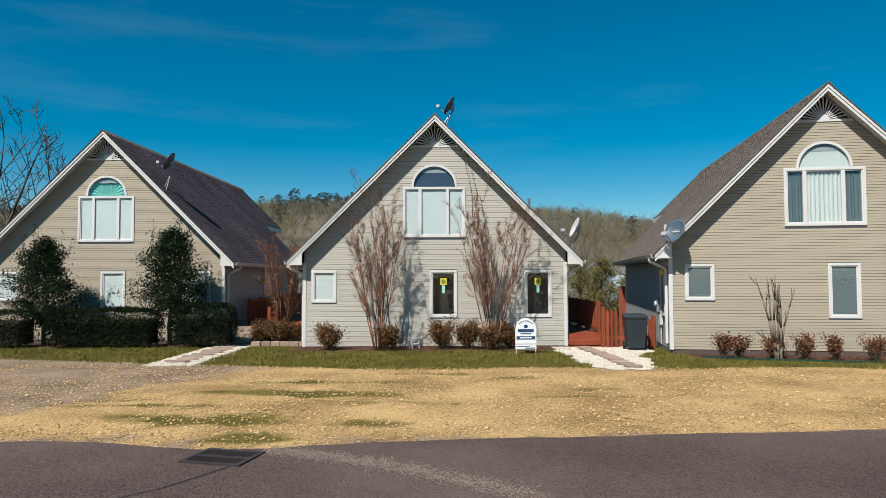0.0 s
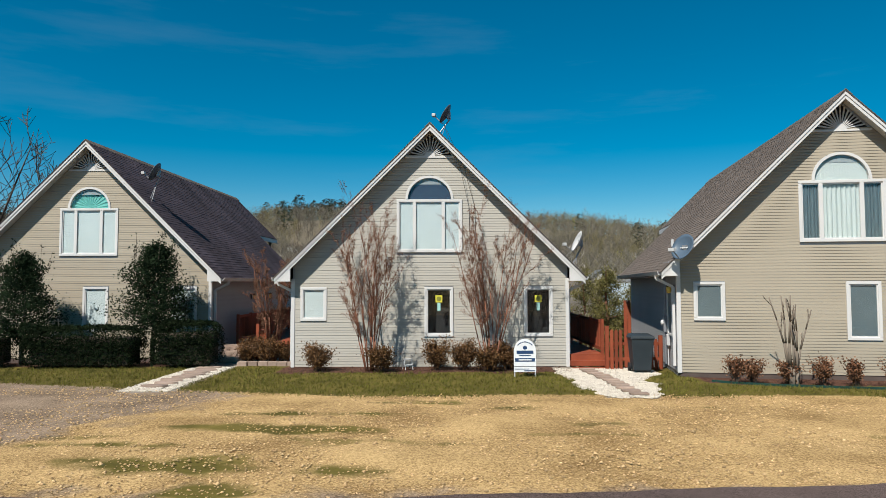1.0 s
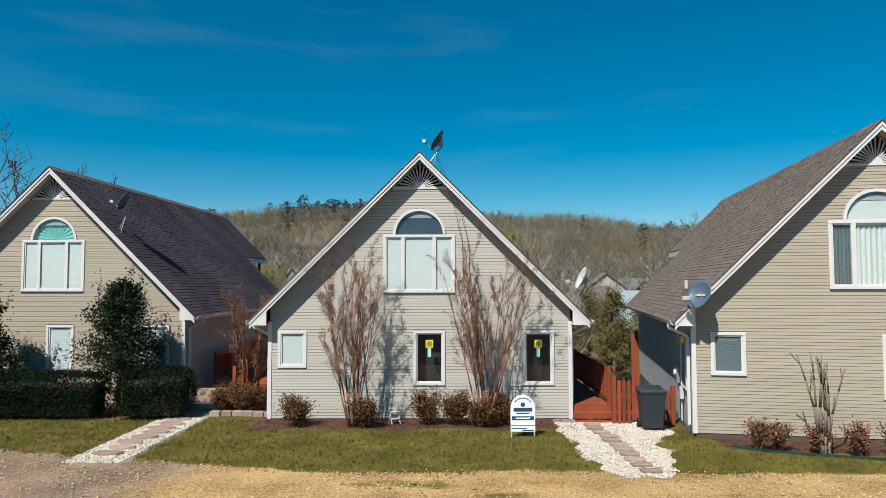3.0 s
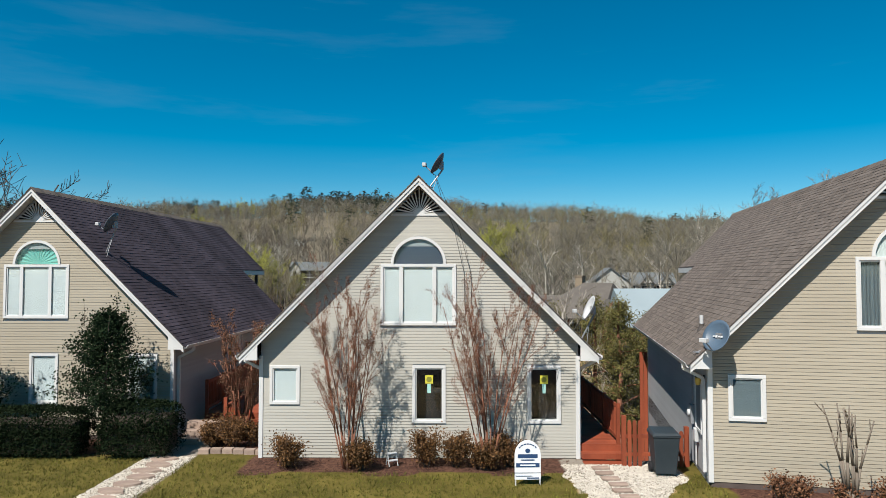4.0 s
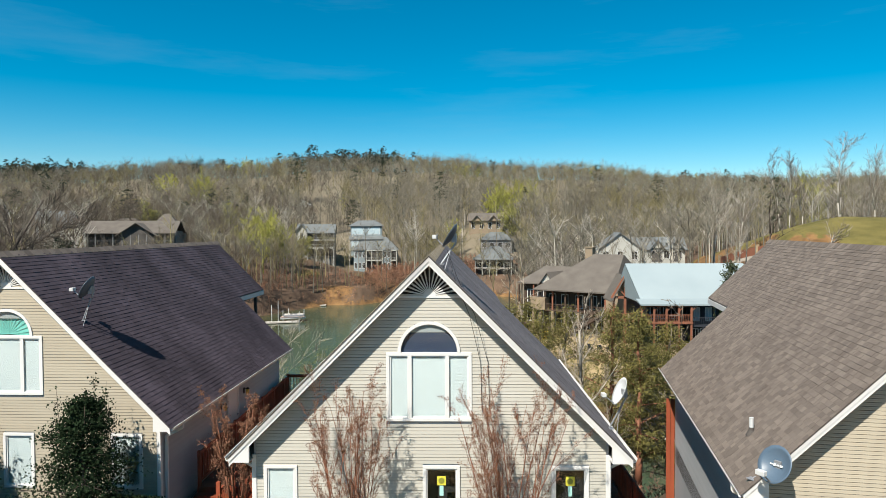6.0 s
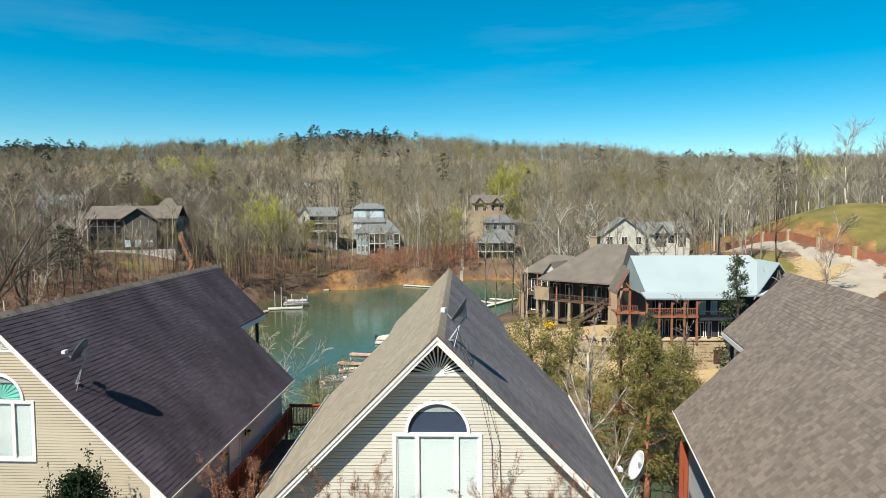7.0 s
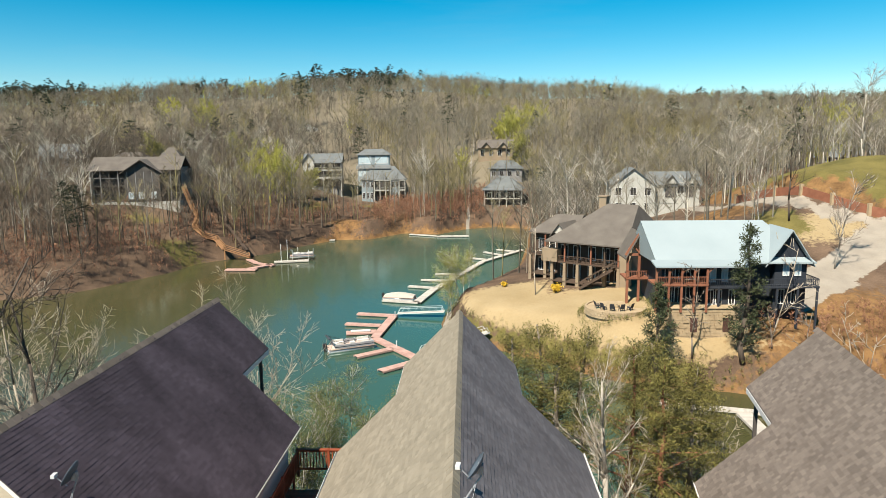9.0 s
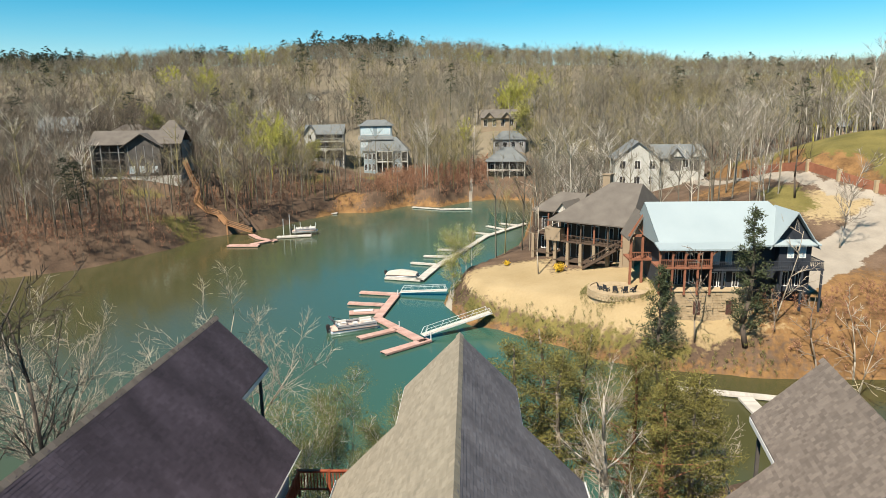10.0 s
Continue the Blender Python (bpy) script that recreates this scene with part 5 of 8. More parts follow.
def stepping_stones():
    rnd = random.Random(3)
    for k in range(11):
        y = 20.5 - k * 0.415
        t = thing("paver", pose(4.28 + 0.058 * (20.5 - y) + rnd.gauss(0, 0.025), y, 0.022, 0, 0, rnd.gauss(0, 5)), "brown brick paver set in white rock", "paver", "pavers of the rock walk")
        part("slab", Shape().box(-0.2, 0.2, -0.1, 0.1, 0, 0.05), PAVER, t, bevel=0.01)
    for k in range(8):
        y = 21.2 - k * 0.5
        pts = [(math.cos(a) * 0.34 * rnd.uniform(0.8, 1.15), math.sin(a) * 0.19 * rnd.uniform(0.8, 1.15)) for a in np.linspace(0, 6.283, 9)[:-1]]
        t = thing("stepping_stone", pose(-6.5 + rnd.gauss(0, 0.05), y, 0.012, 0, 0, rnd.gauss(0, 8)), "flat irregular grey-brown stepping stone", "stepping stone", "stepping stones of the rock walk")
        part("slab", Shape().hexa([(p, q, 0) for p, q in pts], [(p * 0.96, q * 0.96, 0.05) for p, q in pts]), PAVER, t)


stepping_stones()
IRON = material("cast_iron", (0.035, 0.028, 0.03), (0.07, 0.058, 0.058), 4, 50, 0.7, 0.4, metal=0.4)


def drain_grate():
    t = thing("storm_drain", pose(-2.52, 8.62, 0.034, 0, 0, -14) @ Matrix.Scale(0.85, 4), "dark cast-iron storm drain grate in the asphalt", "drain")
    f = Shape()
    for a, b, c, d in ((-0.45, 0.45, -0.36, -0.30), (-0.45, 0.45, 0.30, 0.36), (-0.45, -0.39, -0.30, 0.30), (0.39, 0.45, -0.30, 0.30), (-0.39, 0.39, -0.03, 0.03)):
        f.box(a, b, c, d, -0.02, 0.018)
    part("frame", f, IRON, t)
    for k in range(13):
        x = -0.36 + k * 0.06
        part("bar", Shape().box(x - 0.013, x + 0.013, -0.30, 0.30, -0.02, 0.012), IRON, t)
    part("pit", Shape().box(-0.39, 0.39, -0.30, 0.30, -0.028, -0.021), DARK, t)


drain_grate()
SIGN_WHITE = material("sign_board", (0.68, 0.70, 0.72), (0.78, 0.79, 0.80), 2, 20, 0.5, 0.03)
SIGN_NAVY = material("sign_navy", (0.02, 0.05, 0.12), (0.03, 0.065, 0.15), 2, 20, 0.5, 0)


def yard_sign():
    t = thing("yard_sign", pose(2.41, 19.3, 0, 0, 0, 2), "white arched real-estate yard sign on a metal frame in the lawn", "sign")
    n = 16
    arch = [(-0.29, 0.13), (0.29, 0.13), (0.29, 0.66)] + [(0.29 * math.cos(math.pi * k / n), 0.66 + 0.33 * math.sin(math.pi * k / n)) for k in range(1, n)] + [(-0.29, 0.66)]
    board = part("board", Shape().hexa([(x, -0.012, z) for x, z in arch], [(x, 0.012, z) for x, z in arch]), SIGN_WHITE, t)
    for nm, x0, x1, z0, z1, mat in (("name_bar", -0.22, 0.22, 0.60, 0.685, SIGN_NAVY), ("text_bar", -0.15, 0.15, 0.545, 0.57, SIGN_NAVY), ("band", -0.26, 0.26, 0.40, 0.49, SIGN_NAVY), ("text_bar", -0.17, 0.17, 0.43, 0.46, SIGN_WHITE),
                                    ("rider_bar", -0.27, 0.10, 0.20, 0.215, SIGN_NAVY), ("rider_bar", -0.02, 0.25, 0.15, 0.175, SIGN_NAVY), ("rail", -0.29, 0.29, 0.27, 0.285, METAL)):
        part(nm, Shape().box(x0, x1, -0.017 if mat is not SIGN_WHITE else -0.021, -0.011, z0, z1), mat, board)
    for k in range(7):
        a = math.pi * (0.25 + 0.5 * k / 6)
        part("text_bar", Shape().box(-0.025, 0.025, -0.017, -0.011, -0.012, 0.012).move(pose(0.25 * math.cos(a), 0, 0.66 + 0.25 * math.sin(a), 0, 90 - math.degrees(a), 0)), SIGN_NAVY, board)
    disc = [(0.055 * math.cos(6.283 * k / 14), 0.76 + 0.05 * math.sin(6.283 * k / 14)) for k in range(14)]
    part("emblem", Shape().hexa([(x, -0.018, z) for x, z in disc], [(x, -0.011, z) for x, z in disc]), SIGN_NAVY, board)
    for x in (-0.27, 0.27):
        part("leg", Shape().box(x - 0.014, x + 0.014, -0.008, 0.02, -0.1, 0.5), WHITE_METAL, t)


yard_sign()
BIN = material("bin_plastic", (0.022, 0.030, 0.036), (0.035, 0.045, 0.052), 2, 30, 0.5, 0.1)


def wheeled_bin():
    t = thing("wheelie_bin", pose(5.68, 20.15, 0.02, 0, 0, -4), "dark slate wheeled refuse bin beside a red picket fence", "bin")
    lo = [(-0.23, -0.24, 0.05), (0.23, -0.24, 0.05), (0.23, 0.22, 0.05), (-0.23, 0.22, 0.05)]
    hi = [(-0.30, -0.33, 0.93), (0.30, -0.33, 0.93), (0.30, 0.30, 0.93), (-0.30, 0.30, 0.93)]
    part("body", Shape().hexa(lo, hi), BIN, t, bevel=0.02)
    part("rim", Shape().box(-0.315, 0.315, -0.345, 0.315, 0.90, 0.945), BIN, t, bevel=0.01)
    part("lid", Shape().hexa([(-0.32, -0.36, 0.947), (0.32, -0.36, 0.947), (0.32, 0.33, 0.947), (-0.32, 0.33, 0.947)], [(-0.27, -0.30, 1.0), (0.27, -0.30, 1.0), (0.27, 0.28, 1.03), (-0.27, 0.28, 1.03)]), BIN, t, bevel=0.015)
    part("handle", Shape().tube((-0.26, 0.36, 0.95), (0.26, 0.36, 0.95), 0.015, 0.015, 8), BIN, t)
    for x in (-0.27, 0.27):
        part("wheel", Shape().tube((x - 0.03, 0.16, 0.11), (x + 0.03, 0.16, 0.11), 0.12, 0.12, 16), DARK, t)


wheeled_bin()


def picket_fence():
    t = thing("picket_fence", pose(4.95, 20.75, 0), "red-stained wooden picket fence between two houses", "fence")
    x = 0.1
    for k in range(12):
        if 0.38 < x < 1.02:
            x += 0.125
            continue
        h = 1.12 if k < 4 else 0.86
        part("picket", Shape().hexa([(x - 0.045, 0, 0), (x + 0.045, 0, 0), (x + 0.045, 0.022, 0), (x - 0.045, 0.022, 0)], [(x - 0.045, 0, h - 0.05), (x + 0.045, 0, h - 0.05), (x + 0.045, 0.022, h - 0.05), (x - 0.045, 0.022, h - 0.05)])
             .hexa([(x - 0.045, 0, h - 0.05), (x + 0.045, 0, h - 0.05), (x + 0.045, 0.022, h - 0.05), (x - 0.045, 0.022, h - 0.05)], [(x - 0.02, 0, h), (x + 0.02, 0, h), (x + 0.02, 0.022, h), (x - 0.02, 0.022, h)]), RED_DECK, t)
        x += 0.125
    for z in (0.25, 0.68):
        part("rail", Shape().box(0, 1.5, 0.024, 0.06, z, z + 0.085), RED_DECK, t)
    for x in (-0.02, 1.5):
        part("post", Shape().box(x - 0.05, x + 0.05, 0.03, 0.13, -0.1, 1.22 if x < 1 else 0.95), RED_DECK, t)


picket_fence()


def side_deck(m, x0, x1, y0, y1, z, label, rail_side, drop=0.0, steps_n=2):
    """Boards on joists along a house, with a picketed rail and front steps."""
    t = thing("deck", m, label, "deck")
    n = int((y1 - y0) / 0.145)
    for k in range(min(n, 60)):
        part("deck_board", Shape().box(x0, x1, y0 + k * 0.145, y0 + k * 0.145 + 0.137, z - 0.035, z), RED_DECK, t)
    for k in range(steps_n):
        zz = z - 0.17 * (k + 1)
        part("step", Shape().box(x0, x1, y0 - 0.29 * (k + 1), y0 - 0.29 * k, max(zz - 0.14, -0.05), zz), RED_DECK, t)
    part("skirt", Shape().box(x0, x1, y0 - 0.004, y0 + 0.03, 0.0, z - 0.037), RED_DECK, t)
    xr = x1 - 0.05 if rail_side > 0 else x0 + 0.05
    ys = np.arange(y0 + 0.05, y1, 1.55)
    for y in ys:
        part("rail_post", Shape().box(xr - 0.045, xr + 0.045, y - 0.045, y + 0.045, -9.5 if y > y0 + 1 else -0.1, z + 1.02), RED_DECK, t)
    for zz in (z + 0.10, z + 0.90):
        part("rail", Shape().box(xr - 0.02, xr + 0.02, y0, y1, zz, zz + 0.085), RED_DECK, t)
    y = y0 + 0.14
    while y < y1:
        part("baluster", Shape().box(xr - 0.018, xr + 0.018, y - 0.018, y + 0.018, z + 0.1, z + 0.92), RED_DECK, t)
        y += 0.135
    return t


side_deck(pose(0, 0, 0), 3.99, 5.02, 21.5, 32.5, 0.36, "red-stained deck and steps along a house", 1)
side_deck(pose(0, 0, 0), -6.95, -4.3, 25.2, 35.4, 0.36, "red-stained deck filling the gap between two houses", -1)


def end_rail():
    """The far railing of the deck in the gap, over the lake."""
    t = thing("deck_railing", pose(-6.95, 35.35, 0.36), "red-stained deck railing above the lake", "railing")
    for x in (0.05, 1.35, 2.6):
        part("rail_post", Shape().box(x - 0.05, x + 0.05, -0.05, 0.05, -0.2, 1.05), RED_DECK, t)
    for z in (0.1, 0.9):
        part("rail", Shape().box(0, 2.65, -0.02, 0.02, z, z + 0.085), RED_DECK, t)
    for k in range(18):
        x = 0.16 + k * 0.135
        part("baluster", Shape().box(x - 0.018, x + 0.018, -0.018, 0.018, 0.1, 0.92), RED_DECK, t)
    part("top_board", Shape().box(-0.03, 2.68, -0.07, 0.07, 0.985, 1.02), RED_DECK, t)


end_rail()


def brown_steps():
    t = thing("steps", pose(-6.25, 22.7, 0, 0, 0, 2), "weathered brown steps beside a dark house wall", "steps")
    for k in range(3):
        part("step", Shape().box(-0.5, 0.5, k * 0.32, k * 0.32 + 0.34, 0.0, 0.16 * (k + 1)), PAVER, t, bevel=0.01)
    n = thing("handrail", pose(-5.72, 23.5, 0), "short weathered wooden handrail by the steps", "railing")
    part("post", Shape().box(-0.05, 0.05, -0.05, 0.05, 0, 1.15), RED_DECK, n)
    part("rail", Shape().box(-0.03, 0.03, 0.05, 1.4, 0.85, 0.93), RED_DECK, n)
    for k in range(8):
        part("baluster", Shape().box(-0.018, 0.018, 0.18 + k * 0.15, 0.21 + k * 0.15, 0.1, 0.86), RED_DECK, n)
    b = thing("bed_edging", pose(0, 0, 0), "grey stone edging of a raised shrub bed", "edging")
    for k in range(6):
        x = -5.85 + k * 0.3
        part("edging_stone", Shape().box(x, x + 0.28, 21.75 + 0.05 * math.sin(k), 21.95 + 0.05 * math.sin(k), -0.02, 0.13), PAVER, b, bevel=0.015)


brown_steps()


def edging_strip():
    g = material("green_edging", (0.008, 0.035, 0.028), (0.012, 0.05, 0.04), 3, 20, 0.5, 0)
    t = thing("lawn_edging", pose(0, 0, 0), "dark green plastic edging round a mulch bed", "edging")
    pts = [(6.9, 18.35), (7.3, 18.0), (8.2, 17.6), (9.4, 17.25), (10.8, 16.95), (12.4, 16.75)]
    s = Shape()
    for p, q in zip(pts[:-1], pts[1:]):
        s.beam((*p, 0.02), (*q, 0.02), 0.025, 0.07)
    part("strip", s, g, t)


edging_strip()


def dish(m, label, mat, size=0.45, mast=(0, 0, -0.5), lean=25, lnb=(0, 0, 0)):
    """Offset dish with rim, back arm, feed arm, feed and a mast; it faces local -y."""
    t = thing("satellite_dish", m, label, "satellite dish", "satellite dishes")
    s = Shape()
    rings, n = 5, 24
    for side in (0.0, 0.012):
        for k in range(rings + 1):
            r = size * k / rings
            for j in range(n):
                a = 6.283 * j / n
                s.v.append((r * math.cos(a), 0.35 * r * r / size + side - 0.35 * size, r * 1.08 * math.sin(a)))
    per = (rings + 1) * n
    for k in range(rings):
        for j in range(n):
            i = (j + 1) % n
            s.f.append((k * n + j, (k + 1) * n + j, (k + 1) * n + i, k * n + i))
            s.f.append((per + k * n + i, per + (k + 1) * n + i, per + (k + 1) * n + j, per + k * n + j))
    for j in range(n):
        i = (j + 1) % n
        s.f.append((rings * n + j, per + rings * n + j, per + rings * n + i, rings * n + i))
    turn = pose(0, 0, 0, -lean, 0, 0) @ pose(0, 0, 0, 0, 0, 180)
    s.move(turn)
    part("reflector", s, mat, t, smooth=True)
    low = turn @ Vector((0, -0.30 * size, -size * 1.05))
    feed = turn @ Vector((0, 0.95 * size, -size * 0.75))
    part("feed_arm", Shape().tube(low, feed, 0.016, 0.014, 8), METAL, t)
    part("feed", Shape().box(-0.09, 0.09, -0.05, 0.05, -0.04, 0.05).move(Matrix.Translation(feed)), WHITE_METAL, t, bevel=0.01)
    hub = turn @ Vector((0, -0.40 * size, 0))
    foot = m.inverted() @ Vector(mast)
    knee = hub + Vector((0, 0.05, -0.10))
    part("back_bracket", Shape().box(-0.07, 0.07, -0.05, 0.06, -0.10, 0.10).move(Matrix.Translation(hub)), METAL, t)
    part("mast", Shape().tube(knee, foot, 0.022, 0.022, 8), METAL, t)
    part("strut", Shape().tube(foot + Vector((0.25, 0.1, -0.2)), knee.lerp(foot, 0.4), 0.009, 0.009, 6), METAL, t)
    part("foot_plate", Shape().box(-0.08, 0.08, -0.08, 0.08, -0.012, 0.0).move(Matrix.Translation(foot)), METAL, t)
    return t


dish(pose(0.36, 21.75, 7.58, 0, 0, -98), "dark satellite dish on the ridge of a gable roof", DISH_DARK, 0.29, lean=32, mast=(0.16, 21.62, 6.93))
dish(pose(4.48, 22.7, 3.75, 0, 0, -86), "pale satellite dish mounted at an eave", DISH_PALE, 0.33, mast=(4.25, 22.75, 2.82))
dish(pose(-9.35, 23.95, 6.2, 0, 0, -85), "dark satellite dish on a dark shingle roof", DISH_DARK, 0.31, lean=30, mast=(-9.5, 24.0, 5.32))
blue_dish = dish(pose(6.38, 18.72, 3.36, 0, 0, -60), "blue-grey satellite dish at the eave corner", DISH_BLUE, 0.33, mast=HOUSE_R @ Vector((-4.3, -0.2, 2.86)))
mark = Shape()
for lo, hi, tall in ((-0.13, -0.08, 0.03), (-0.065, -0.015, 0.05), (0.0, 0.05, 0.032), (0.065, 0.12, 0.04)):
    mark.box(lo, hi, 0.060, 0.064, -tall / 2, tall / 2)
part("mark", mark.move(pose(0, 0, 0, -25, 0, 0)), WHITE_METAL, blue_dish)



# ---- trees on the near bank ----
tree("bare_tree", at(7.3, 40.6, 20), "tall bare pale-barked tree on the bank behind a house", "tree", 208, BARK_PALE, 0.19, 12.4, BARE, group="bare trees on the near bank", crown_twigs=BARK_TAN)
for i, (x, y, h, turn) in enumerate(((-25.6, 44, 18.5, 0), (-28.6, 46, 19.5, 60), (-25.0, 50, 19.0, 130), (-22.0, 50, 19.0, 200), (-19.4, 55, 22.0, 270), (-31.5, 54, 21.5, 40), (-17.2, 56, 19.5, 320), (-34, 49, 20.5, 150), (-22.5, 57, 21.0, 15), (16.5, 47, 11.5, 80), (19.5, 50, 11.5, 190), (2.8, 43, 10.5, 10), (4.2, 42, 10.0, 100), (7.6, 42.5, 9.5, 200), (9.0, 47, 12.0, 300), (12.8, 45.5, 10.5, 50))):
    tree("bare_tree", at(x, y, turn), "leafless pale-barked tree on the lake bank", "tree", 210 + i, BARK_TAN, 0.17 if x < 0 else 0.10, h * 0.92, dict(FINE, thin=0.015, bend=0.24, kids=(4, 3, 2) if x < 0 else (3, 2, 2)), group="bare trees on the near bank", crown_twigs=BARK_TAN)
for i, (x, y, h) in enumerate(((-19.3, 31.5, 16.5), (-18.2, 35.5, 16.0), (-22.5, 34, 17.0))):
    tree("bare_tree", at(x, y, 50 * i), "dark leafless tree beside the house", "tree", 225 + i, BARK_DARK, 0.17, h * 0.92, FINE, group="bare trees on the near bank", crown_twigs=BARK_DARK)
for i, (x, y, h, w) in enumerate(((2.6, 46.0, 14.4, 6.8), (4.6, 48.5, 16.0, 6.8), (9.2, 44, 12.6, 6.0), (10.8, 46, 13.4, 6.4), (7.4, 49, 15.6, 6.8), (12.2, 43.5, 11.0, 5.4), (10.0, 41, 10.5, 4.6), (5.4, 46, 13.6, 6.0), (14.0, 47, 10.5, 5.6))):
    evergreen("pine_tree", at(x, y, 50 * i), "yellowish-green pine on the bank behind the houses", 230 + i, PINE, h, w, 8500, 0.23, base=0.44 if i in (0, 1, 4, 7) else 0.34, bark=BARK_RED if i in (2, 6) else BARK_GREY, taper=0.5, group="pines on the near bank", slim=0.22)
for i, (x, y, h) in enumerate(((-10.4, 46.5, 13.4), (-8.9, 47.5, 12.2), (-7.2, 48.0, 13.0), (-3.8, 46.5, 11.4), (-2.2, 48, 12.0))):
    tree("leafing_tree", at(x, y, 70 * i), "thin tree with sparse spring leaves on the bank", "tree", 250 + i, BARK_PALE, 0.08, h * 0.9, FINE, leaves=(LEAFING, 0.075, 9, 0.34), group="leafing trees on the near bank", crown_twigs=BARK_PALE)
# ---- trees of the far point ----
evergreen("cedar_tree", at(25.4, 95.8), "dark ragged cedar below the stone terrace wall", 260, CEDAR, 13.5, 6.6, 3400, 0.5, base=0.12, slim=0.3, group="cedars on the point")
evergreen("cedar_tree", at(36.6, 95.5), "tall dark ragged cedar below the stone terrace wall", 261, CEDAR, 18.5, 6.8, 3600, 0.5, base=0.15, slim=0.3, group="cedars on the point")
DEAD = dict(bend=0.16, up=0.0, thin=0.04, levels=2, bare=1, kids=(2, 2, 0), angle=0.9, ratio=0.42)
for i, (x, y, h, turn) in enumerate(((44.5, 92, 15, 0), (47, 88, 15, 70), (42.5, 86, 12, 140), (49, 92, 13, 220), (40.5, 96, 8, 300), (12.0, 121.5, 19, 20), (30.5, 97, 15, 110), (40.8, 97, 17, 180))):
    tree("bare_tree", at(x, y, turn), "gaunt leafless tree on the far point", "tree", 270 + i, BARK_TAN if i % 2 else BARK_GREY, 0.13, h * 0.9, DEAD, group="bare trees on the point")
for i, (x, y, h) in enumerate(((-2.6, 130, 11), (-1.2, 133, 12), (-3.4, 127.5, 9), (0.5, 136, 10), (-0.4, 129, 8))):
    tree("budding_tree", at(x, y, 80 * i), "yellow-green budding tree on the shore", "tree", 285 + i, BARK_PALE, 0.10, h * 0.9, FINE, leaves=(BUD, 0.13, 2, 0.4), group="budding trees on the shore", crown_twigs=BARK_PALE)
for i, (x, y, h) in enumerate(((62, 122, 20), (57, 140, 20), (28, 158, 18), (61, 165, 20), (24, 150, 17), (20, 158, 16), (22, 175, 18), (30, 188, 17), (26, 196, 17), (76, 196, 20), (80, 173, 23), (86, 181, 26), (92, 186, 24), (97, 178, 27), (104, 190, 27), (111, 186, 26), (118, 198, 25))):
    tree("bare_tree", at(x, y, 37 * i), "tall leafless pale tree among lake houses", "tree", 300 + i, BARK_PALE, 0.17, h * 0.9, dict(FINE, levels=2, kids=(6, 6, 0), ratio=0.40, thin=0.03), group="bare trees among the lake houses", crown_twigs=BARK_GREY)
tree("bare_tree", at(63, 141, 30), "tall dark twisted leafless tree by the road", "tree", 320, BARK_DARK, 0.26, 19, dict(FINE, bend=0.16, kids=(2, 2, 2)), group="bare trees among the lake houses", crown_twigs=BARK_DARK)
for i, (x, y, h) in enumerate(((-68, 254, 17), (-74, 264, 18), (-62, 268, 15), (-118, 262, 17), (24, 310, 17), (-96, 300, 18))):
    tree("budding_tree", at(x, y, 80 * i), "yellow-green budding tree on the far slope", "tree", 340 + i, BARK_GREY, 0.16, h * 0.9, dict(FINE, levels=2, kids=(6, 5, 0), thin=0.03), leaves=(BUD, 0.55, 3, 0.7), group="budding trees on the far slope", crown_twigs=BARK_GREY)
for i, (x, y) in enumerate(((15.4, 121.5), (7.0, 128.5))):
    shrub("forsythia", at(x, y), "round bright yellow forsythia on the tan lawn", 330 + i, GOLD, 2.0 if i == 0 else 1.2, 1.5 if i == 0 else 0.9, 900, 0.2, group="forsythias on the point")

# ---- docks, bridges and boats ----
PLANK = material("dock_boards", (0.329, 0.202, 0.168), (0.43, 0.274, 0.237), 0.8, 20, 0.85, 0.2, vary="island", spread=0.14)
GREY_PLANK = material("grey_dock_boards", (0.328, 0.303, 0.271), (0.443, 0.41, 0.369), 0.8, 20, 0.85, 0.2, vary="island", spread=0.14)
FLOAT = material("dock_float", (0.10, 0.09, 0.085), (0.16, 0.145, 0.13), 2, 20, 0.8, 0.2)
DECKZ = WATER + 0.45


def dock(label, runs, mat, group="floating docks", poles=()):
    """Floating runs: each a frame on floats with cross boards; (x0, y0, x1, y1, width)."""
    t = thing("dock", pose(0, 0, 0), label, "dock", group)
    for x0, y0, x1, y1, w in runs:
        p, q = Vector((x0, y0, 0)), Vector((x1, y1, 0))
        d = (q - p).normalized()
        n = Vector((-d.y, d.x, 0)) * (w / 2)
        le = (q - p).length
        boards = Shape()
        k = 0.0
        while k < le:
            a, b = p + d * k, p + d * min(le, k + 0.28)
            boards.hexa([(*(a - n).xy, DECKZ - 0.05), (*(b - n).xy, DECKZ - 0.05), (*(b + n).xy, DECKZ - 0.05), (*(a + n).xy, DECKZ - 0.05)],
                        [(*(a - n).xy, DECKZ), (*(b - n).xy, DECKZ), (*(b + n).xy, DECKZ), (*(a + n).xy, DECKZ)])
            k += 0.3
        part("decking", boards, mat, t, kind="stuff")
        f = Shape()
        for sgn in (-1, 1):
            c = n * sgn * 0.97
            f.beam((*(p + c).xy, DECKZ - 0.17), (*(q + c).xy, DECKZ - 0.17), 0.07, 0.24)
        part("side_beam", f, mat, t)
        part("float", Shape().beam((*(p + d * 0.3).xy, WATER + 0.06), (*(q - d * 0.3).xy, WATER + 0.06), w * 0.8, 0.40), FLOAT, t)
    for x, y, h in poles:
        part("pole", Shape().tube((x, y, WATER - 1.5), (x, y, DECKZ + h), 0.09, 0.09, 8), WHITE_METAL, t)
    return t


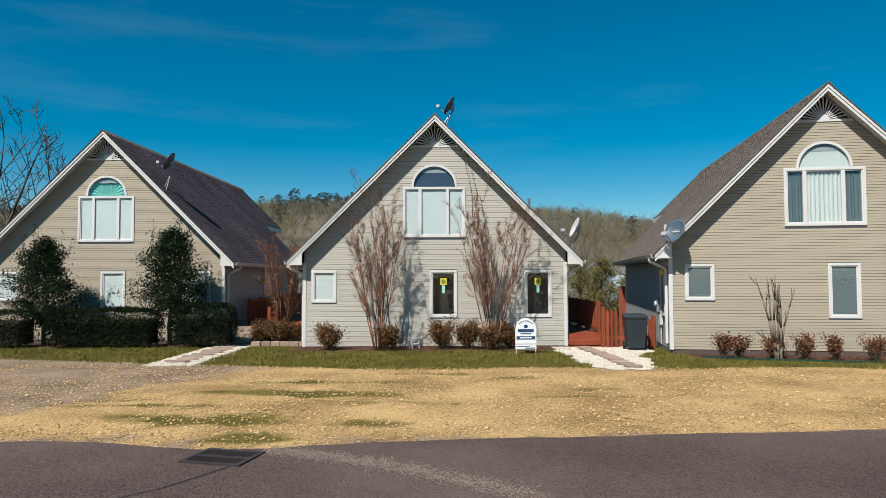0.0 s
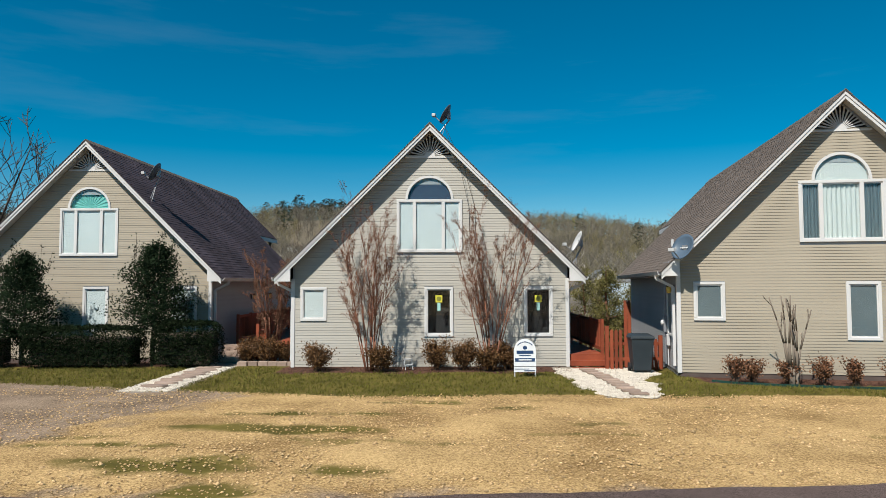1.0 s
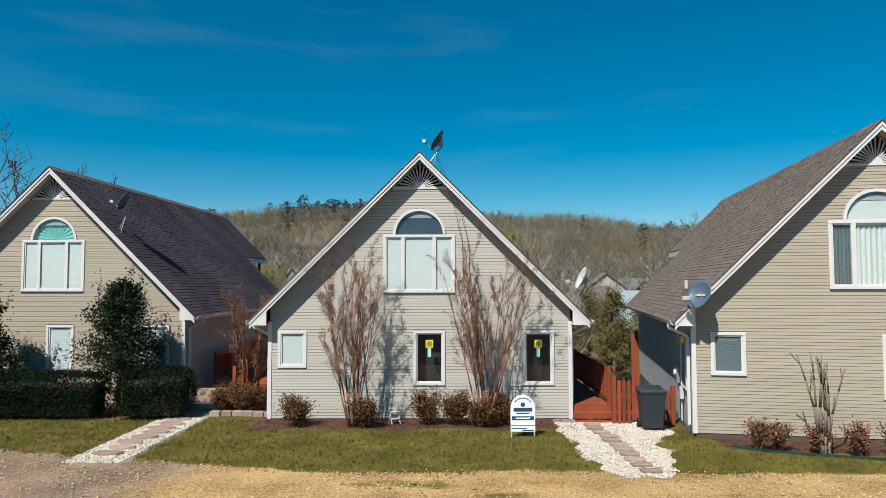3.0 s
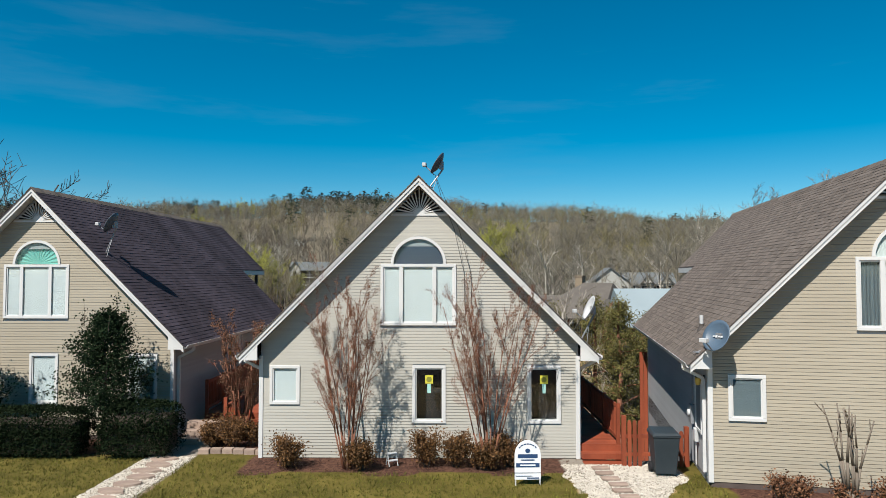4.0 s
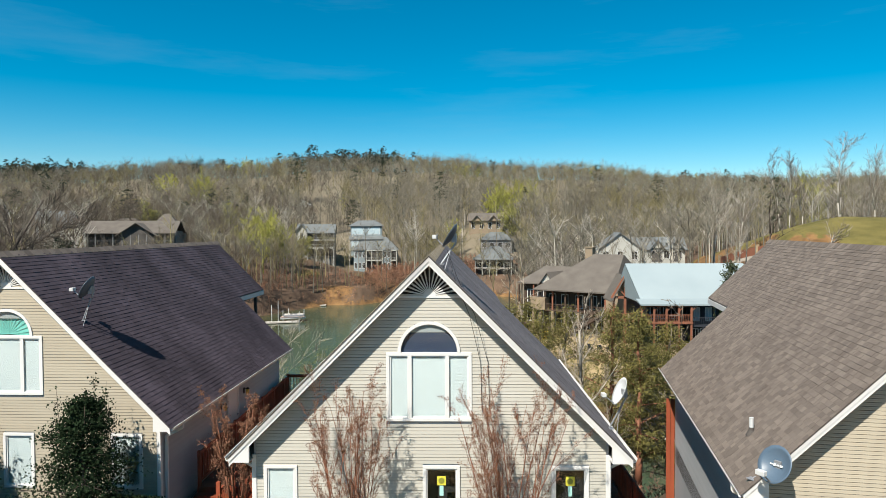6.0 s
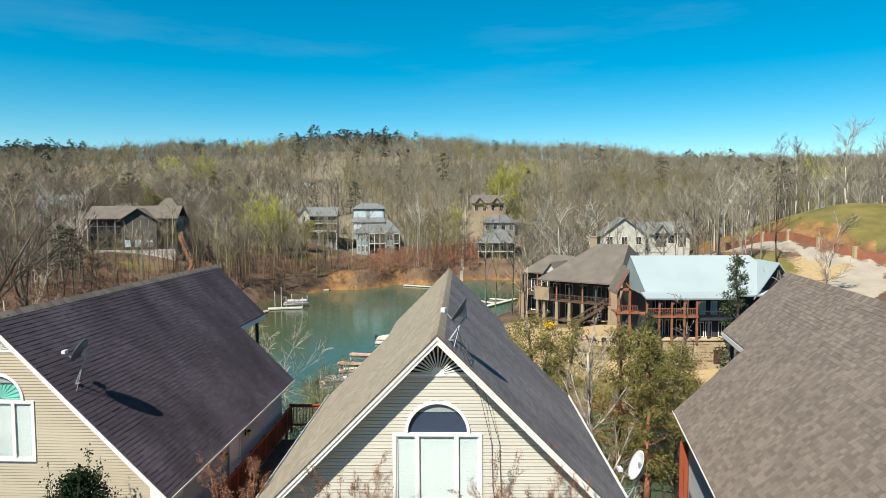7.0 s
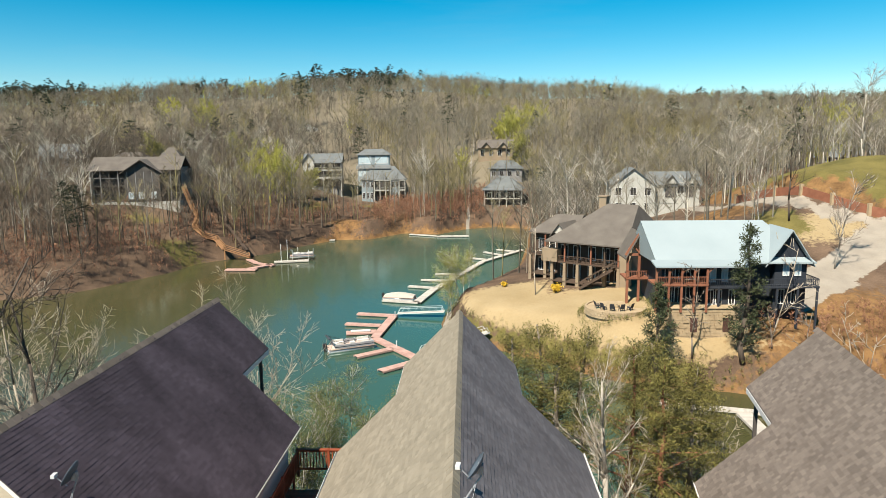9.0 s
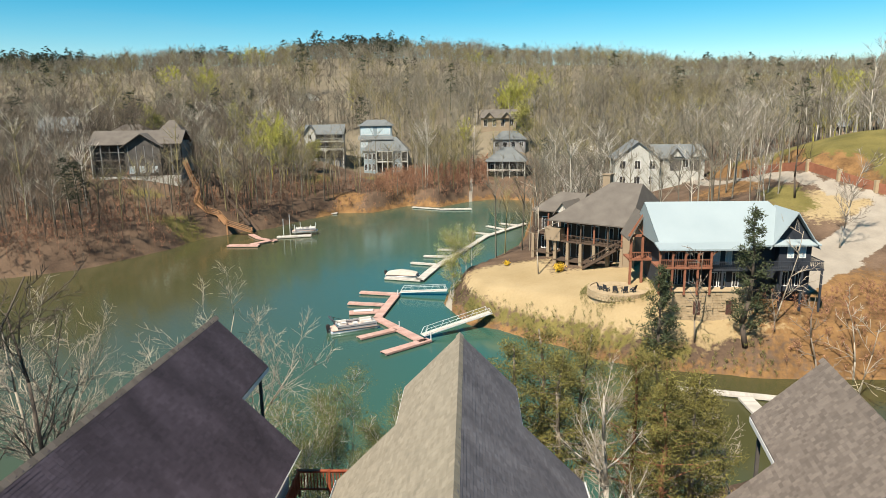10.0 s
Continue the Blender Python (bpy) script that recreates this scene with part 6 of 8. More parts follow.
dock("L-shaped floating dock with pinkish boards", [(-20.7, 133.4, -13.0, 131.8, 1.3), (-13.6, 131.4, -15.2, 117.2, 1.5), (-21.7, 126.1, -15.2, 125, 1.2), (-15.2, 117.0, -6.6, 105.4, 1.5), (-16.8, 107.1, -11.6, 111.2, 1.3), (-12.2, 100.6, -5.9, 106.4, 1.4)], PLANK, poles=((-13.2, 130.8, 1.0), (-5.6, 106.0, 1.2), (-11.0, 112.0, 1.0)))
dock("long grey floating dock running along the shore", [(-10, 142.3, -7.4, 153.7, 1.8), (-7.4, 153.7, 4.7, 190, 1.6), (4.7, 190, 17, 210, 1.6), (-17.2, 144.6, -9.6, 142.5, 1.4), (-13, 158.3, -7.0, 156.4, 1.2), (-10.6, 165.4, -4.0, 164.4, 1.2), (-7.6, 172.8, -1.2, 172.0, 1.2), (0.6, 196.3, 6, 193, 1.2), (5.5, 206.4, 10.5, 200.5, 1.2), (9.5, 211, 15, 207, 1.2)], GREY_PLANK)
dock("pale T-shaped floating dock in the cove", [(24.0, 89.0, 41.0, 84.6, 1.1), (33.0, 85.8, 33.0, 80.0, 1.7)], GREY_PLANK)
dock("reddish floating dock at the wooded shore", [(-62.8, 179.4, -54.6, 179.4, 2.3), (-57.0, 180.6, -52.4, 187.4, 1.8), (-58.4, 189.8, -51.8, 185.0, 1.2), (-62.0, 195.4, -58.0, 189.8, 1.4)], PLANK, "far docks")
dock("grey dock with white boat-lift poles", [(-53.2, 190.8, -44.2, 193.2, 2.4)], GREY_PLANK, "far docks", poles=((-51.6, 192.2, 4.6), (-50.6, 195.2, 5.4), (-48.6, 192.8, 3.0), (-44.4, 194.4, 2.6), (-48.2, 197.6, 3.0), (-44.0, 198.6, 2.6)))
dock("grey dock with white poles at the far shore", [(-56, 233, -44.6, 234, 2.2)], GREY_PLANK, "far docks", poles=((-54.5, 234.5, 5.0), (-52.0, 234.6, 4.4)))
dock("weathered dock with a small shed roof at the far shore", [(-20, 247, -9, 241.5, 1.3), (-10, 241, 1, 241.5, 2.8)], GREY_PLANK, "far docks")


def footbridge(p, q, label, w=1.2, h=1.0):
    """White truss gangway with deck, chords and diagonal webs."""
    t = thing("gangway", pose(0, 0, 0), label, "gangway", "white truss gangways")
    p, q = Vector(p), Vector(q)
    d = (q - p).normalized()
    n = Vector((-d.y, d.x, 0)).normalized() * (w / 2)
    up = Vector((0, 0, h))
    part("deck", Shape().beam(p, q, w, 0.08), GREY_PLANK, t)
    le = (q - p).length
    m = max(4, int(le / 1.25))
    for sgn in (-1, 1):
        a, b = p + n * sgn, q + n * sgn
        part("bottom_chord", Shape().beam(a, b, 0.08, 0.15), WHITE_METAL, t)
        part("top_chord", Shape().beam(a + up + d * 0.6, b + up - d * 0.6, 0.06, 0.06), WHITE_METAL, t)
        part("end_strut", Shape().beam(a, a + up + d * 0.6, 0.08, 0.08), WHITE_METAL, t)
        part("end_strut", Shape().beam(b, b + up - d * 0.6, 0.08, 0.08), WHITE_METAL, t)
        for k in range(m):
            u0, u1 = a.lerp(b, (k + 0.5) / m), a.lerp(b, min(0.96, (k + 1) / m))
            part("web", Shape().beam(u0 + (up if k % 2 else Vector((0, 0, 0))), u1 + (Vector((0, 0, 0)) if k % 2 else up), 0.045, 0.045), WHITE_METAL, t)
    return t


footbridge((-12.9, 132.6, DECKZ + 0.15), (-4.0, 131.9, WATER + 1.1), "white truss gangway from a floating dock to the shore")
footbridge((-7.0, 107.6, DECKZ + 0.15), (3.6, 113.8, WATER + 2.3), "white sloping truss gangway up to the lawn")
HULL = material("pontoon_metal", (0.45, 0.46, 0.47), (0.60, 0.61, 0.62), 1, 20, 0.35, 0.05, metal=0.6)
PANEL = material("silver_boat_panel", (0.211, 0.211, 0.223), (0.298, 0.298, 0.31), 1, 20, 0.45, 0.05)
NAVY = material("boat_panel", (0.03, 0.035, 0.045), (0.06, 0.065, 0.075), 1, 20, 0.4, 0.05)
SEAT = material("boat_vinyl", (0.459, 0.436, 0.405), (0.566, 0.543, 0.513), 1, 20, 0.6, 0.1)
COVER = material("boat_cover", (0.355, 0.321, 0.275), (0.453, 0.416, 0.364), 1, 10, 0.8, 0.4)
CARPET = material("boat_carpet", (0.42, 0.28, 0.23), (0.52, 0.37, 0.31), 1, 20, 0.9, 0.2)


def pontoon_boat(m, label, covered=False):
    t = thing("pontoon_boat", m, label, "boat", "pontoon boats")
    for y in (-0.85, 0.85):
        s = Shape().tube((-3.5, y, 0.05), (2.9, y, 0.05), 0.31, 0.31, 14).tube((2.9, y, 0.05), (3.6, y, 0.22), 0.31, 0.06, 14)
        part("pontoon", s, HULL, t, smooth=True)
    part("deck", Shape().box(-3.4, 3.3, -1.25, 1.25, 0.38, 0.47), CARPET, t, bevel=0.02)
    if covered:
        c = Shape()
        prof = [(-3.2, 0.85), (-2.0, 1.15), (-0.5, 1.35), (1.0, 1.25), (2.4, 1.05), (3.2, 0.8)]
        for (xa, za), (xb, zb) in zip(prof[:-1], prof[1:]):
            c.hexa([(xa, -1.25, 0.48), (xa, 1.25, 0.48), (xa, 1.1, za * 0.9), (xa, 0, za), (xa, -1.1, za * 0.9)], [(xb, -1.25, 0.48), (xb, 1.25, 0.48), (xb, 1.1, zb * 0.9), (xb, 0, zb), (xb, -1.1, zb * 0.9)])
        part("cover", c, COVER, t)
    else:
        for y in (-1.22, 1.22):
            part("side_panel", Shape().box(-2.6, 3.1, y - 0.025, y + 0.025, 0.5, 1.02), PANEL, t, bevel=0.01)
            part("stripe", Shape().box(-2.6, 3.0, y - 0.032, y + 0.032, 0.68, 0.80), NAVY, t)
            part("side_rail", Shape().tube((-2.6, y, 1.08), (3.1, y, 1.08), 0.025, 0.025, 8), HULL, t)
        part("front_panel", Shape().box(3.06, 3.11, -1.2, 1.2, 0.5, 1.0), PANEL, t)
        for x0, x1, y0, y1 in ((1.2, 2.9, 0.65, 1.18), (1.2, 2.9, -1.18, -0.65), (-2.4, -0.8, 0.65, 1.18), (-2.5, -1.9, -1.18, 0.6)):
            part("bench", Shape().box(x0, x1, y0, y1, 0.48, 0.86), SEAT, t, bevel=0.05)
            part("backrest", Shape().box(x0, x1, (y1 - 0.14) if y0 > 0 else y0, y1 if y0 > 0 else y0 + 0.14, 0.86, 1.18), SEAT, t, bevel=0.04)
        part("console", Shape().box(-0.3, 0.4, -1.15, -0.5, 0.48, 1.25), SEAT, t, bevel=0.06)
        part("windscreen", Shape().box(0.36, 0.4, -1.1, -0.55, 1.25, 1.5), NAVY, t)
        for y in (-1.2, 1.2):
            part("canopy_pole", Shape().tube((-1.0, y, 1.1), (-3.3, y, 1.95), 0.03, 0.03, 8), DARK, t)
            part("canopy_strut", Shape().tube((-2.5, y, 1.1), (-2.6, y, 1.70), 0.025, 0.025, 8), DARK, t)
        part("folded_canopy", Shape().tube((-3.3, -1.25, 1.95), (-3.3, 1.25, 1.95), 0.10, 0.10, 10).tube((-3.05, -1.2, 1.88), (-3.05, 1.2, 1.88), 0.06, 0.06, 8), NAVY, t, label="dark canopy folded on its frame")
    part("motor", Shape().box(-3.95, -3.45, -0.24, 0.24, 0.35, 1.1), DARK, t, bevel=0.08)
    part("motor_leg", Shape().box(-3.85, -3.62, -0.08, 0.08, -0.6, 0.35), DARK, t)
    return t


pontoon_boat(pose(-18.4, 112.2, WATER + 0.12, 0, 0, 25) @ Matrix.Scale(1.13, 4), "silver pontoon boat with a folded canopy moored at a dock")
pontoon_boat(pose(-13.9, 146.8, WATER + 0.12, 0, 0, -10), "pontoon boat under a pale cover at a dock", True)
pontoon_boat(pose(-46.6, 196.2, WATER + 0.9, 0, 0, 12), "pontoon boat raised on a lift at the far dock", False)


def swim_platform():
    t = thing("jet_ski_dock", pose(-18.0, 120.6, WATER + 0.1, 0, 0, 10), "pinkish floating jet-ski platform", "dock")
    part("platform", Shape().box(-2.6, 2.6, -0.9, 0.9, 0, 0.35), PLANK, t, bevel=0.06)
    part("cradle", Shape().box(-1.8, 1.6, -0.4, 0.4, 0.35, 0.62), SEAT, t, bevel=0.1)


swim_platform()

# ---- lake houses ----
METAL_ROOF = material("pale_metal_roof", (0.218, 0.264, 0.282), (0.263, 0.31, 0.328), 0.2, 8, 0.55, 0.05)
NAVY_WALL = material("navy_boards", (0.018, 0.022, 0.030), (0.032, 0.037, 0.047), 0.5, 10, 0.7, 0.2)
BROWN_ROOF = material("brown_roof", (0.0829, 0.071, 0.0622), (0.124, 0.11, 0.0947), 0.5, 8, 0.95, 0.3)
LOG = material("log_wall", (0.0507, 0.0333, 0.0238), (0.0824, 0.057, 0.0412), 0.6, 8, 0.85, 0.3)
CEDAR_POST = material("cedar_post", (0.15, 0.058, 0.034), (0.24, 0.10, 0.058), 1, 20, 0.8, 0.2)
STONE = material("stone_wall", (0.239, 0.179, 0.109), (0.379, 0.295, 0.19), 0.9, 4, 0.95, 0.6, depth=0.08)
WHITE_WALL = material("white_boards", (0.315, 0.315, 0.287), (0.383, 0.379, 0.348), 0.4, 10, 0.7, 0.1)
GREY_ROOF = material("grey_roof", (0.0954, 0.104, 0.109), (0.138, 0.148, 0.148), 0.4, 8, 0.9, 0.2)
BLUE_WALL = material("blue_grey_boards", (0.173, 0.217, 0.239), (0.231, 0.275, 0.289), 0.4, 10, 0.8, 0.1)
GREY_WALL = material("grey_boards", (0.14, 0.14, 0.14), (0.21, 0.206, 0.203), 0.4, 10, 0.8, 0.1)
TAN_WALL = material("tan_boards", (0.189, 0.144, 0.0952), (0.249, 0.193, 0.135), 0.4, 10, 0.8, 0.1)
PALE_PANE = material("reflecting_pane", (0.30, 0.38, 0.42), (0.42, 0.50, 0.53), 1, 10, 0.15, 0)


# Deep porch shade put into the colour of sheets and boards
DARK_PORCH = material("shade_dark_boards", (0.045, 0.042, 0.04), (0.09, 0.082, 0.075), 0.6, 8, 0.85, 0.2)


def facade_window(parent, x, y, z, w, h, side=0, pane=None):
    """A framed window on a wall: side 0 faces -y, -1 faces -x, 1 faces +x."""
    fr, pn = Shape(), Shape()
    for a, b, c, d in ((-w / 2 - 0.1, w / 2 + 0.1, h, h + 0.12), (-w / 2 - 0.1, w / 2 + 0.1, -0.12, 0), (-w / 2 - 0.1, -w / 2, 0, h), (w / 2, w / 2 + 0.1, 0, h), (-0.03, 0.03, 0, h)):
        fr.box(a, b, -0.06, 0.02, c, d)
    pn.box(-w / 2, w / 2, -0.025, 0.0, 0, h)
    m = pose(x, y, z, 0, 0, {0: 0, -1: -90, 1: 90}[side])
    f = part("window", fr.move(m), TRIM, parent)
    part("pane", pn.move(m), pane or BLACK_PANE, f)


def gable_roof(x0, x1, y0, y1, z, rise, over=0.5, axis="x", th=0.22):
    """Roof slabs with thickness; the ridge runs along the axis."""
    s = Shape()
    if axis == "x":
        mid = (y0 + y1) / 2
        k = rise / (mid - y0)
        for e in (y0 - over, y1 + over):
            zz = z - over * k
            a = [(x0 - over, e, zz), (x1 + over, e, zz), (x1 + over, mid, z + rise), (x0 - over, mid, z + rise)]
            if e > mid:
                a = a[::-1]
            s.hexa([(p, q, r - th) for p, q, r in a], a)
    else:
        mid = (x0 + x1) / 2
        k = rise / (mid - x0)
        for e in (x0 - over, x1 + over):
            zz = z - over * k
            a = [(e, y1 + over, zz), (e, y0 - over, zz), (mid, y0 - over, z + rise), (mid, y1 + over, z + rise)]
            if e > mid:
                a = a[::-1]
            s.hexa([(p, q, r - th) for p, q, r in a], a)
    return s


def gable_fill(parent, x0, x1, y, z, rise, mat, axis="y"):
    if axis == "y":
        part("gable", Shape().hexa([(x0, y, z), (x1, y, z), ((x0 + x1) / 2, y, z + rise)], [(x0, y + 0.15, z), (x1, y + 0.15, z), ((x0 + x1) / 2, y + 0.15, z + rise)]), mat, parent)
    else:
        part("gable", Shape().hexa([(y, x0, z), (y, x1, z), (y, (x0 + x1) / 2, z + rise)], [(y + 0.15, x0, z), (y + 0.15, x1, z), (y + 0.15, (x0 + x1) / 2, z + rise)]), mat, parent)


def porch(parent, x0, x1, y0, y1, floors, mat, posts=5, rail=True):
    """Decks at several floor heights on posts along the front; floors from low to high, the last is the roof beam."""
    for z in floors[:-1]:
        part("porch_floor", Shape().box(x0, x1, y0, y1, z - 0.22, z), mat, parent)
        if rail:
            part("porch_rail", Shape().box(x0, x1, y0, y0 + 0.08, z + 0.92, z + 1.02), mat, parent)
            s = Shape()
            x = x0 + 0.1
            while x < x1:
                s.box(x - 0.025, x + 0.025, y0 + 0.02, y0 + 0.06, z + 0.05, z + 0.92)
                x += 0.22
            part("rail_infill", s, mat, parent, kind="stuff")
    for k in range(posts):
        x = x0 + 0.12 + (x1 - x0 - 0.24) * k / (posts - 1)
        part("porch_post", Shape().box(x - 0.14, x + 0.14, y0 + 0.02, y0 + 0.30, floors[0] - 2.6, floors[-1]), mat, parent)


def roof_slabs(base, ridge, th=0.22):
    """Four slopes with thickness between a level rectangle and a ridge line that runs along x."""
    (a, c, z), (b, d, _) = base
    (r0, r1), y, top = ridge
    s = Shape()
    for q in ([(a, c, z), (b, c, z), (r1, y, top), (r0, y, top)], [(b, d, z), (a, d, z), (r0, y, top), (r1, y, top)], [(b, c, z), (b, d, z), (r1, y, top)], [(a, d, z), (a, c, z), (r0, y, top)]):
        s.hexa([(i, j, k - th) for i, j, k in q], q)
    return s


def rail(parent, p, q, mat, h=1.0, gap=0.24):
    """A handrail with balusters from p to q."""
    p, q = Vector(p), Vector(q)
    part("handrail", Shape().beam(p + Vector((0, 0, h)), q + Vector((0, 0, h)), 0.10, 0.10), mat, parent)
    s = Shape()
    n = max(2, int((q - p).length / gap))
    for k in range(n + 1):
        c = p.lerp(q, k / n)
        s.beam(c, c + Vector((0, 0, h)), 0.05, 0.05)
    part("rail_infill", s, mat, parent, kind="stuff")


TERRACE_DOOR = material("dark_red_door", (0.045, 0.022, 0.017), (0.075, 0.038, 0.03), 1, 20, 0.7, 0.1)


def navy_house():
    t = thing("lake_house", pose(0, 0, 0), "navy two-storey lake house with a pale metal roof and cedar porch", "house", "houses on the point")
    z0, z1 = -8.7, -2.5
    part("wall", Shape().box(27.6, 46.9, 102.6, 113.4, z0 - 2.5, z1 + 0.3), NAVY_WALL, t)
    part("bay", Shape().box(33.2, 38.2, 100.9, 102.6, z0 - 0.5, z1 + 0.2), NAVY_WALL, t)
    part("bay", Shape().box(42.6, 46.9, 101.2, 102.6, z0 - 0.5, z1 + 0.2), NAVY_WALL, t)
    part("roof", roof_slabs(((26.2, 100.3, z1), (47.7, 115.2, z1)), ((25.8, 43.4), 108.0, 2.45)), METAL_ROOF, t)
    part("gable", Shape().hexa([(27.5, 101.4, z1), (27.5, 114.0, z1), (27.5, 108.0, 2.0)], [(27.7, 101.4, z1), (27.7, 114.0, z1), (27.7, 108.0, 2.0)]), NAVY_WALL, t)
    part("dormer_roof", gable_roof(41.4, 47.2, 100.7, 107.2, z1 + 0.15, 4.3, 0.4, "y"), METAL_ROOF, t)
    gable_fill(t, 41.5, 47.1, 101.2, z1 + 0.1, 4.0, NAVY_WALL)
    part("porch_roof", Shape().hexa([(25.6, 98.4, z1 - 0.35), (38.4, 98.9, z1 - 0.45), (38.4, 101.0, z1 + 0.1), (25.6, 101.0, z1 + 0.1)], [(25.6, 98.4, z1 - 0.15), (38.4, 98.9, z1 - 0.25), (38.4, 101.0, z1 + 0.35), (25.6, 101.0, z1 + 0.35)]), METAL_ROOF, t)
    for x, z in ((34.1, -5.2), (35.7, -5.2), (44.1, -4.4), (45.7, -4.4)):
        facade_window(t, x, 100.88 if x < 41 else 101.18, z, 0.7, 1.7, 0, PALE_PANE)
    for x in (33.9, 35.0, 36.8, 43.6, 45.4):
        facade_window(t, x, 100.88 if x < 41 else 101.18, z0 + 0.35, 0.7, 1.9, 0)
    for x in (28.6, 30.0, 31.6):
        facade_window(t, x, 102.58, -5.1, 0.95, 2.0, 0)
        facade_window(t, x, 102.58, z0 + 0.2, 0.95, 2.1, 0)
    # cedar porch: deck on posts, rail, corner braces
    part("porch_floor", Shape().box(25.7, 32.9, 98.8, 102.6, -5.45, -5.2), CEDAR_POST, t)
    for x in (25.9, 27.6, 29.3, 31.0, 32.7):
        part("porch_post", Shape().box(x - 0.13, x + 0.13, 98.85, 99.11, z0 - 0.4, z1 - 0.3), CEDAR_POST, t)
        part("brace", Shape().beam((x, 98.98, z1 - 1.2), (x + 0.8, 98.98, z1 - 0.45), 0.14, 0.14), CEDAR_POST, t)
    part("porch_beam", Shape().box(25.7, 32.9, 98.85, 99.15, z1 - 0.62, z1 - 0.32), CEDAR_POST, t)
    rail(t, (25.8, 98.95, -5.2), (32.8, 98.95, -5.2), CEDAR_POST)
    # navy balcony that wraps the right end
    part("balcony_floor", Shape().box(32.9, 48.0, 99.6, 101.2, -5.95, -5.7), NAVY_WALL, t)
    rail(t, (32.9, 99.7, -5.7), (47.9, 99.7, -5.7), NAVY_WALL)
    rail(t, (47.9, 99.7, -5.7), (47.9, 103.5, -5.7), NAVY_WALL)
    for x in (34.6, 38.6, 42.4, 45.2, 47.8):
        part("balcony_post", Shape().box(x - 0.12, x + 0.12, 99.65, 99.89, z0 - 3.0, -5.9), NAVY_WALL, t)
    w = thing("terrace_wall", pose(0, 0, 0), "tan stone terrace wall below the navy house", "wall")
    part("body", Shape().box(28.2, 38.6, 99.2, 102.4, -14.0, z0 + 0.05), STONE, w)
    rnd = random.Random(8)
    for r in range(11):
        x, z = 28.2, -12.9 + r * 0.375
        while x < 38.5:
            le = rnd.uniform(0.35, 1.0)
            x1 = min(x + le - 0.03, 38.6)
            if not any(a < x1 and x < b and 2 < r < 9 for a, b in ((30.7, 31.7), (35.1, 36.1))):
                part("stone", Shape().box(x, x1, 99.12 - rnd.random() * 0.07, 99.2, z, z + 0.35), STONE, w)
            x += le
    part("coping", Shape().box(28.0, 38.8, 98.95, 102.4, z0 + 0.05, z0 + 0.2), STONE, w)
    for x in (31.2, 35.6):
        part("door", Shape().box(x - 0.45, x + 0.45, 99.06, 99.22, -11.9, -9.9), TERRACE_DOOR, w)
        part("door_head", Shape().box(x - 0.6, x + 0.6, 99.02, 99.22, -9.9, -9.65), STONE, w)


navy_house()


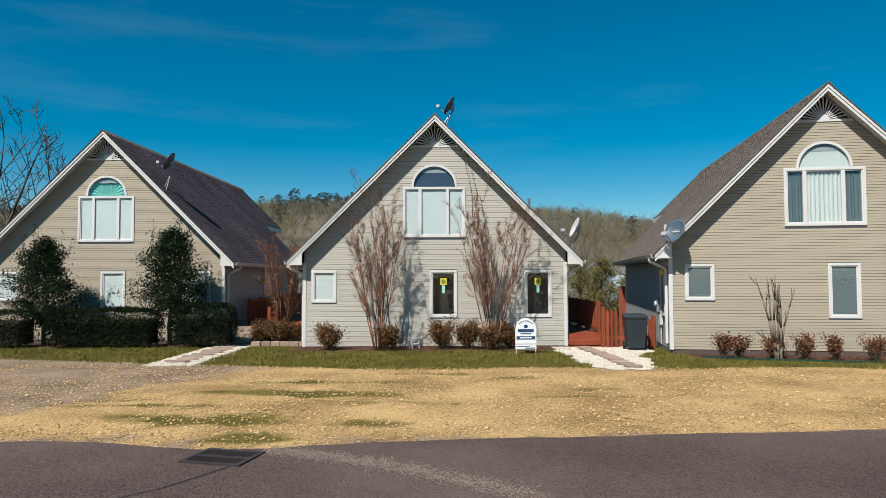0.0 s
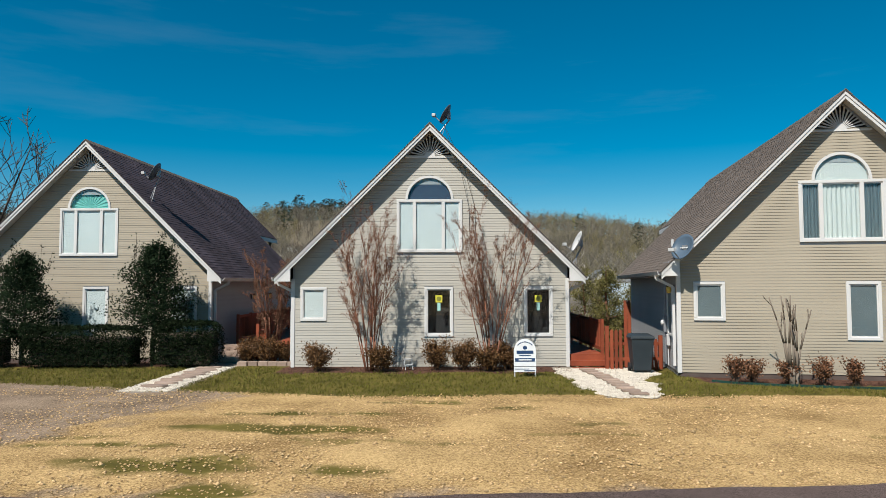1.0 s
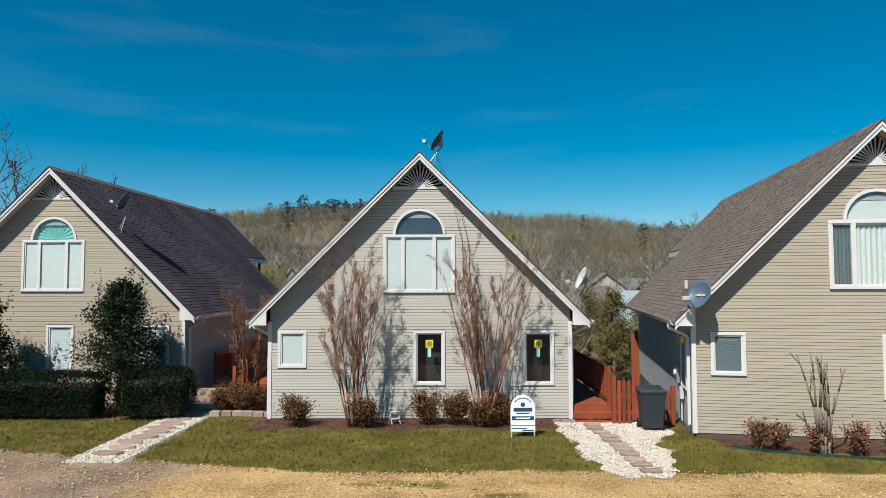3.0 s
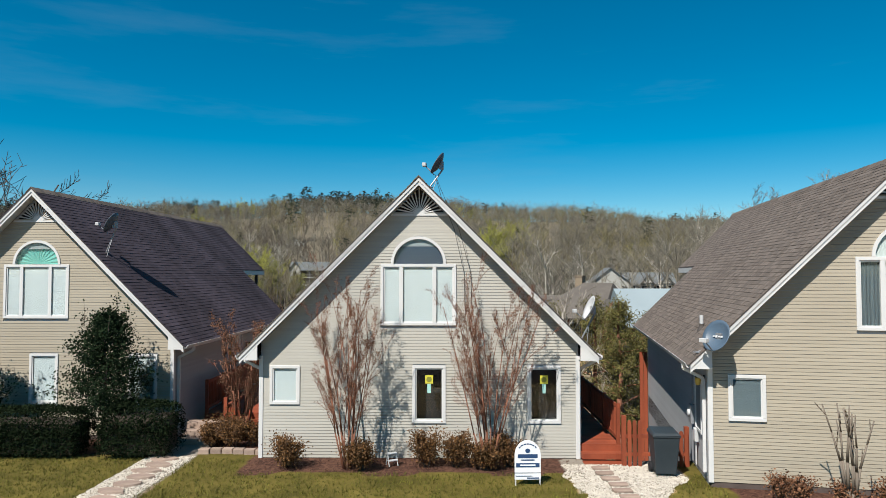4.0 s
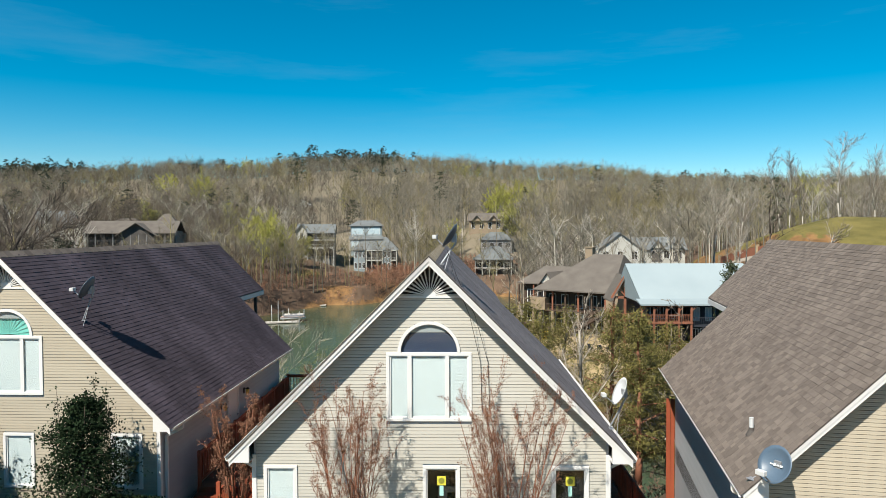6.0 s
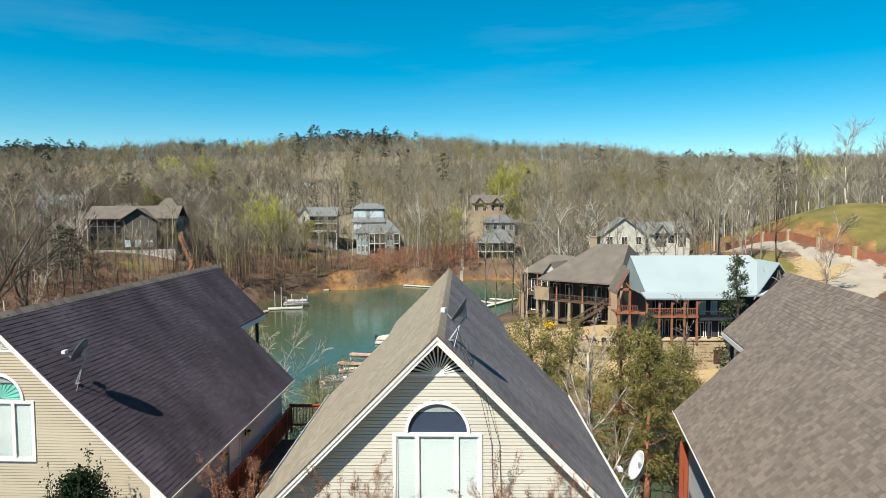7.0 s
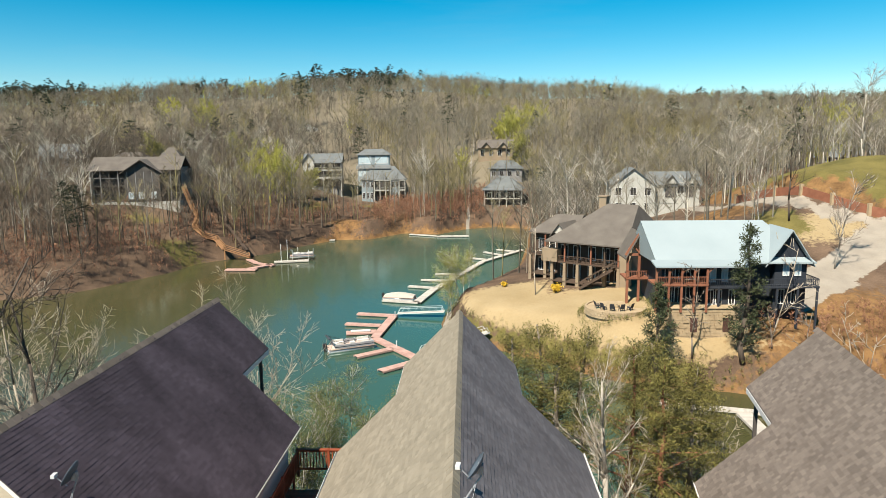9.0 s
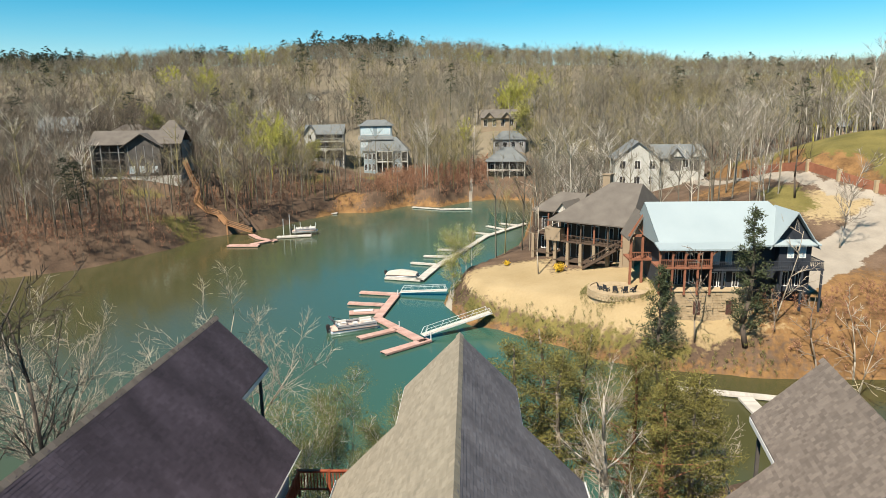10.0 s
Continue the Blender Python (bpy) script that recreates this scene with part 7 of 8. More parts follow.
def brown_house():
    """Local x runs along the porch front, local y into the house."""
    m = pose(25.5, 118.0, 0, 0, 0, -35)
    t = thing("lake_house", m, "brown timber lake house with stacked porches and a chimney", "house", "houses on the point")
    z0, z1 = -10.2, -2.9
    part("wall", Shape().box(-13.0, 0.0, 2.8, 17.5, z0 - 2.5, z1 + 0.2), LOG, t)
    part("roof", roof_slabs(((-13.8, -0.6, z1), (1.0, 18.6, z1)), ((-6.4, -0.8), 9.1, 3.1)), BROWN_ROOF, t)
    part("wing", Shape().box(-19.6, -13.0, 6.6, 15.0, z0 - 2.5, -2.3), LOG, t)
    part("wing_roof", roof_slabs(((-20.4, 5.4, -2.4), (-11.4, 16.0, -2.4)), ((-17.0, -11.6), 10.4, 0.6)), BROWN_ROOF, t)
    d = part("dormer", gable_roof(-14.0, -11.0, 2.4, 8.4, z1 + 0.9, 1.9, 0.3, "y"), BROWN_ROOF, t)
    gable_fill(t, -13.9, -11.1, 2.5, z1 + 0.9, 1.7, GREY_PLANK)
    for k in range(5):
        x = -13.4 + k * 0.45
        part("dormer_slat", Shape().box(x, x + 0.12, 2.40, 2.48, z1 + 0.9, z1 + 1.2 + 0.9 * (1 - abs(k - 2) / 2)), WHITE_WALL, d)
    c = part("chimney", Shape().box(-8.3, -6.9, 9.4, 10.8, 0.0, 4.2), TAN_WALL, t)
    part("chimney_cap", Shape().box(-8.45, -6.75, 9.25, 10.95, 4.2, 4.4), TAN_WALL, c)
    # stacked porches
    for x0, x1, y0, y1, floors in ((-13.0, -0.4, 0.2, 2.8, (z0 + 0.3, -6.5)), (-19.6, -13.0, 4.2, 6.6, (z0 + 0.3, -6.3))):
        for z in floors:
            part("porch_floor", Shape().box(x0, x1, y0, y1, z - 0.25, z), LOG, t)
        rail(t, (x0, y0 + 0.1, floors[1]), (x1, y0 + 0.1, floors[1]), LOG)
        n = int((x1 - x0) / 2.4)
        for k in range(n + 1):
            x = x0 + 0.2 + (x1 - x0 - 0.4) * k / n
            part("porch_post", Shape().box(x - 0.13, x + 0.13, y0 + 0.05, y0 + 0.31, floors[1] - 0.2, z1 + 0.2), CEDAR_POST if k % 2 else LOG, t)
            part("stone_pier", Shape().hexa([(x - 0.34, y0, z0 - 2), (x + 0.34, y0, z0 - 2), (x + 0.34, y0 + 0.6, z0 - 2), (x - 0.34, y0 + 0.6, z0 - 2)], [(x - 0.24, y0, floors[1] - 0.25), (x + 0.24, y0, floors[1] - 0.25), (x + 0.24, y0 + 0.5, floors[1] - 0.25), (x - 0.24, y0 + 0.5, floors[1] - 0.25)]), TAN_WALL, t)
    for x in (-11.6, -9.2, -6.4, -3.8, -1.6):
        facade_window(t, x, 2.78, -6.2, 1.2, 2.2)
        facade_window(t, x, 2.78, z0 + 0.6, 1.2, 2.2)
    for x in (-18.2, -16.0):
        facade_window(t, x, 6.58, -6.0, 1.1, 2.2)
        facade_window(t, x, 6.58, z0 + 0.6, 1.1, 2.2)
    part("bay", Shape().box(-14.6, -11.6, -0.2, 1.6, -6.6, -4.4), TAN_WALL, t)
    part("stone_wall", Shape().box(-0.6, 1.6, 0.3, 4.2, z0 - 2.5, z1 - 0.1), TAN_WALL, t)
    s = thing("outside_stair", m, "weathered wooden stair down from a porch", "stair")
    for k in range(16):
        x = -0.9 - k * 0.36
        part("tread", Shape().box(x - 0.36, x, -1.5, -0.1, -6.6 - k * 0.245, -6.52 - k * 0.245), LOG, s)
    for y in (-1.5, -0.1):
        part("stringer", Shape().beam((-0.8, y, -6.7), (-6.7, y, -10.6), 0.08, 0.34), LOG, s)
        part("handrail", Shape().beam((-0.8, y, -5.5), (-6.7, y, -9.4), 0.09, 0.12), LOG, s)
        for k in range(6):
            x, z = -0.9 - k * 1.15, -6.7 - k * 0.765
            part("baluster", Shape().box(x - 0.05, x + 0.05, y - 0.04, y + 0.04, z, z + 1.15), LOG, s)
    # cedar gable porch between the two houses
    g = thing("timber_porch", pose(0, 0, 0), "orange cedar timber-frame porch with open trusses", "porch")
    part("porch_roof", gable_roof(24.4, 28.0, 109.2, 114.5, -2.7, 3.3, 0.35, "y"), BROWN_ROOF, g)
    for x in (24.5, 26.2, 27.9):
        part("post", Shape().box(x - 0.17, x + 0.17, 109.3, 109.64, -12.0, -2.7), CEDAR_POST, g)
    for z in (-3.0, -6.6):
        part("beam", Shape().box(24.2, 28.2, 109.3, 109.6, z, z + 0.35), CEDAR_POST, g)
    for a, b in ((24.1, 26.2), (28.3, 26.2)):
        part("truss", Shape().beam((a, 109.3, -2.9), (b, 109.3, 0.5), 0.22, 0.34), CEDAR_POST, g)
        part("brace", Shape().beam(((a + b) / 2, 109.4, -1.3), (b, 109.4, -2.6), 0.16, 0.18), CEDAR_POST, g)
    part("king_post", Shape().box(26.08, 26.32, 109.3, 109.55, -2.7, 0.3), CEDAR_POST, g)
    part("porch_floor", Shape().box(24.2, 28.2, 109.2, 113.0, -6.6, -6.35), CEDAR_POST, g)
    rail(g, (24.3, 109.3, -6.35), (28.1, 109.3, -6.35), CEDAR_POST)


brown_house()


PATIO = float(max(land(np.array([20.0, 22.0, 24.0]), np.array([107.0, 108.0, 107.5])))) - 0.1


def patio():
    t = thing("patio", pose(22.3, 107.2, PATIO), "round stone patio with a low wall on the tan lawn", "patio")
    part("paving", Shape().lathe([(0.0, 0.18), (4.1, 0.16), (4.2, 0.0), (4.2, -1.6)], 40), STONE, t)
    for row in range(3):
        for k in range(40):
            a = math.pi * (0.72 + 1.5 * (k + 0.5 * (row % 2)) / 40)
            r = 4.32 - 0.03 * row
            part("wall_stone", Shape().box(-0.235, 0.235, -0.17, 0.17, -0.75 + 0.36 * row, -0.42 + 0.36 * row).move(pose(r * math.cos(a), r * math.sin(a), 0, 0, 0, math.degrees(a) + 90)), STONE, t)
    pit = thing("fire_pit", pose(22.2, 107.2, PATIO + 0.17), "round stone fire pit on the patio", "fire pit")
    part("ring", Shape().lathe([(0.5, 0), (0.75, 0), (0.75, 0.4), (0.5, 0.4), (0.5, 0)], 18), STONE, pit)
    for k, (x, y) in enumerate(((19.6, 106.6), (20.3, 105.6), (21.4, 104.9), (22.7, 104.8), (24.0, 105.2))):
        ch = thing("patio_chair", pose(x, y, PATIO + 0.16, 0, 0, math.degrees(math.atan2(107.2 - y, 22.2 - x)) + 90), "dark slatted patio chair facing a fire pit", "chair", "chairs round the fire pit")
        part("seat", Shape().box(-0.33, 0.33, -0.3, 0.32, 0.36, 0.42), NAVY_WALL, ch)
        part("backrest", Shape().hexa([(-0.33, 0.28, 0.4), (0.33, 0.28, 0.4), (0.33, 0.34, 0.4), (-0.33, 0.34, 0.4)], [(-0.3, 0.52, 1.1), (0.3, 0.52, 1.1), (0.3, 0.58, 1.1), (-0.3, 0.58, 1.1)]), NAVY_WALL, ch)
        for lx in (-0.3, 0.3):
            for ly in (-0.26, 0.28):
                part("leg", Shape().box(lx - 0.035, lx + 0.035, ly - 0.035, ly + 0.035, -0.2, 0.36), NAVY_WALL, ch)
            part("armrest", Shape().box(lx - 0.07, lx + 0.07, -0.32, 0.4, 0.56, 0.60), NAVY_WALL, ch)


patio()


def lake_house(m, label, w, d, z0, h, rise, wall, roofmat, cols, rows, axis="x", porch_mat=None, group="houses across the lake", pane=None, chimney=False, wing=None):
    """A plain far house: walls, gable roof, rows of windows, perhaps a porch across the front."""
    t = thing("lake_house", m, label, "house", group)
    part("wall", Shape().box(-w / 2, w / 2, 0, d, z0 - 4, z0 + h), wall, t)
    part("roof", gable_roof(-w / 2, w / 2, 0, d, z0 + h, rise, 0.6, axis), roofmat, t)
    if axis == "y":
        gable_fill(t, -w / 2, w / 2, 0.0, z0 + h, rise, wall)
    else:
        gable_fill(t, 0, d, -w / 2, z0 + h, rise, wall, "x")
        gable_fill(t, 0, d, w / 2 - 0.15, z0 + h, rise, wall, "x")
    step = h / rows
    for r in range(rows):
        for c in range(cols):
            facade_window(t, -w / 2 + w * (c + 0.5) / cols, -0.02, z0 + r * step + step * 0.3, min(1.5, w / cols * 0.55), step * 0.5, 0, pane)
    if porch_mat:
        porch(t, -w / 2, w / 2, -2.6, 0, tuple(z0 + r * step + 0.1 for r in range(rows)) + (z0 + h,), porch_mat, 5)
        part("porch_roof", Shape().hexa([(-w / 2 - 0.4, -3, z0 + h - 0.15), (w / 2 + 0.4, -3, z0 + h - 0.15), (w / 2 + 0.4, 0, z0 + h + 0.7), (-w / 2 - 0.4, 0, z0 + h + 0.7)], [(-w / 2 - 0.4, -3, z0 + h), (w / 2 + 0.4, -3, z0 + h), (w / 2 + 0.4, 0, z0 + h + 0.9), (-w / 2 - 0.4, 0, z0 + h + 0.9)]), roofmat, t)
    if wing:
        part("wing", Shape().box(-w * 0.12, w * 0.26, -3.4, 0, z0 - 4, z0 + h), wing, t)
        part("wing_roof", gable_roof(-w * 0.14, w * 0.28, -3.8, d / 2, z0 + h, rise * 0.9, 0.4, "y"), roofmat, t)
        gable_fill(t, -w * 0.12, w * 0.26, -3.42, z0 + h, rise * 0.8, wing)
        part("end_wall", Shape().box(-w / 2 - 0.12, -w / 2 + 2.6, -2.7, 0.0, z0 - 4, z0 + h - 0.3), WHITE_WALL, t)
    if chimney:
        part("chimney", Shape().box(w * 0.2, w * 0.2 + 1.2, d / 2, d / 2 + 1.2, z0 + h, z0 + h + rise + 1.5), STONE, t)
    return t


lake_house(pose(47.3, 200, 0, 0, 0, -6), "white gabled house with a grey roof on a rise", 12, 14, -6.6, 8.6, 4.6, WHITE_WALL, GREY_ROOF, 3, 2, "y", group="white house on the rise")
annex = lake_house(pose(60.0, 204, 0, 0, 0, -6), "white garage wing with twin gables and a grey roof", 14, 10, -2.2, 4.2, 3.2, WHITE_WALL, GREY_ROOF, 4, 1, "x", group="white house on the rise")
for gx in (-1.0, 4.4):
    part("cross_roof", gable_roof(gx - 2.0, gx + 2.0, -1.2, 5.0, 2.0, 2.6, 0.35, "y"), GREY_ROOF, annex)
    gable_fill(annex, gx - 2.0, gx + 2.0, -0.9, 2.0, 2.4, WHITE_WALL)
    part("garage_door", Shape().box(gx - 1.5, gx + 1.5, -0.10, -0.03, -2.0, 0.9), DARK_PORCH, annex)
yard_wall = thing("retaining_wall", pose(55.4, 198.6, 0, 0, 0, -6), "white retaining wall below a house", "wall")
part("body", Shape().box(-4.0, 4.0, 0, 0.5, -9.0, -3.2), WHITE_WALL, yard_wall)
part("coping", Shape().box(-4.1, 4.1, -0.1, 0.6, -3.2, -3.0), WHITE_WALL, yard_wall)


def blue_house():
    """Three tiers that step up the slope: bays and a dark porch below, a wide-windowed top storey."""
    t = thing("lake_house", pose(-35.7, 300, 0, 0, 0, 4), "blue-grey three-storey lake house with white windows", "house", "houses across the lake")
    part("wall", Shape().box(-9.5, 9.5, 1.6, 13, -15, -1.0), BLUE_WALL, t)
    part("roof", roof_slabs(((-10.2, 0.9, -1.3), (10.2, 14, -1.3)), ((-4.5, 4.5), 8.0, 4.4)), GREY_ROOF, t)
    for x0, x1 in ((-9.5, -4.2), (3.4, 6.6)):
        part("bay", Shape().box(x0, x1, 0.0, 1.6, -15, -1.2), BLUE_WALL, t)
        part("bay_roof", roof_slabs(((x0 - 0.4, -0.5, -1.2), (x1 + 0.4, 5.0, -1.2)), (((x0 + x1) / 2 - 0.2, (x0 + x1) / 2 + 0.2), 2.6, 2.2)), GREY_ROOF, t)
        n = 3 if x0 < 0 else 2
        for k in range(n):
            x = x0 + (x1 - x0) * (k + 0.5) / n
            facade_window(t, x, -0.02, -4.6, 0.9, 2.4)
            facade_window(t, x, -0.02, -9.4, 0.9, 2.6)
    # porch in the middle and at the right
    for x0, x1 in ((-4.1, 3.3), (6.7, 9.5)):
        # thin dark sheet painted as the shade inside the porch
        part("porch_shade_sheet", Shape().box(x0, x1, 1.50, 1.58, -10.6, -1.5), DARK_PORCH, t)
        part("porch_floor", Shape().box(x0, x1, -0.8, 1.6, -6.1, -5.7), WHITE_WALL, t)
        rail(t, (x0, -0.7, -5.7), (x1, -0.7, -5.7), WHITE_WALL, 1.0, 0.5)
        for k in range(4 if x0 < 0 else 2):
            x = x0 + 0.2 + (x1 - x0 - 0.4) * k / (3 if x0 < 0 else 1)
            part("porch_post", Shape().box(x - 0.16, x + 0.16, -0.8, -0.5, -11.4, -1.4), WHITE_WALL, t)
        part("porch_beam", Shape().box(x0, x1, -0.8, -0.5, -1.7, -1.3), WHITE_WALL, t)
    part("base_wall", Shape().box(-9.6, 9.6, -1.0, 0.0, -15, -10.9), GREY_WALL, t)
    part("upper_wall", Shape().box(-11.5, 2.4, 8.5, 18, -4, 9.4), BLUE_WALL, t)
    part("upper_roof", roof_slabs(((-12.2, 7.8, 9.4), (3.1, 18.8, 9.4)), ((-8.5, -0.5), 13.0, 11.9)), GREY_ROOF, t)
    part("middle_roof", Shape().hexa([(-12.2, 5.6, 3.2), (3.0, 5.6, 3.2), (3.0, 8.5, 4.6), (-12.2, 8.5, 4.6)], [(-12.2, 5.6, 3.5), (3.0, 5.6, 3.5), (3.0, 8.5, 4.9), (-12.2, 8.5, 4.9)]), GREY_ROOF, t)
    part("middle_wall", Shape().box(-11.4, -3.0, 6.2, 8.5, -4, 3.3), BLUE_WALL, t)
    for x in (-8.3, -1.1):
        facade_window(t, x, 8.48, 5.6, 5.2, 3.0, 0, PALE_PANE)
    for x in (-10.2, -8.4, -5.4):
        facade_window(t, x, 6.18, 0.2, 1.2, 2.2, 0, PALE_PANE)


blue_house()


def grey_porch_house():
    t = thing("lake_house", pose(-62.0, 300, 0, 0, 0, 6), "grey lake house with dark stacked porches and a white gable", "house", "houses across the lake")
    part("wall", Shape().box(-8.0, 8.0, 0.0, 11, -10, 6.6), GREY_WALL, t)
    part("roof", gable_roof(-8.0, 8.0, 0.0, 11.0, 6.6, 3.6, 0.6, "x"), GREY_ROOF, t)
    part("gable_wall", Shape().box(-8.4, -3.6, -1.8, 0.0, -9, 7.2), WHITE_WALL, t)
    part("gable_roof", gable_roof(-8.4, -3.6, -2.2, 5.0, 7.2, 3.0, 0.4, "y"), GREY_ROOF, t)
    gable_fill(t, -8.4, -3.6, -1.82, 7.2, 2.8, WHITE_WALL)
    facade_window(t, -6.0, -1.84, 4.2, 1.3, 2.0)
    facade_window(t, -6.0, -1.84, -0.2, 1.3, 2.0)
    # dark sheet over the wall stands in for the stacked porches' shade
    part("porch_shade_sheet", Shape().box(-3.5, 8.0, -0.08, -0.02, -4.0, 6.4), DARK_PORCH, t)
    for z in (0.2, 3.4):
        part("porch_floor", Shape().box(-3.6, 8.3, -3.0, 0.0, z - 0.45, z), WHITE_WALL, t)
        rail(t, (-3.5, -2.9, z), (8.2, -2.9, z), WHITE_WALL, 1.0, 0.5)
    part("porch_roof", Shape().hexa([(-3.8, -3.4, 6.1), (8.6, -3.4, 6.1), (8.6, 0.4, 7.2), (-3.8, 0.4, 7.2)], [(-3.8, -3.4, 6.35), (8.6, -3.4, 6.35), (8.6, 0.4, 7.5), (-3.8, 0.4, 7.5)]), GREY_ROOF, t)
    for k in range(4):
        x = -3.3 + k * 3.78
        part("porch_post", Shape().box(x - 0.2, x + 0.2, -3.0, -2.6, -9, 0.0), WHITE_WALL, t)
        part("porch_post", Shape().box(x - 0.13, x + 0.13, -2.95, -2.69, 0.2, 6.2), GREY_WALL, t)
    for k in range(3):
        # low arches between the lower posts
        x0, x1 = -3.1 + k * 3.78, 0.28 + k * 3.78
        arc = [(x0 + (x1 - x0) * (0.5 - 0.5 * math.cos(math.pi * i / 8)), -1.6 + 1.1 * math.sin(math.pi * i / 8)) for i in range(9)]
        s = Shape()
        for (xa, za), (xb, zb) in zip(arc[:-1], arc[1:]):
            s.hexa([(xa, -2.95, za), (xb, -2.95, zb), (xb, -2.95, -0.25), (xa, -2.95, -0.25)], [(xa, -2.75, za), (xb, -2.75, zb), (xb, -2.75, -0.25), (xa, -2.75, -0.25)])
        part("arch", s, WHITE_WALL, t)


grey_porch_house()


def screened_house():
    t = thing("lake_house", pose(-102.5, 216, 0, 0, 0, 12), "wide grey lake house with a brown roof and dark screened porch", "house", "houses across the lake")
    part("wall", Shape().box(-13, 13, 0, 13, -9, 7.4), GREY_WALL, t)
    part("roof", gable_roof(-13, 13, -2.6, 13, 7.2, 3.6, 0.7, "x"), BROWN_ROOF, t)
    gable_fill(t, -2.6, 13, -13.0, 7.2, 3.5, WHITE_WALL, "x")
    part("end_wall", Shape().box(-13.15, -12.85, -2.6, 13, -9, 7.2), WHITE_WALL, t)
    for y in (0.5, 5.0):
        facade_window(t, -13.16, y, 2.6, 1.3, 2.2, -1)
        facade_window(t, -13.16, y, -2.0, 1.3, 2.2, -1)
    # the screened porch's inner shade, added as a dark sheet on the wall
    part("porch_shade_sheet", Shape().box(-12.8, 13, -0.10, -0.02, -2.6, 7.0), DARK_PORCH, t)
    for z in (-2.6, 2.1):
        part("porch_floor", Shape().box(-12.8, 13, -2.7, 0, z - 0.3, z), DARK_PORCH, t)
        rail(t, (-12.7, -2.6, z), (13, -2.6, z), DARK_PORCH, 1.0, 0.5)
    for k in range(11):
        x = -12.6 + k * 2.55
        part("porch_post", Shape().box(x - 0.14, x + 0.14, -2.7, -2.42, -2.7, 7.0), GREY_WALL if k % 2 else DARK_PORCH, t)
    for z in (-0.4, 4.4):
        part("screen_rail", Shape().box(-12.6, 13, -2.66, -2.58, z, z + 0.12), GREY_WALL, t)
    part("gable_roof", gable_roof(-3.2, 8.0, -5.0, 5.0, 6.4, 3.7, 0.5, "y"), BROWN_ROOF, t)
    gable_fill(t, -3.0, 7.8, -4.4, 6.4, 3.4, DARK_PORCH)
    part("bay", Shape().box(-2.8, 7.6, -4.4, -2.7, -2.6, 6.5), DARK_PORCH, t)
    for x in (-1.8, 0.6, 3.0, 5.4):
        part("screen_post", Shape().box(x - 0.1, x + 0.1, -4.5, -4.38, -2.6, 6.4), GREY_WALL, t)
    for x in (-1.0, 2.0, 5.6):
        facade_window(t, x, -4.42, -1.8, 1.5, 1.9, 0, PALE_PANE)
    part("base_wall", Shape().box(-10.5, 13, -4.7, 0, -7.5, -2.9), WHITE_WALL, t)
    for x in (-12.4, -11.2):
        part("stilt", Shape().box(x - 0.2, x + 0.2, -2.6, -2.2, -7.5, -2.9), WHITE_WALL, t)


screened_house()


def hipped_house(m, label, w, d, z0, h, rise, wall, roofmat, cols, inset):
    t = thing("lake_house", m, label, "house", "houses across the lake")
    part("wall", Shape().box(-w / 2, w / 2, 0, d, z0 - 5, z0 + h + 0.1), wall, t)
    part("roof", roof_slabs(((-w / 2 - 0.7, -0.7, z0 + h), (w / 2 + 0.7, d + 0.7, z0 + h)), ((-w / 2 + inset, w / 2 - inset), d / 2, z0 + h + rise)), roofmat, t)
    for c in range(cols):
        facade_window(t, -w / 2 + w * (c + 0.5) / cols, -0.02, z0 + h * 0.3, min(1.6, w / cols * 0.55), h * 0.45)
    return t


hipped_house(pose(-102, 238, 0, 0, 0, 12), "pale house with a brown pyramid roof among bare trees", 11, 11, 1.0, 6.6, 6.0, WHITE_WALL, BROWN_ROOF, 3, 4.6)
hipped_house(pose(-120, 246, 0, 0, 0, 12), "low house with a wide brown roof among bare trees", 14, 10, 6.0, 3.0, 3.2, TAN_WALL, BROWN_ROOF, 4, 4.5)
lake_house(pose(-148.5, 250, 0, 0, 0, 18), "small grey house with a white gable end on a wooded slope", 12, 11, 5.0, 5.6, 4.6, GREY_WALL, GREY_ROOF, 3, 1, "x")
pavilion = hipped_house(pose(15.2, 282, 0, 0, 0, -8), "dark open boathouse pavilion with a brown hipped roof", 15, 10, -10.8, 6.4, 5.0, DARK_PORCH, GREY_ROOF, 4, 5.5)
for k in range(6):
    part("post", Shape().box(-7.4 + k * 2.94, -7.14 + k * 2.94, -2.2, -1.94, -15, -4.5), WHITE_WALL, pavilion)
part("porch_floor", Shape().box(-7.6, 7.6, -2.3, 0, -8.4, -8.1), GREY_PLANK, pavilion)
part("porch_roof", Shape().hexa([(-8.2, -2.9, -4.9), (8.2, -2.9, -4.9), (8.2, -0.4, -4.2), (-8.2, -0.4, -4.2)], [(-8.2, -2.9, -4.7), (8.2, -2.9, -4.7), (8.2, -0.4, -4.0), (-8.2, -0.4, -4.0)]), GREY_ROOF, pavilion)
hipped_house(pose(17.5, 303, 0, 0, 0, -6), "grey house with a dark roof behind the pavilion", 14, 9, -1.6, 4.6, 3.4, GREY_WALL, GREY_ROOF, 4, 4.0)
tan = lake_house(pose(14.0, 328, 0, 0, 0, -5), "tan lake house with paired gables on the hillside", 16, 11, 6.2, 6.0, 3.4, TAN_WALL, BROWN_ROOF, 4, 1, "x")
for gx in (-4.2, 3.8):
    part("cross_roof", gable_roof(gx - 2.6, gx + 2.6, -1.6, 5.5, 11.6, 2.8, 0.4, "y"), BROWN_ROOF, tan)
    gable_fill(tan, gx - 2.5, gx + 2.5, -1.2, 11.6, 2.5, TAN_WALL)
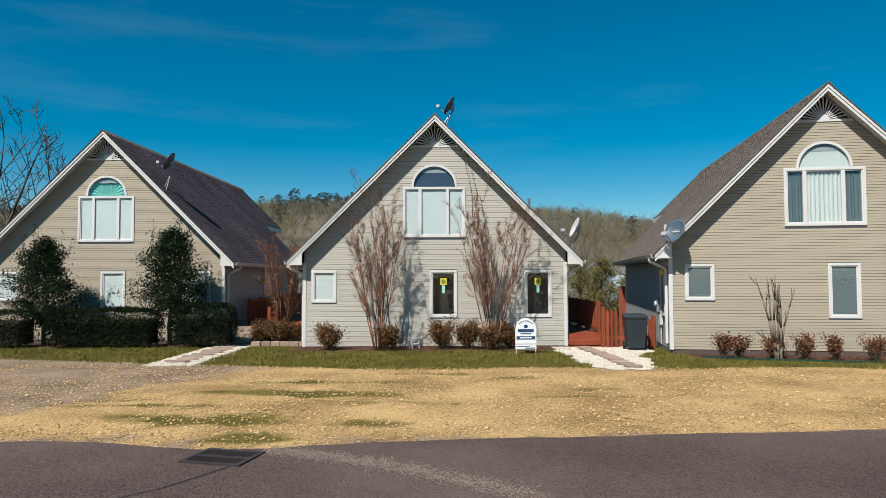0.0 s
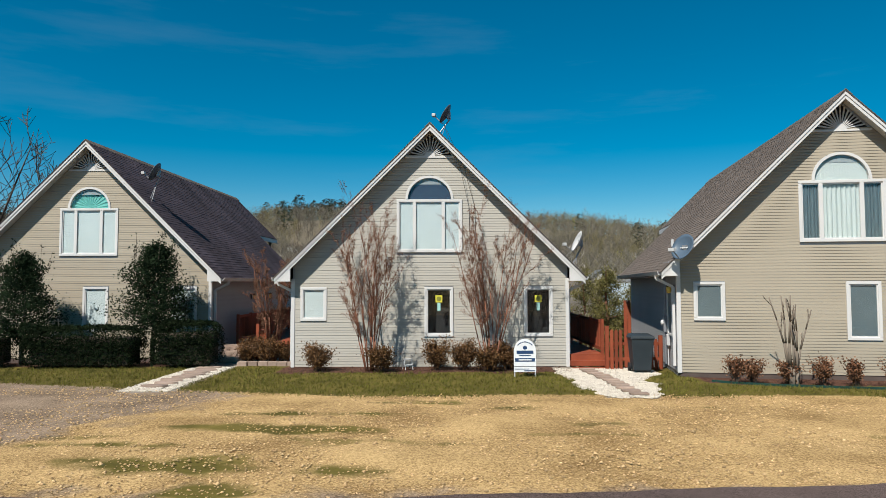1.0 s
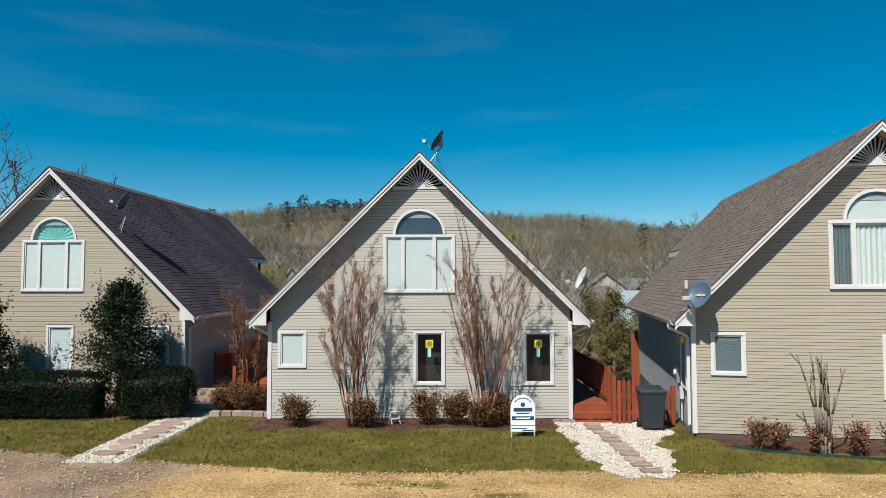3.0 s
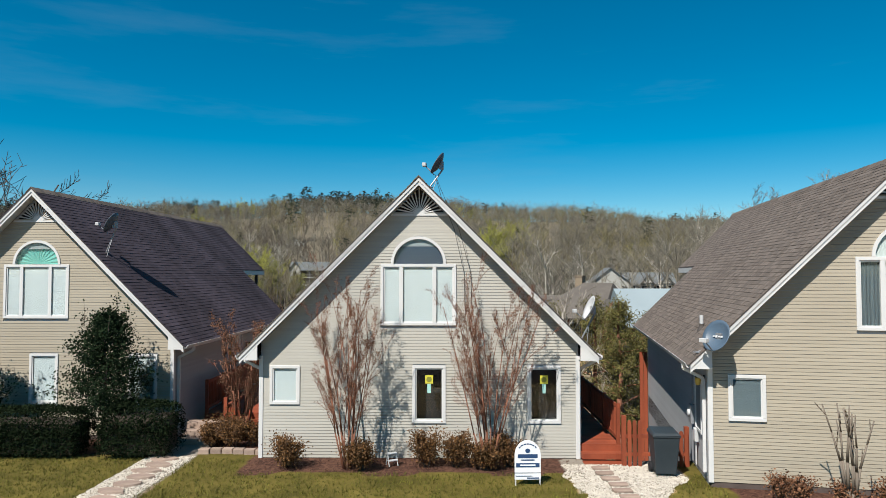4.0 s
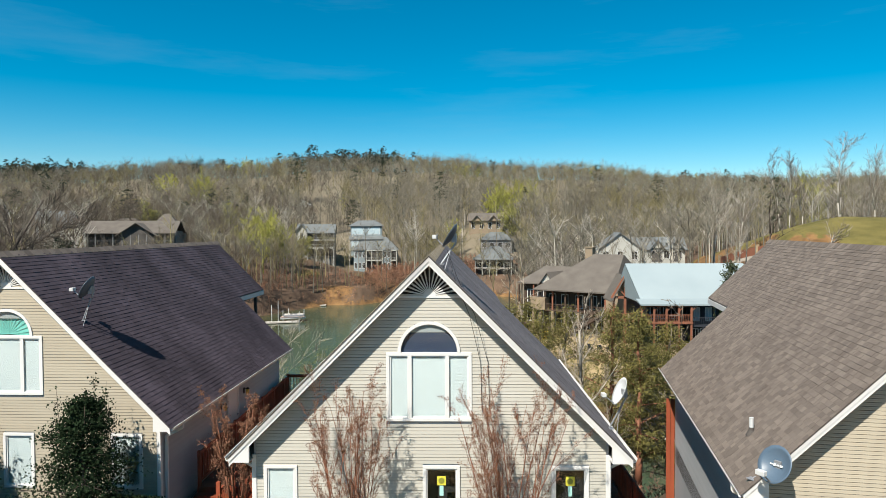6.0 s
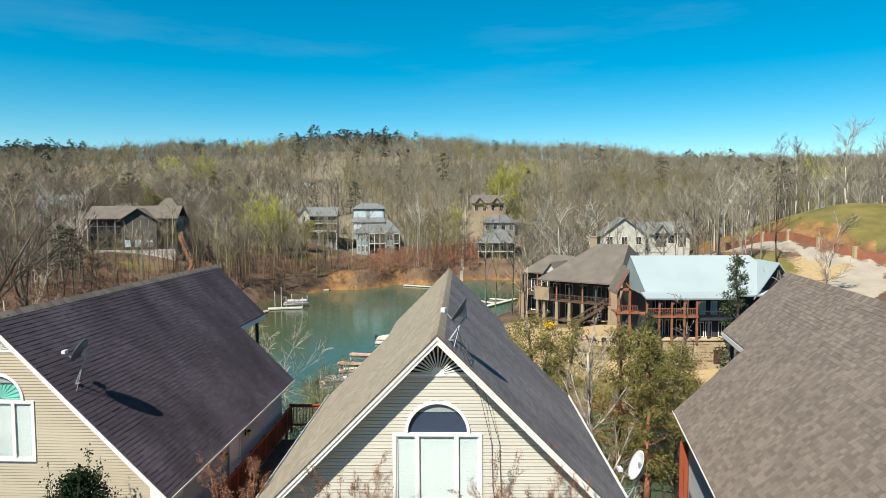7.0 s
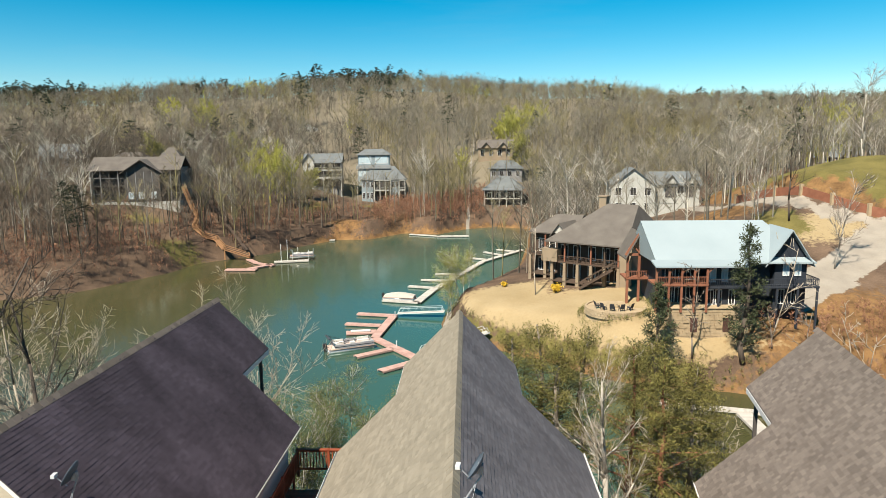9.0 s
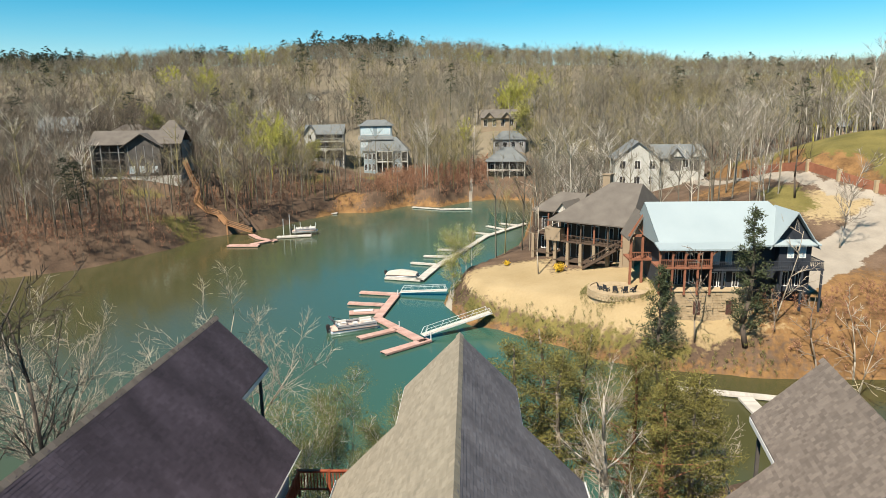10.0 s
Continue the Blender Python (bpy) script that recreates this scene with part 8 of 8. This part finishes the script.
cabin = lake_house(pose(168, 316, 0, 0, 0, -24), "brown cabin with steep roofs above a green field", 22, 11, 2.6, 4.2, 5.6, TAN_WALL, GREY_ROOF, 6, 1, "x")
for gx in (-7.5, 2.0, 8.0):
    part("cross_roof", gable_roof(gx - 2.8, gx + 2.8, -2.0, 5.5, 6.2, 4.4, 0.4, "y"), GREY_ROOF, cabin)
    gable_fill(cabin, gx - 2.7, gx + 2.7, -1.6, 6.2, 4.1, TAN_WALL)
lake_house(pose(-98, 428, 0, 0, 0, 10), "small white house beside a hilltop road", 12, 9, 21.0, 3.4, 3.0, WHITE_WALL, BROWN_ROOF, 3, 1, "y")


STAIR_WOOD = material("treated_stair_boards", (0.195, 0.1, 0.0475), (0.289, 0.16, 0.0808), 1, 20, 0.85, 0.2)


def wooden_stair():
    """The long wooden stair and landings down the wooded bank."""
    t = thing("bank_stair", pose(0, 0, 0), "orange-brown wooden stair zigzagging down a wooded bank", "stair")
    pts = [(-85.8, 211.0, 1.5), (-82.9, 208.5, -3.7), (-80.1, 206.0, -6.8), (-80.0, 202.5, -9.6), (-75.1, 199.0, -12.2), (-71.8, 198.0, -12.8), (-68.7, 195.5, -15.2), (-61.6, 195.5, -17.5)]
    for p, q in zip(pts[:-1], pts[1:]):
        part("flight", Shape().beam(p, q, 1.5, 0.24), STAIR_WOOD, t)
        for dy in (-0.85, 0.85):
            part("handrail", Shape().beam((p[0], p[1] + dy, p[2] + 1.1), (q[0], q[1] + dy, q[2] + 1.1), 0.12, 0.14), STAIR_WOOD, t)
            part("guard", Shape().beam((p[0], p[1] + dy, p[2] + 0.6), (q[0], q[1] + dy, q[2] + 0.6), 0.08, 0.12), STAIR_WOOD, t)
        part("landing_post", Shape().box(q[0] - 0.2, q[0] + 0.2, q[1] - 0.2, q[1] + 0.2, q[2] - 3, q[2] + 1.3), STAIR_WOOD, t)


wooden_stair()


def panel_fence():
    """Red-brown panels between pale piers along the road on the slope."""
    t = thing("panel_fence", pose(0, 0, 0), "red-brown panel fence with pale stone piers along a road", "fence")
    path = [(66.5, 176), (67.2, 168), (68.6, 160), (70.6, 152.5), (73.4, 145.5), (77, 139), (81.6, 133.5), (87, 129), (93, 125.6), (99.5, 123)]
    zs = [float(land(np.array([x]), np.array([y]))[0]) for x, y in path]
    for (x, y), z in zip(path, zs):
        part("pier", Shape().box(x - 0.35, x + 0.35, y - 0.35, y + 0.35, z - 1, z + 2.3), STONE, t)
    for (a, b), (c, d), z, zz in zip(path[:-1], path[1:], zs[:-1], zs[1:]):
        part("panel", Shape().beam((a, b, z + 0.9), (c, d, zz + 0.9), 0.12, 1.9), CEDAR_POST, t)


panel_fence()


# ---- brush on the banks ----
BRUSH = material("bank_brush", (0.0684, 0.0432, 0.0317), (0.166, 0.112, 0.0806), 0.1, 1.0, 0.95, 0, vary="island", spread=0.4)
BRUSH_GREEN = material("green_brush", (0.0936, 0.0936, 0.0288), (0.194, 0.18, 0.0648), 0.1, 1.0, 0.95, 0, vary="island", spread=0.4)
BRUSH_RED = material("rusty_brush", (0.182, 0.0874, 0.0532), (0.304, 0.167, 0.106), 0.1, 1.0, 0.95, 0, vary="island", spread=0.4)


def brush():
    rng = np.random.RandomState(77)

    def spots(n, x0, x1, y0, y1, d0, d1):
        x, y = rng.uniform(x0, x1, n), rng.uniform(y0, y1, n)
        d = lake_distance(x, y)
        k = (d > d0) & (d < d1)
        x, y = x[k], y[k]
        return np.stack([x, y, land(x, y) - 0.05, rng.uniform(0.6, 1.3, len(x))], -1)

    tpl = [woods_template(500 + j, 2.0, 45, 0.038, "bare", True) for j in range(5)]
    left = spots(4200, -125, -20, 125, 262, 0.5, 34) * np.array([1, 1, 1, 1.5])
    left = left[(np.hypot(left[:, 0] + 68, left[:, 1] - 196) > 5) & (np.hypot((left[:, 0] + 80) / 9, (left[:, 1] - 188) / 6) > 1) & (np.hypot((left[:, 0] + 95) / 8, (left[:, 1] - 206) / 5) > 1)]
    left = np.concatenate([left, spots(1500, -130, -72, 125, 190, 0.2, 14) * np.array([1, 1, 1, 1.3])])
    woods("shore_brush", "brown leafless brush on the far shore", BRUSH, tpl, left[::2])
    woods("shore_brush", "rusty leafless brush on the far shore", BRUSH_RED, tpl, left[1::2])
    woods("redbud_brush", "reddish leafless brush on the far slope", BRUSH_RED, tpl, spots(1100, -34, 8, 246, 300, 2, 34) * np.array([1, 1, 1, 2.0]))
    right = spots(900, 40, 75, 76, 112, 0.5, 16)
    woods("hillside_brush", "rusty dry brush on a clay bank", BRUSH_RED, tpl, right[np.hypot(right[:, 0] - 50, right[:, 1] - 112) > 7])
    low = [woods_template(520 + j, 1.0, 40, 0.03, "bare", True) for j in range(5)]
    woods("bank_grass", "rough grass tufts along the water", BRUSH_GREEN, low, spots(5200, -6, 40, 86, 134, 0.2, 3.0))
    turn = rng.uniform(math.pi * 0.72, math.pi * 2.22, 260)
    far = rng.uniform(4.6, 5.5, 260)
    ring = np.stack([22.3 + far * np.cos(turn), 107.2 + far * np.sin(turn)], -1)
    woods("patio_planting", "low dry planting round a stone patio wall", BRUSH_GREEN, low, np.column_stack([ring, land(ring[:, 0], ring[:, 1]) - 0.05, rng.uniform(0.5, 0.9, 260)]))
    crest = spots(2600, -480, 480, 570, 700, 3, 9999)
    woods("ridge_brush", "grey brush and saplings under the trees of the ridge", WOOD_GREY, low, crest * np.array([1, 1, 1, 4.5]))
    near = spots(900, -40, 24, 38, 62, 0.5, 22)
    woods("slope_brush", "brown brush on the slope behind the houses", BRUSH, tpl, near)


brush()

# ---- fittings on the houses ----
LANTERN_GLASS = material("lantern_amber", (0.55, 0.36, 0.06), (0.65, 0.45, 0.10), 4, 20, 0.3, 0)


def wall_lantern(m, label):
    t = thing("wall_lantern", m, label, "lamp", "wall lanterns")
    part("plate", Shape().box(-0.05, 0.05, -0.02, 0.0, -0.1, 0.1), DARK, t)
    part("arm", Shape().beam((0, -0.02, 0.06), (0, -0.14, 0.10), 0.02, 0.02), DARK, t)
    part("globe", Shape().lathe([(0.0, -0.13), (0.05, -0.12), (0.065, -0.02), (0.06, 0.05), (0.0, 0.06)], 12, (0, -0.14, 0)), LANTERN_GLASS, t, smooth=True)
    part("cap", Shape().lathe([(0.075, 0.05), (0.04, 0.10), (0.0, 0.12)], 12, (0, -0.14, 0)), DARK, t)
    return t


def facing(house_m, side, y, z, gap=0.03):
    """A pose on a side wall of a house, facing out."""
    return house_m @ pose(side * (HALF + gap), y, z, 0, 0, 90 * side)


wall_lantern(facing(HOUSE_L, 1, 4.2, 1.95), "black wall lantern on a beige side wall")
wall_lantern(facing(HOUSE_L, 1, 6.4, 1.95), "black wall lantern on a beige side wall")
wall_lantern(facing(HOUSE_R, -1, 0.35, 2.18), "amber lantern under the eave of a side wall")


def side_opening(m, w, h, label, name, category, mat):
    t = thing(name, m, label, category)
    f = Shape()
    for a, b, c, d in ((-w / 2 - 0.07, w / 2 + 0.07, h, h + 0.08), (-w / 2 - 0.07, -w / 2, 0, h), (w / 2, w / 2 + 0.07, 0, h), (-w / 2 - 0.07, w / 2 + 0.07, -0.06, 0)):
        f.box(a, b, -0.04, 0.0, c, d)
    part("frame", f, TRIM, t)
    part("panel", Shape().box(-w / 2, w / 2, -0.015, 0.0, 0, h), mat, t)
    return t


side_opening(facing(HOUSE_R, -1, 0.95, 0.95), 0.6, 1.2, "narrow white-framed side window in shade", "side_window", "window", GREY_BLIND)
side_door = side_opening(facing(HOUSE_L, 1, 5.3, 0.38), 0.9, 2.0, "white-framed side door on a shaded wall", "side_door", "door", TRIM)
part("knob", Shape().lathe([(0.0, -0.05), (0.03, -0.04), (0.03, 0.0), (0.0, 0.01)], 10, (0.36, -0.04, 0.95)), METAL, side_door)


def meter():
    t = thing("electric_meter", facing(HOUSE_R, -1, 1.55, 1.15), "grey electric meter box with conduit on a side wall", "meter")
    part("box", Shape().box(-0.15, 0.15, -0.12, 0.0, -0.2, 0.25), METAL, t, bevel=0.01)
    part("dial", Shape().lathe([(0.0, 0.0), (0.08, 0.0), (0.08, 0.05), (0.0, 0.07)], 14).move(pose(0, -0.12, 0.05, 90, 0, 0)), WHITE_METAL, t)
    part("conduit", Shape().tube((0, -0.05, -1.1), (0, -0.05, -0.2), 0.025, 0.025, 8).tube((0, -0.05, 0.25), (0, -0.05, 1.3), 0.025, 0.025, 8), METAL, t)
    b = thing("cable_box", facing(HOUSE_R, -1, 1.2, 0.75), "small pale cable box on a side wall", "utility box")
    part("box", Shape().box(-0.1, 0.1, -0.09, 0.0, -0.15, 0.15), WHITE_METAL, b, bevel=0.008)
    part("pipe", Shape().tube((0, -0.04, -0.7), (0, -0.04, -0.15), 0.02, 0.02, 8), WHITE_METAL, b)


meter()


def red_screen():
    t = thing("privacy_screen", HOUSE_R @ pose(-4.5, 10.9, 0), "tall red-stained board screen at the rear corner of a house", "screen")
    for k in range(1, 3):
        part("board", Shape().box(k * 0.145, k * 0.145 + 0.135, 0, 0.025, -3.2, 1.6), RED_DECK, t)
    for z in (-0.6, 0.4, 1.3):
        part("batten", Shape().box(0.145, 0.425, 0.027, 0.06, z, z + 0.09), RED_DECK, t)


red_screen()


def vent_pipe():
    t = thing("vent_pipe", HOUSE_R @ pose(-3.9, 1.5, RIDGE - 3.9), "white plumbing vent pipe on a brown shingle roof", "pipe")
    part("pipe", Shape().tube((0, 0, -0.1), (0, 0, 0.33), 0.045, 0.045, 12), WHITE_METAL, t)
    part("boot", Shape().lathe([(0.12, -0.06), (0.06, 0.06), (0.05, 0.12)], 12), UNDER, t)


vent_pipe()


def dish_cable():
    t = thing("cable", pose(0, 0, 0), "thin dark cable slung from the ridge dish down the gable", "cable")
    for x0, x1 in ((0.35, 1.05), (0.42, 1.22)):
        pts = [Vector((0.3, 21.5, 7.25)), Vector((x0 + 0.12, 21.12, 6.62)), Vector(((x0 + x1) / 2 + 0.1, 21.2, 5.8)), Vector((x1, 21.41, 4.7)), Vector((x1 + 0.03, 21.41, 3.6))]
        s = Shape()
        for p, q in zip(pts[:-1], pts[1:]):
            s.tube(p, q, 0.006, 0.006, 5)
        part("strand", s, DARK, t)


dish_cable()


def step_stool():
    t = thing("step_stool", pose(-0.72, 20.75, 0.02, 0, 0, 25) @ Matrix.Scale(0.66, 4), "small white folding step stool in the mulch bed", "stool")
    for x in (-0.17, 0.17):
        part("leg", Shape().beam((x, -0.16, 0), (x, 0.02, 0.42), 0.025, 0.025), WHITE_METAL, t)
        part("leg", Shape().beam((x, 0.18, 0), (x, 0.02, 0.42), 0.025, 0.025), WHITE_METAL, t)
    part("tread", Shape().box(-0.18, 0.18, -0.13, 0.02, 0.18, 0.21), WHITE_METAL, t)
    part("top", Shape().box(-0.18, 0.18, -0.06, 0.12, 0.42, 0.45), WHITE_METAL, t)


step_stool()


def long_stair():
    t = thing("bank_stair", pose(0, 0, 0), "long grey wooden stair straight down the bank", "stair")
    p, q = Vector((-79.5, 214, -2.5)), Vector((-62.5, 196, -15.5))
    part("flight", Shape().beam(p, q, 1.0, 0.2), LOG, t)
    for dx in (-0.7, 0.7):
        part("handrail", Shape().beam(p + Vector((dx, dx, 1.0)), q + Vector((dx, dx, 1.0)), 0.1, 0.12), LOG, t)
    for k in range(1, 8):
        c = p.lerp(q, k / 8)
        part("post", Shape().box(c.x - 0.12, c.x + 0.12, c.y - 0.12, c.y + 0.12, c.z - 3, c.z + 1), LOG, t)


long_stair()
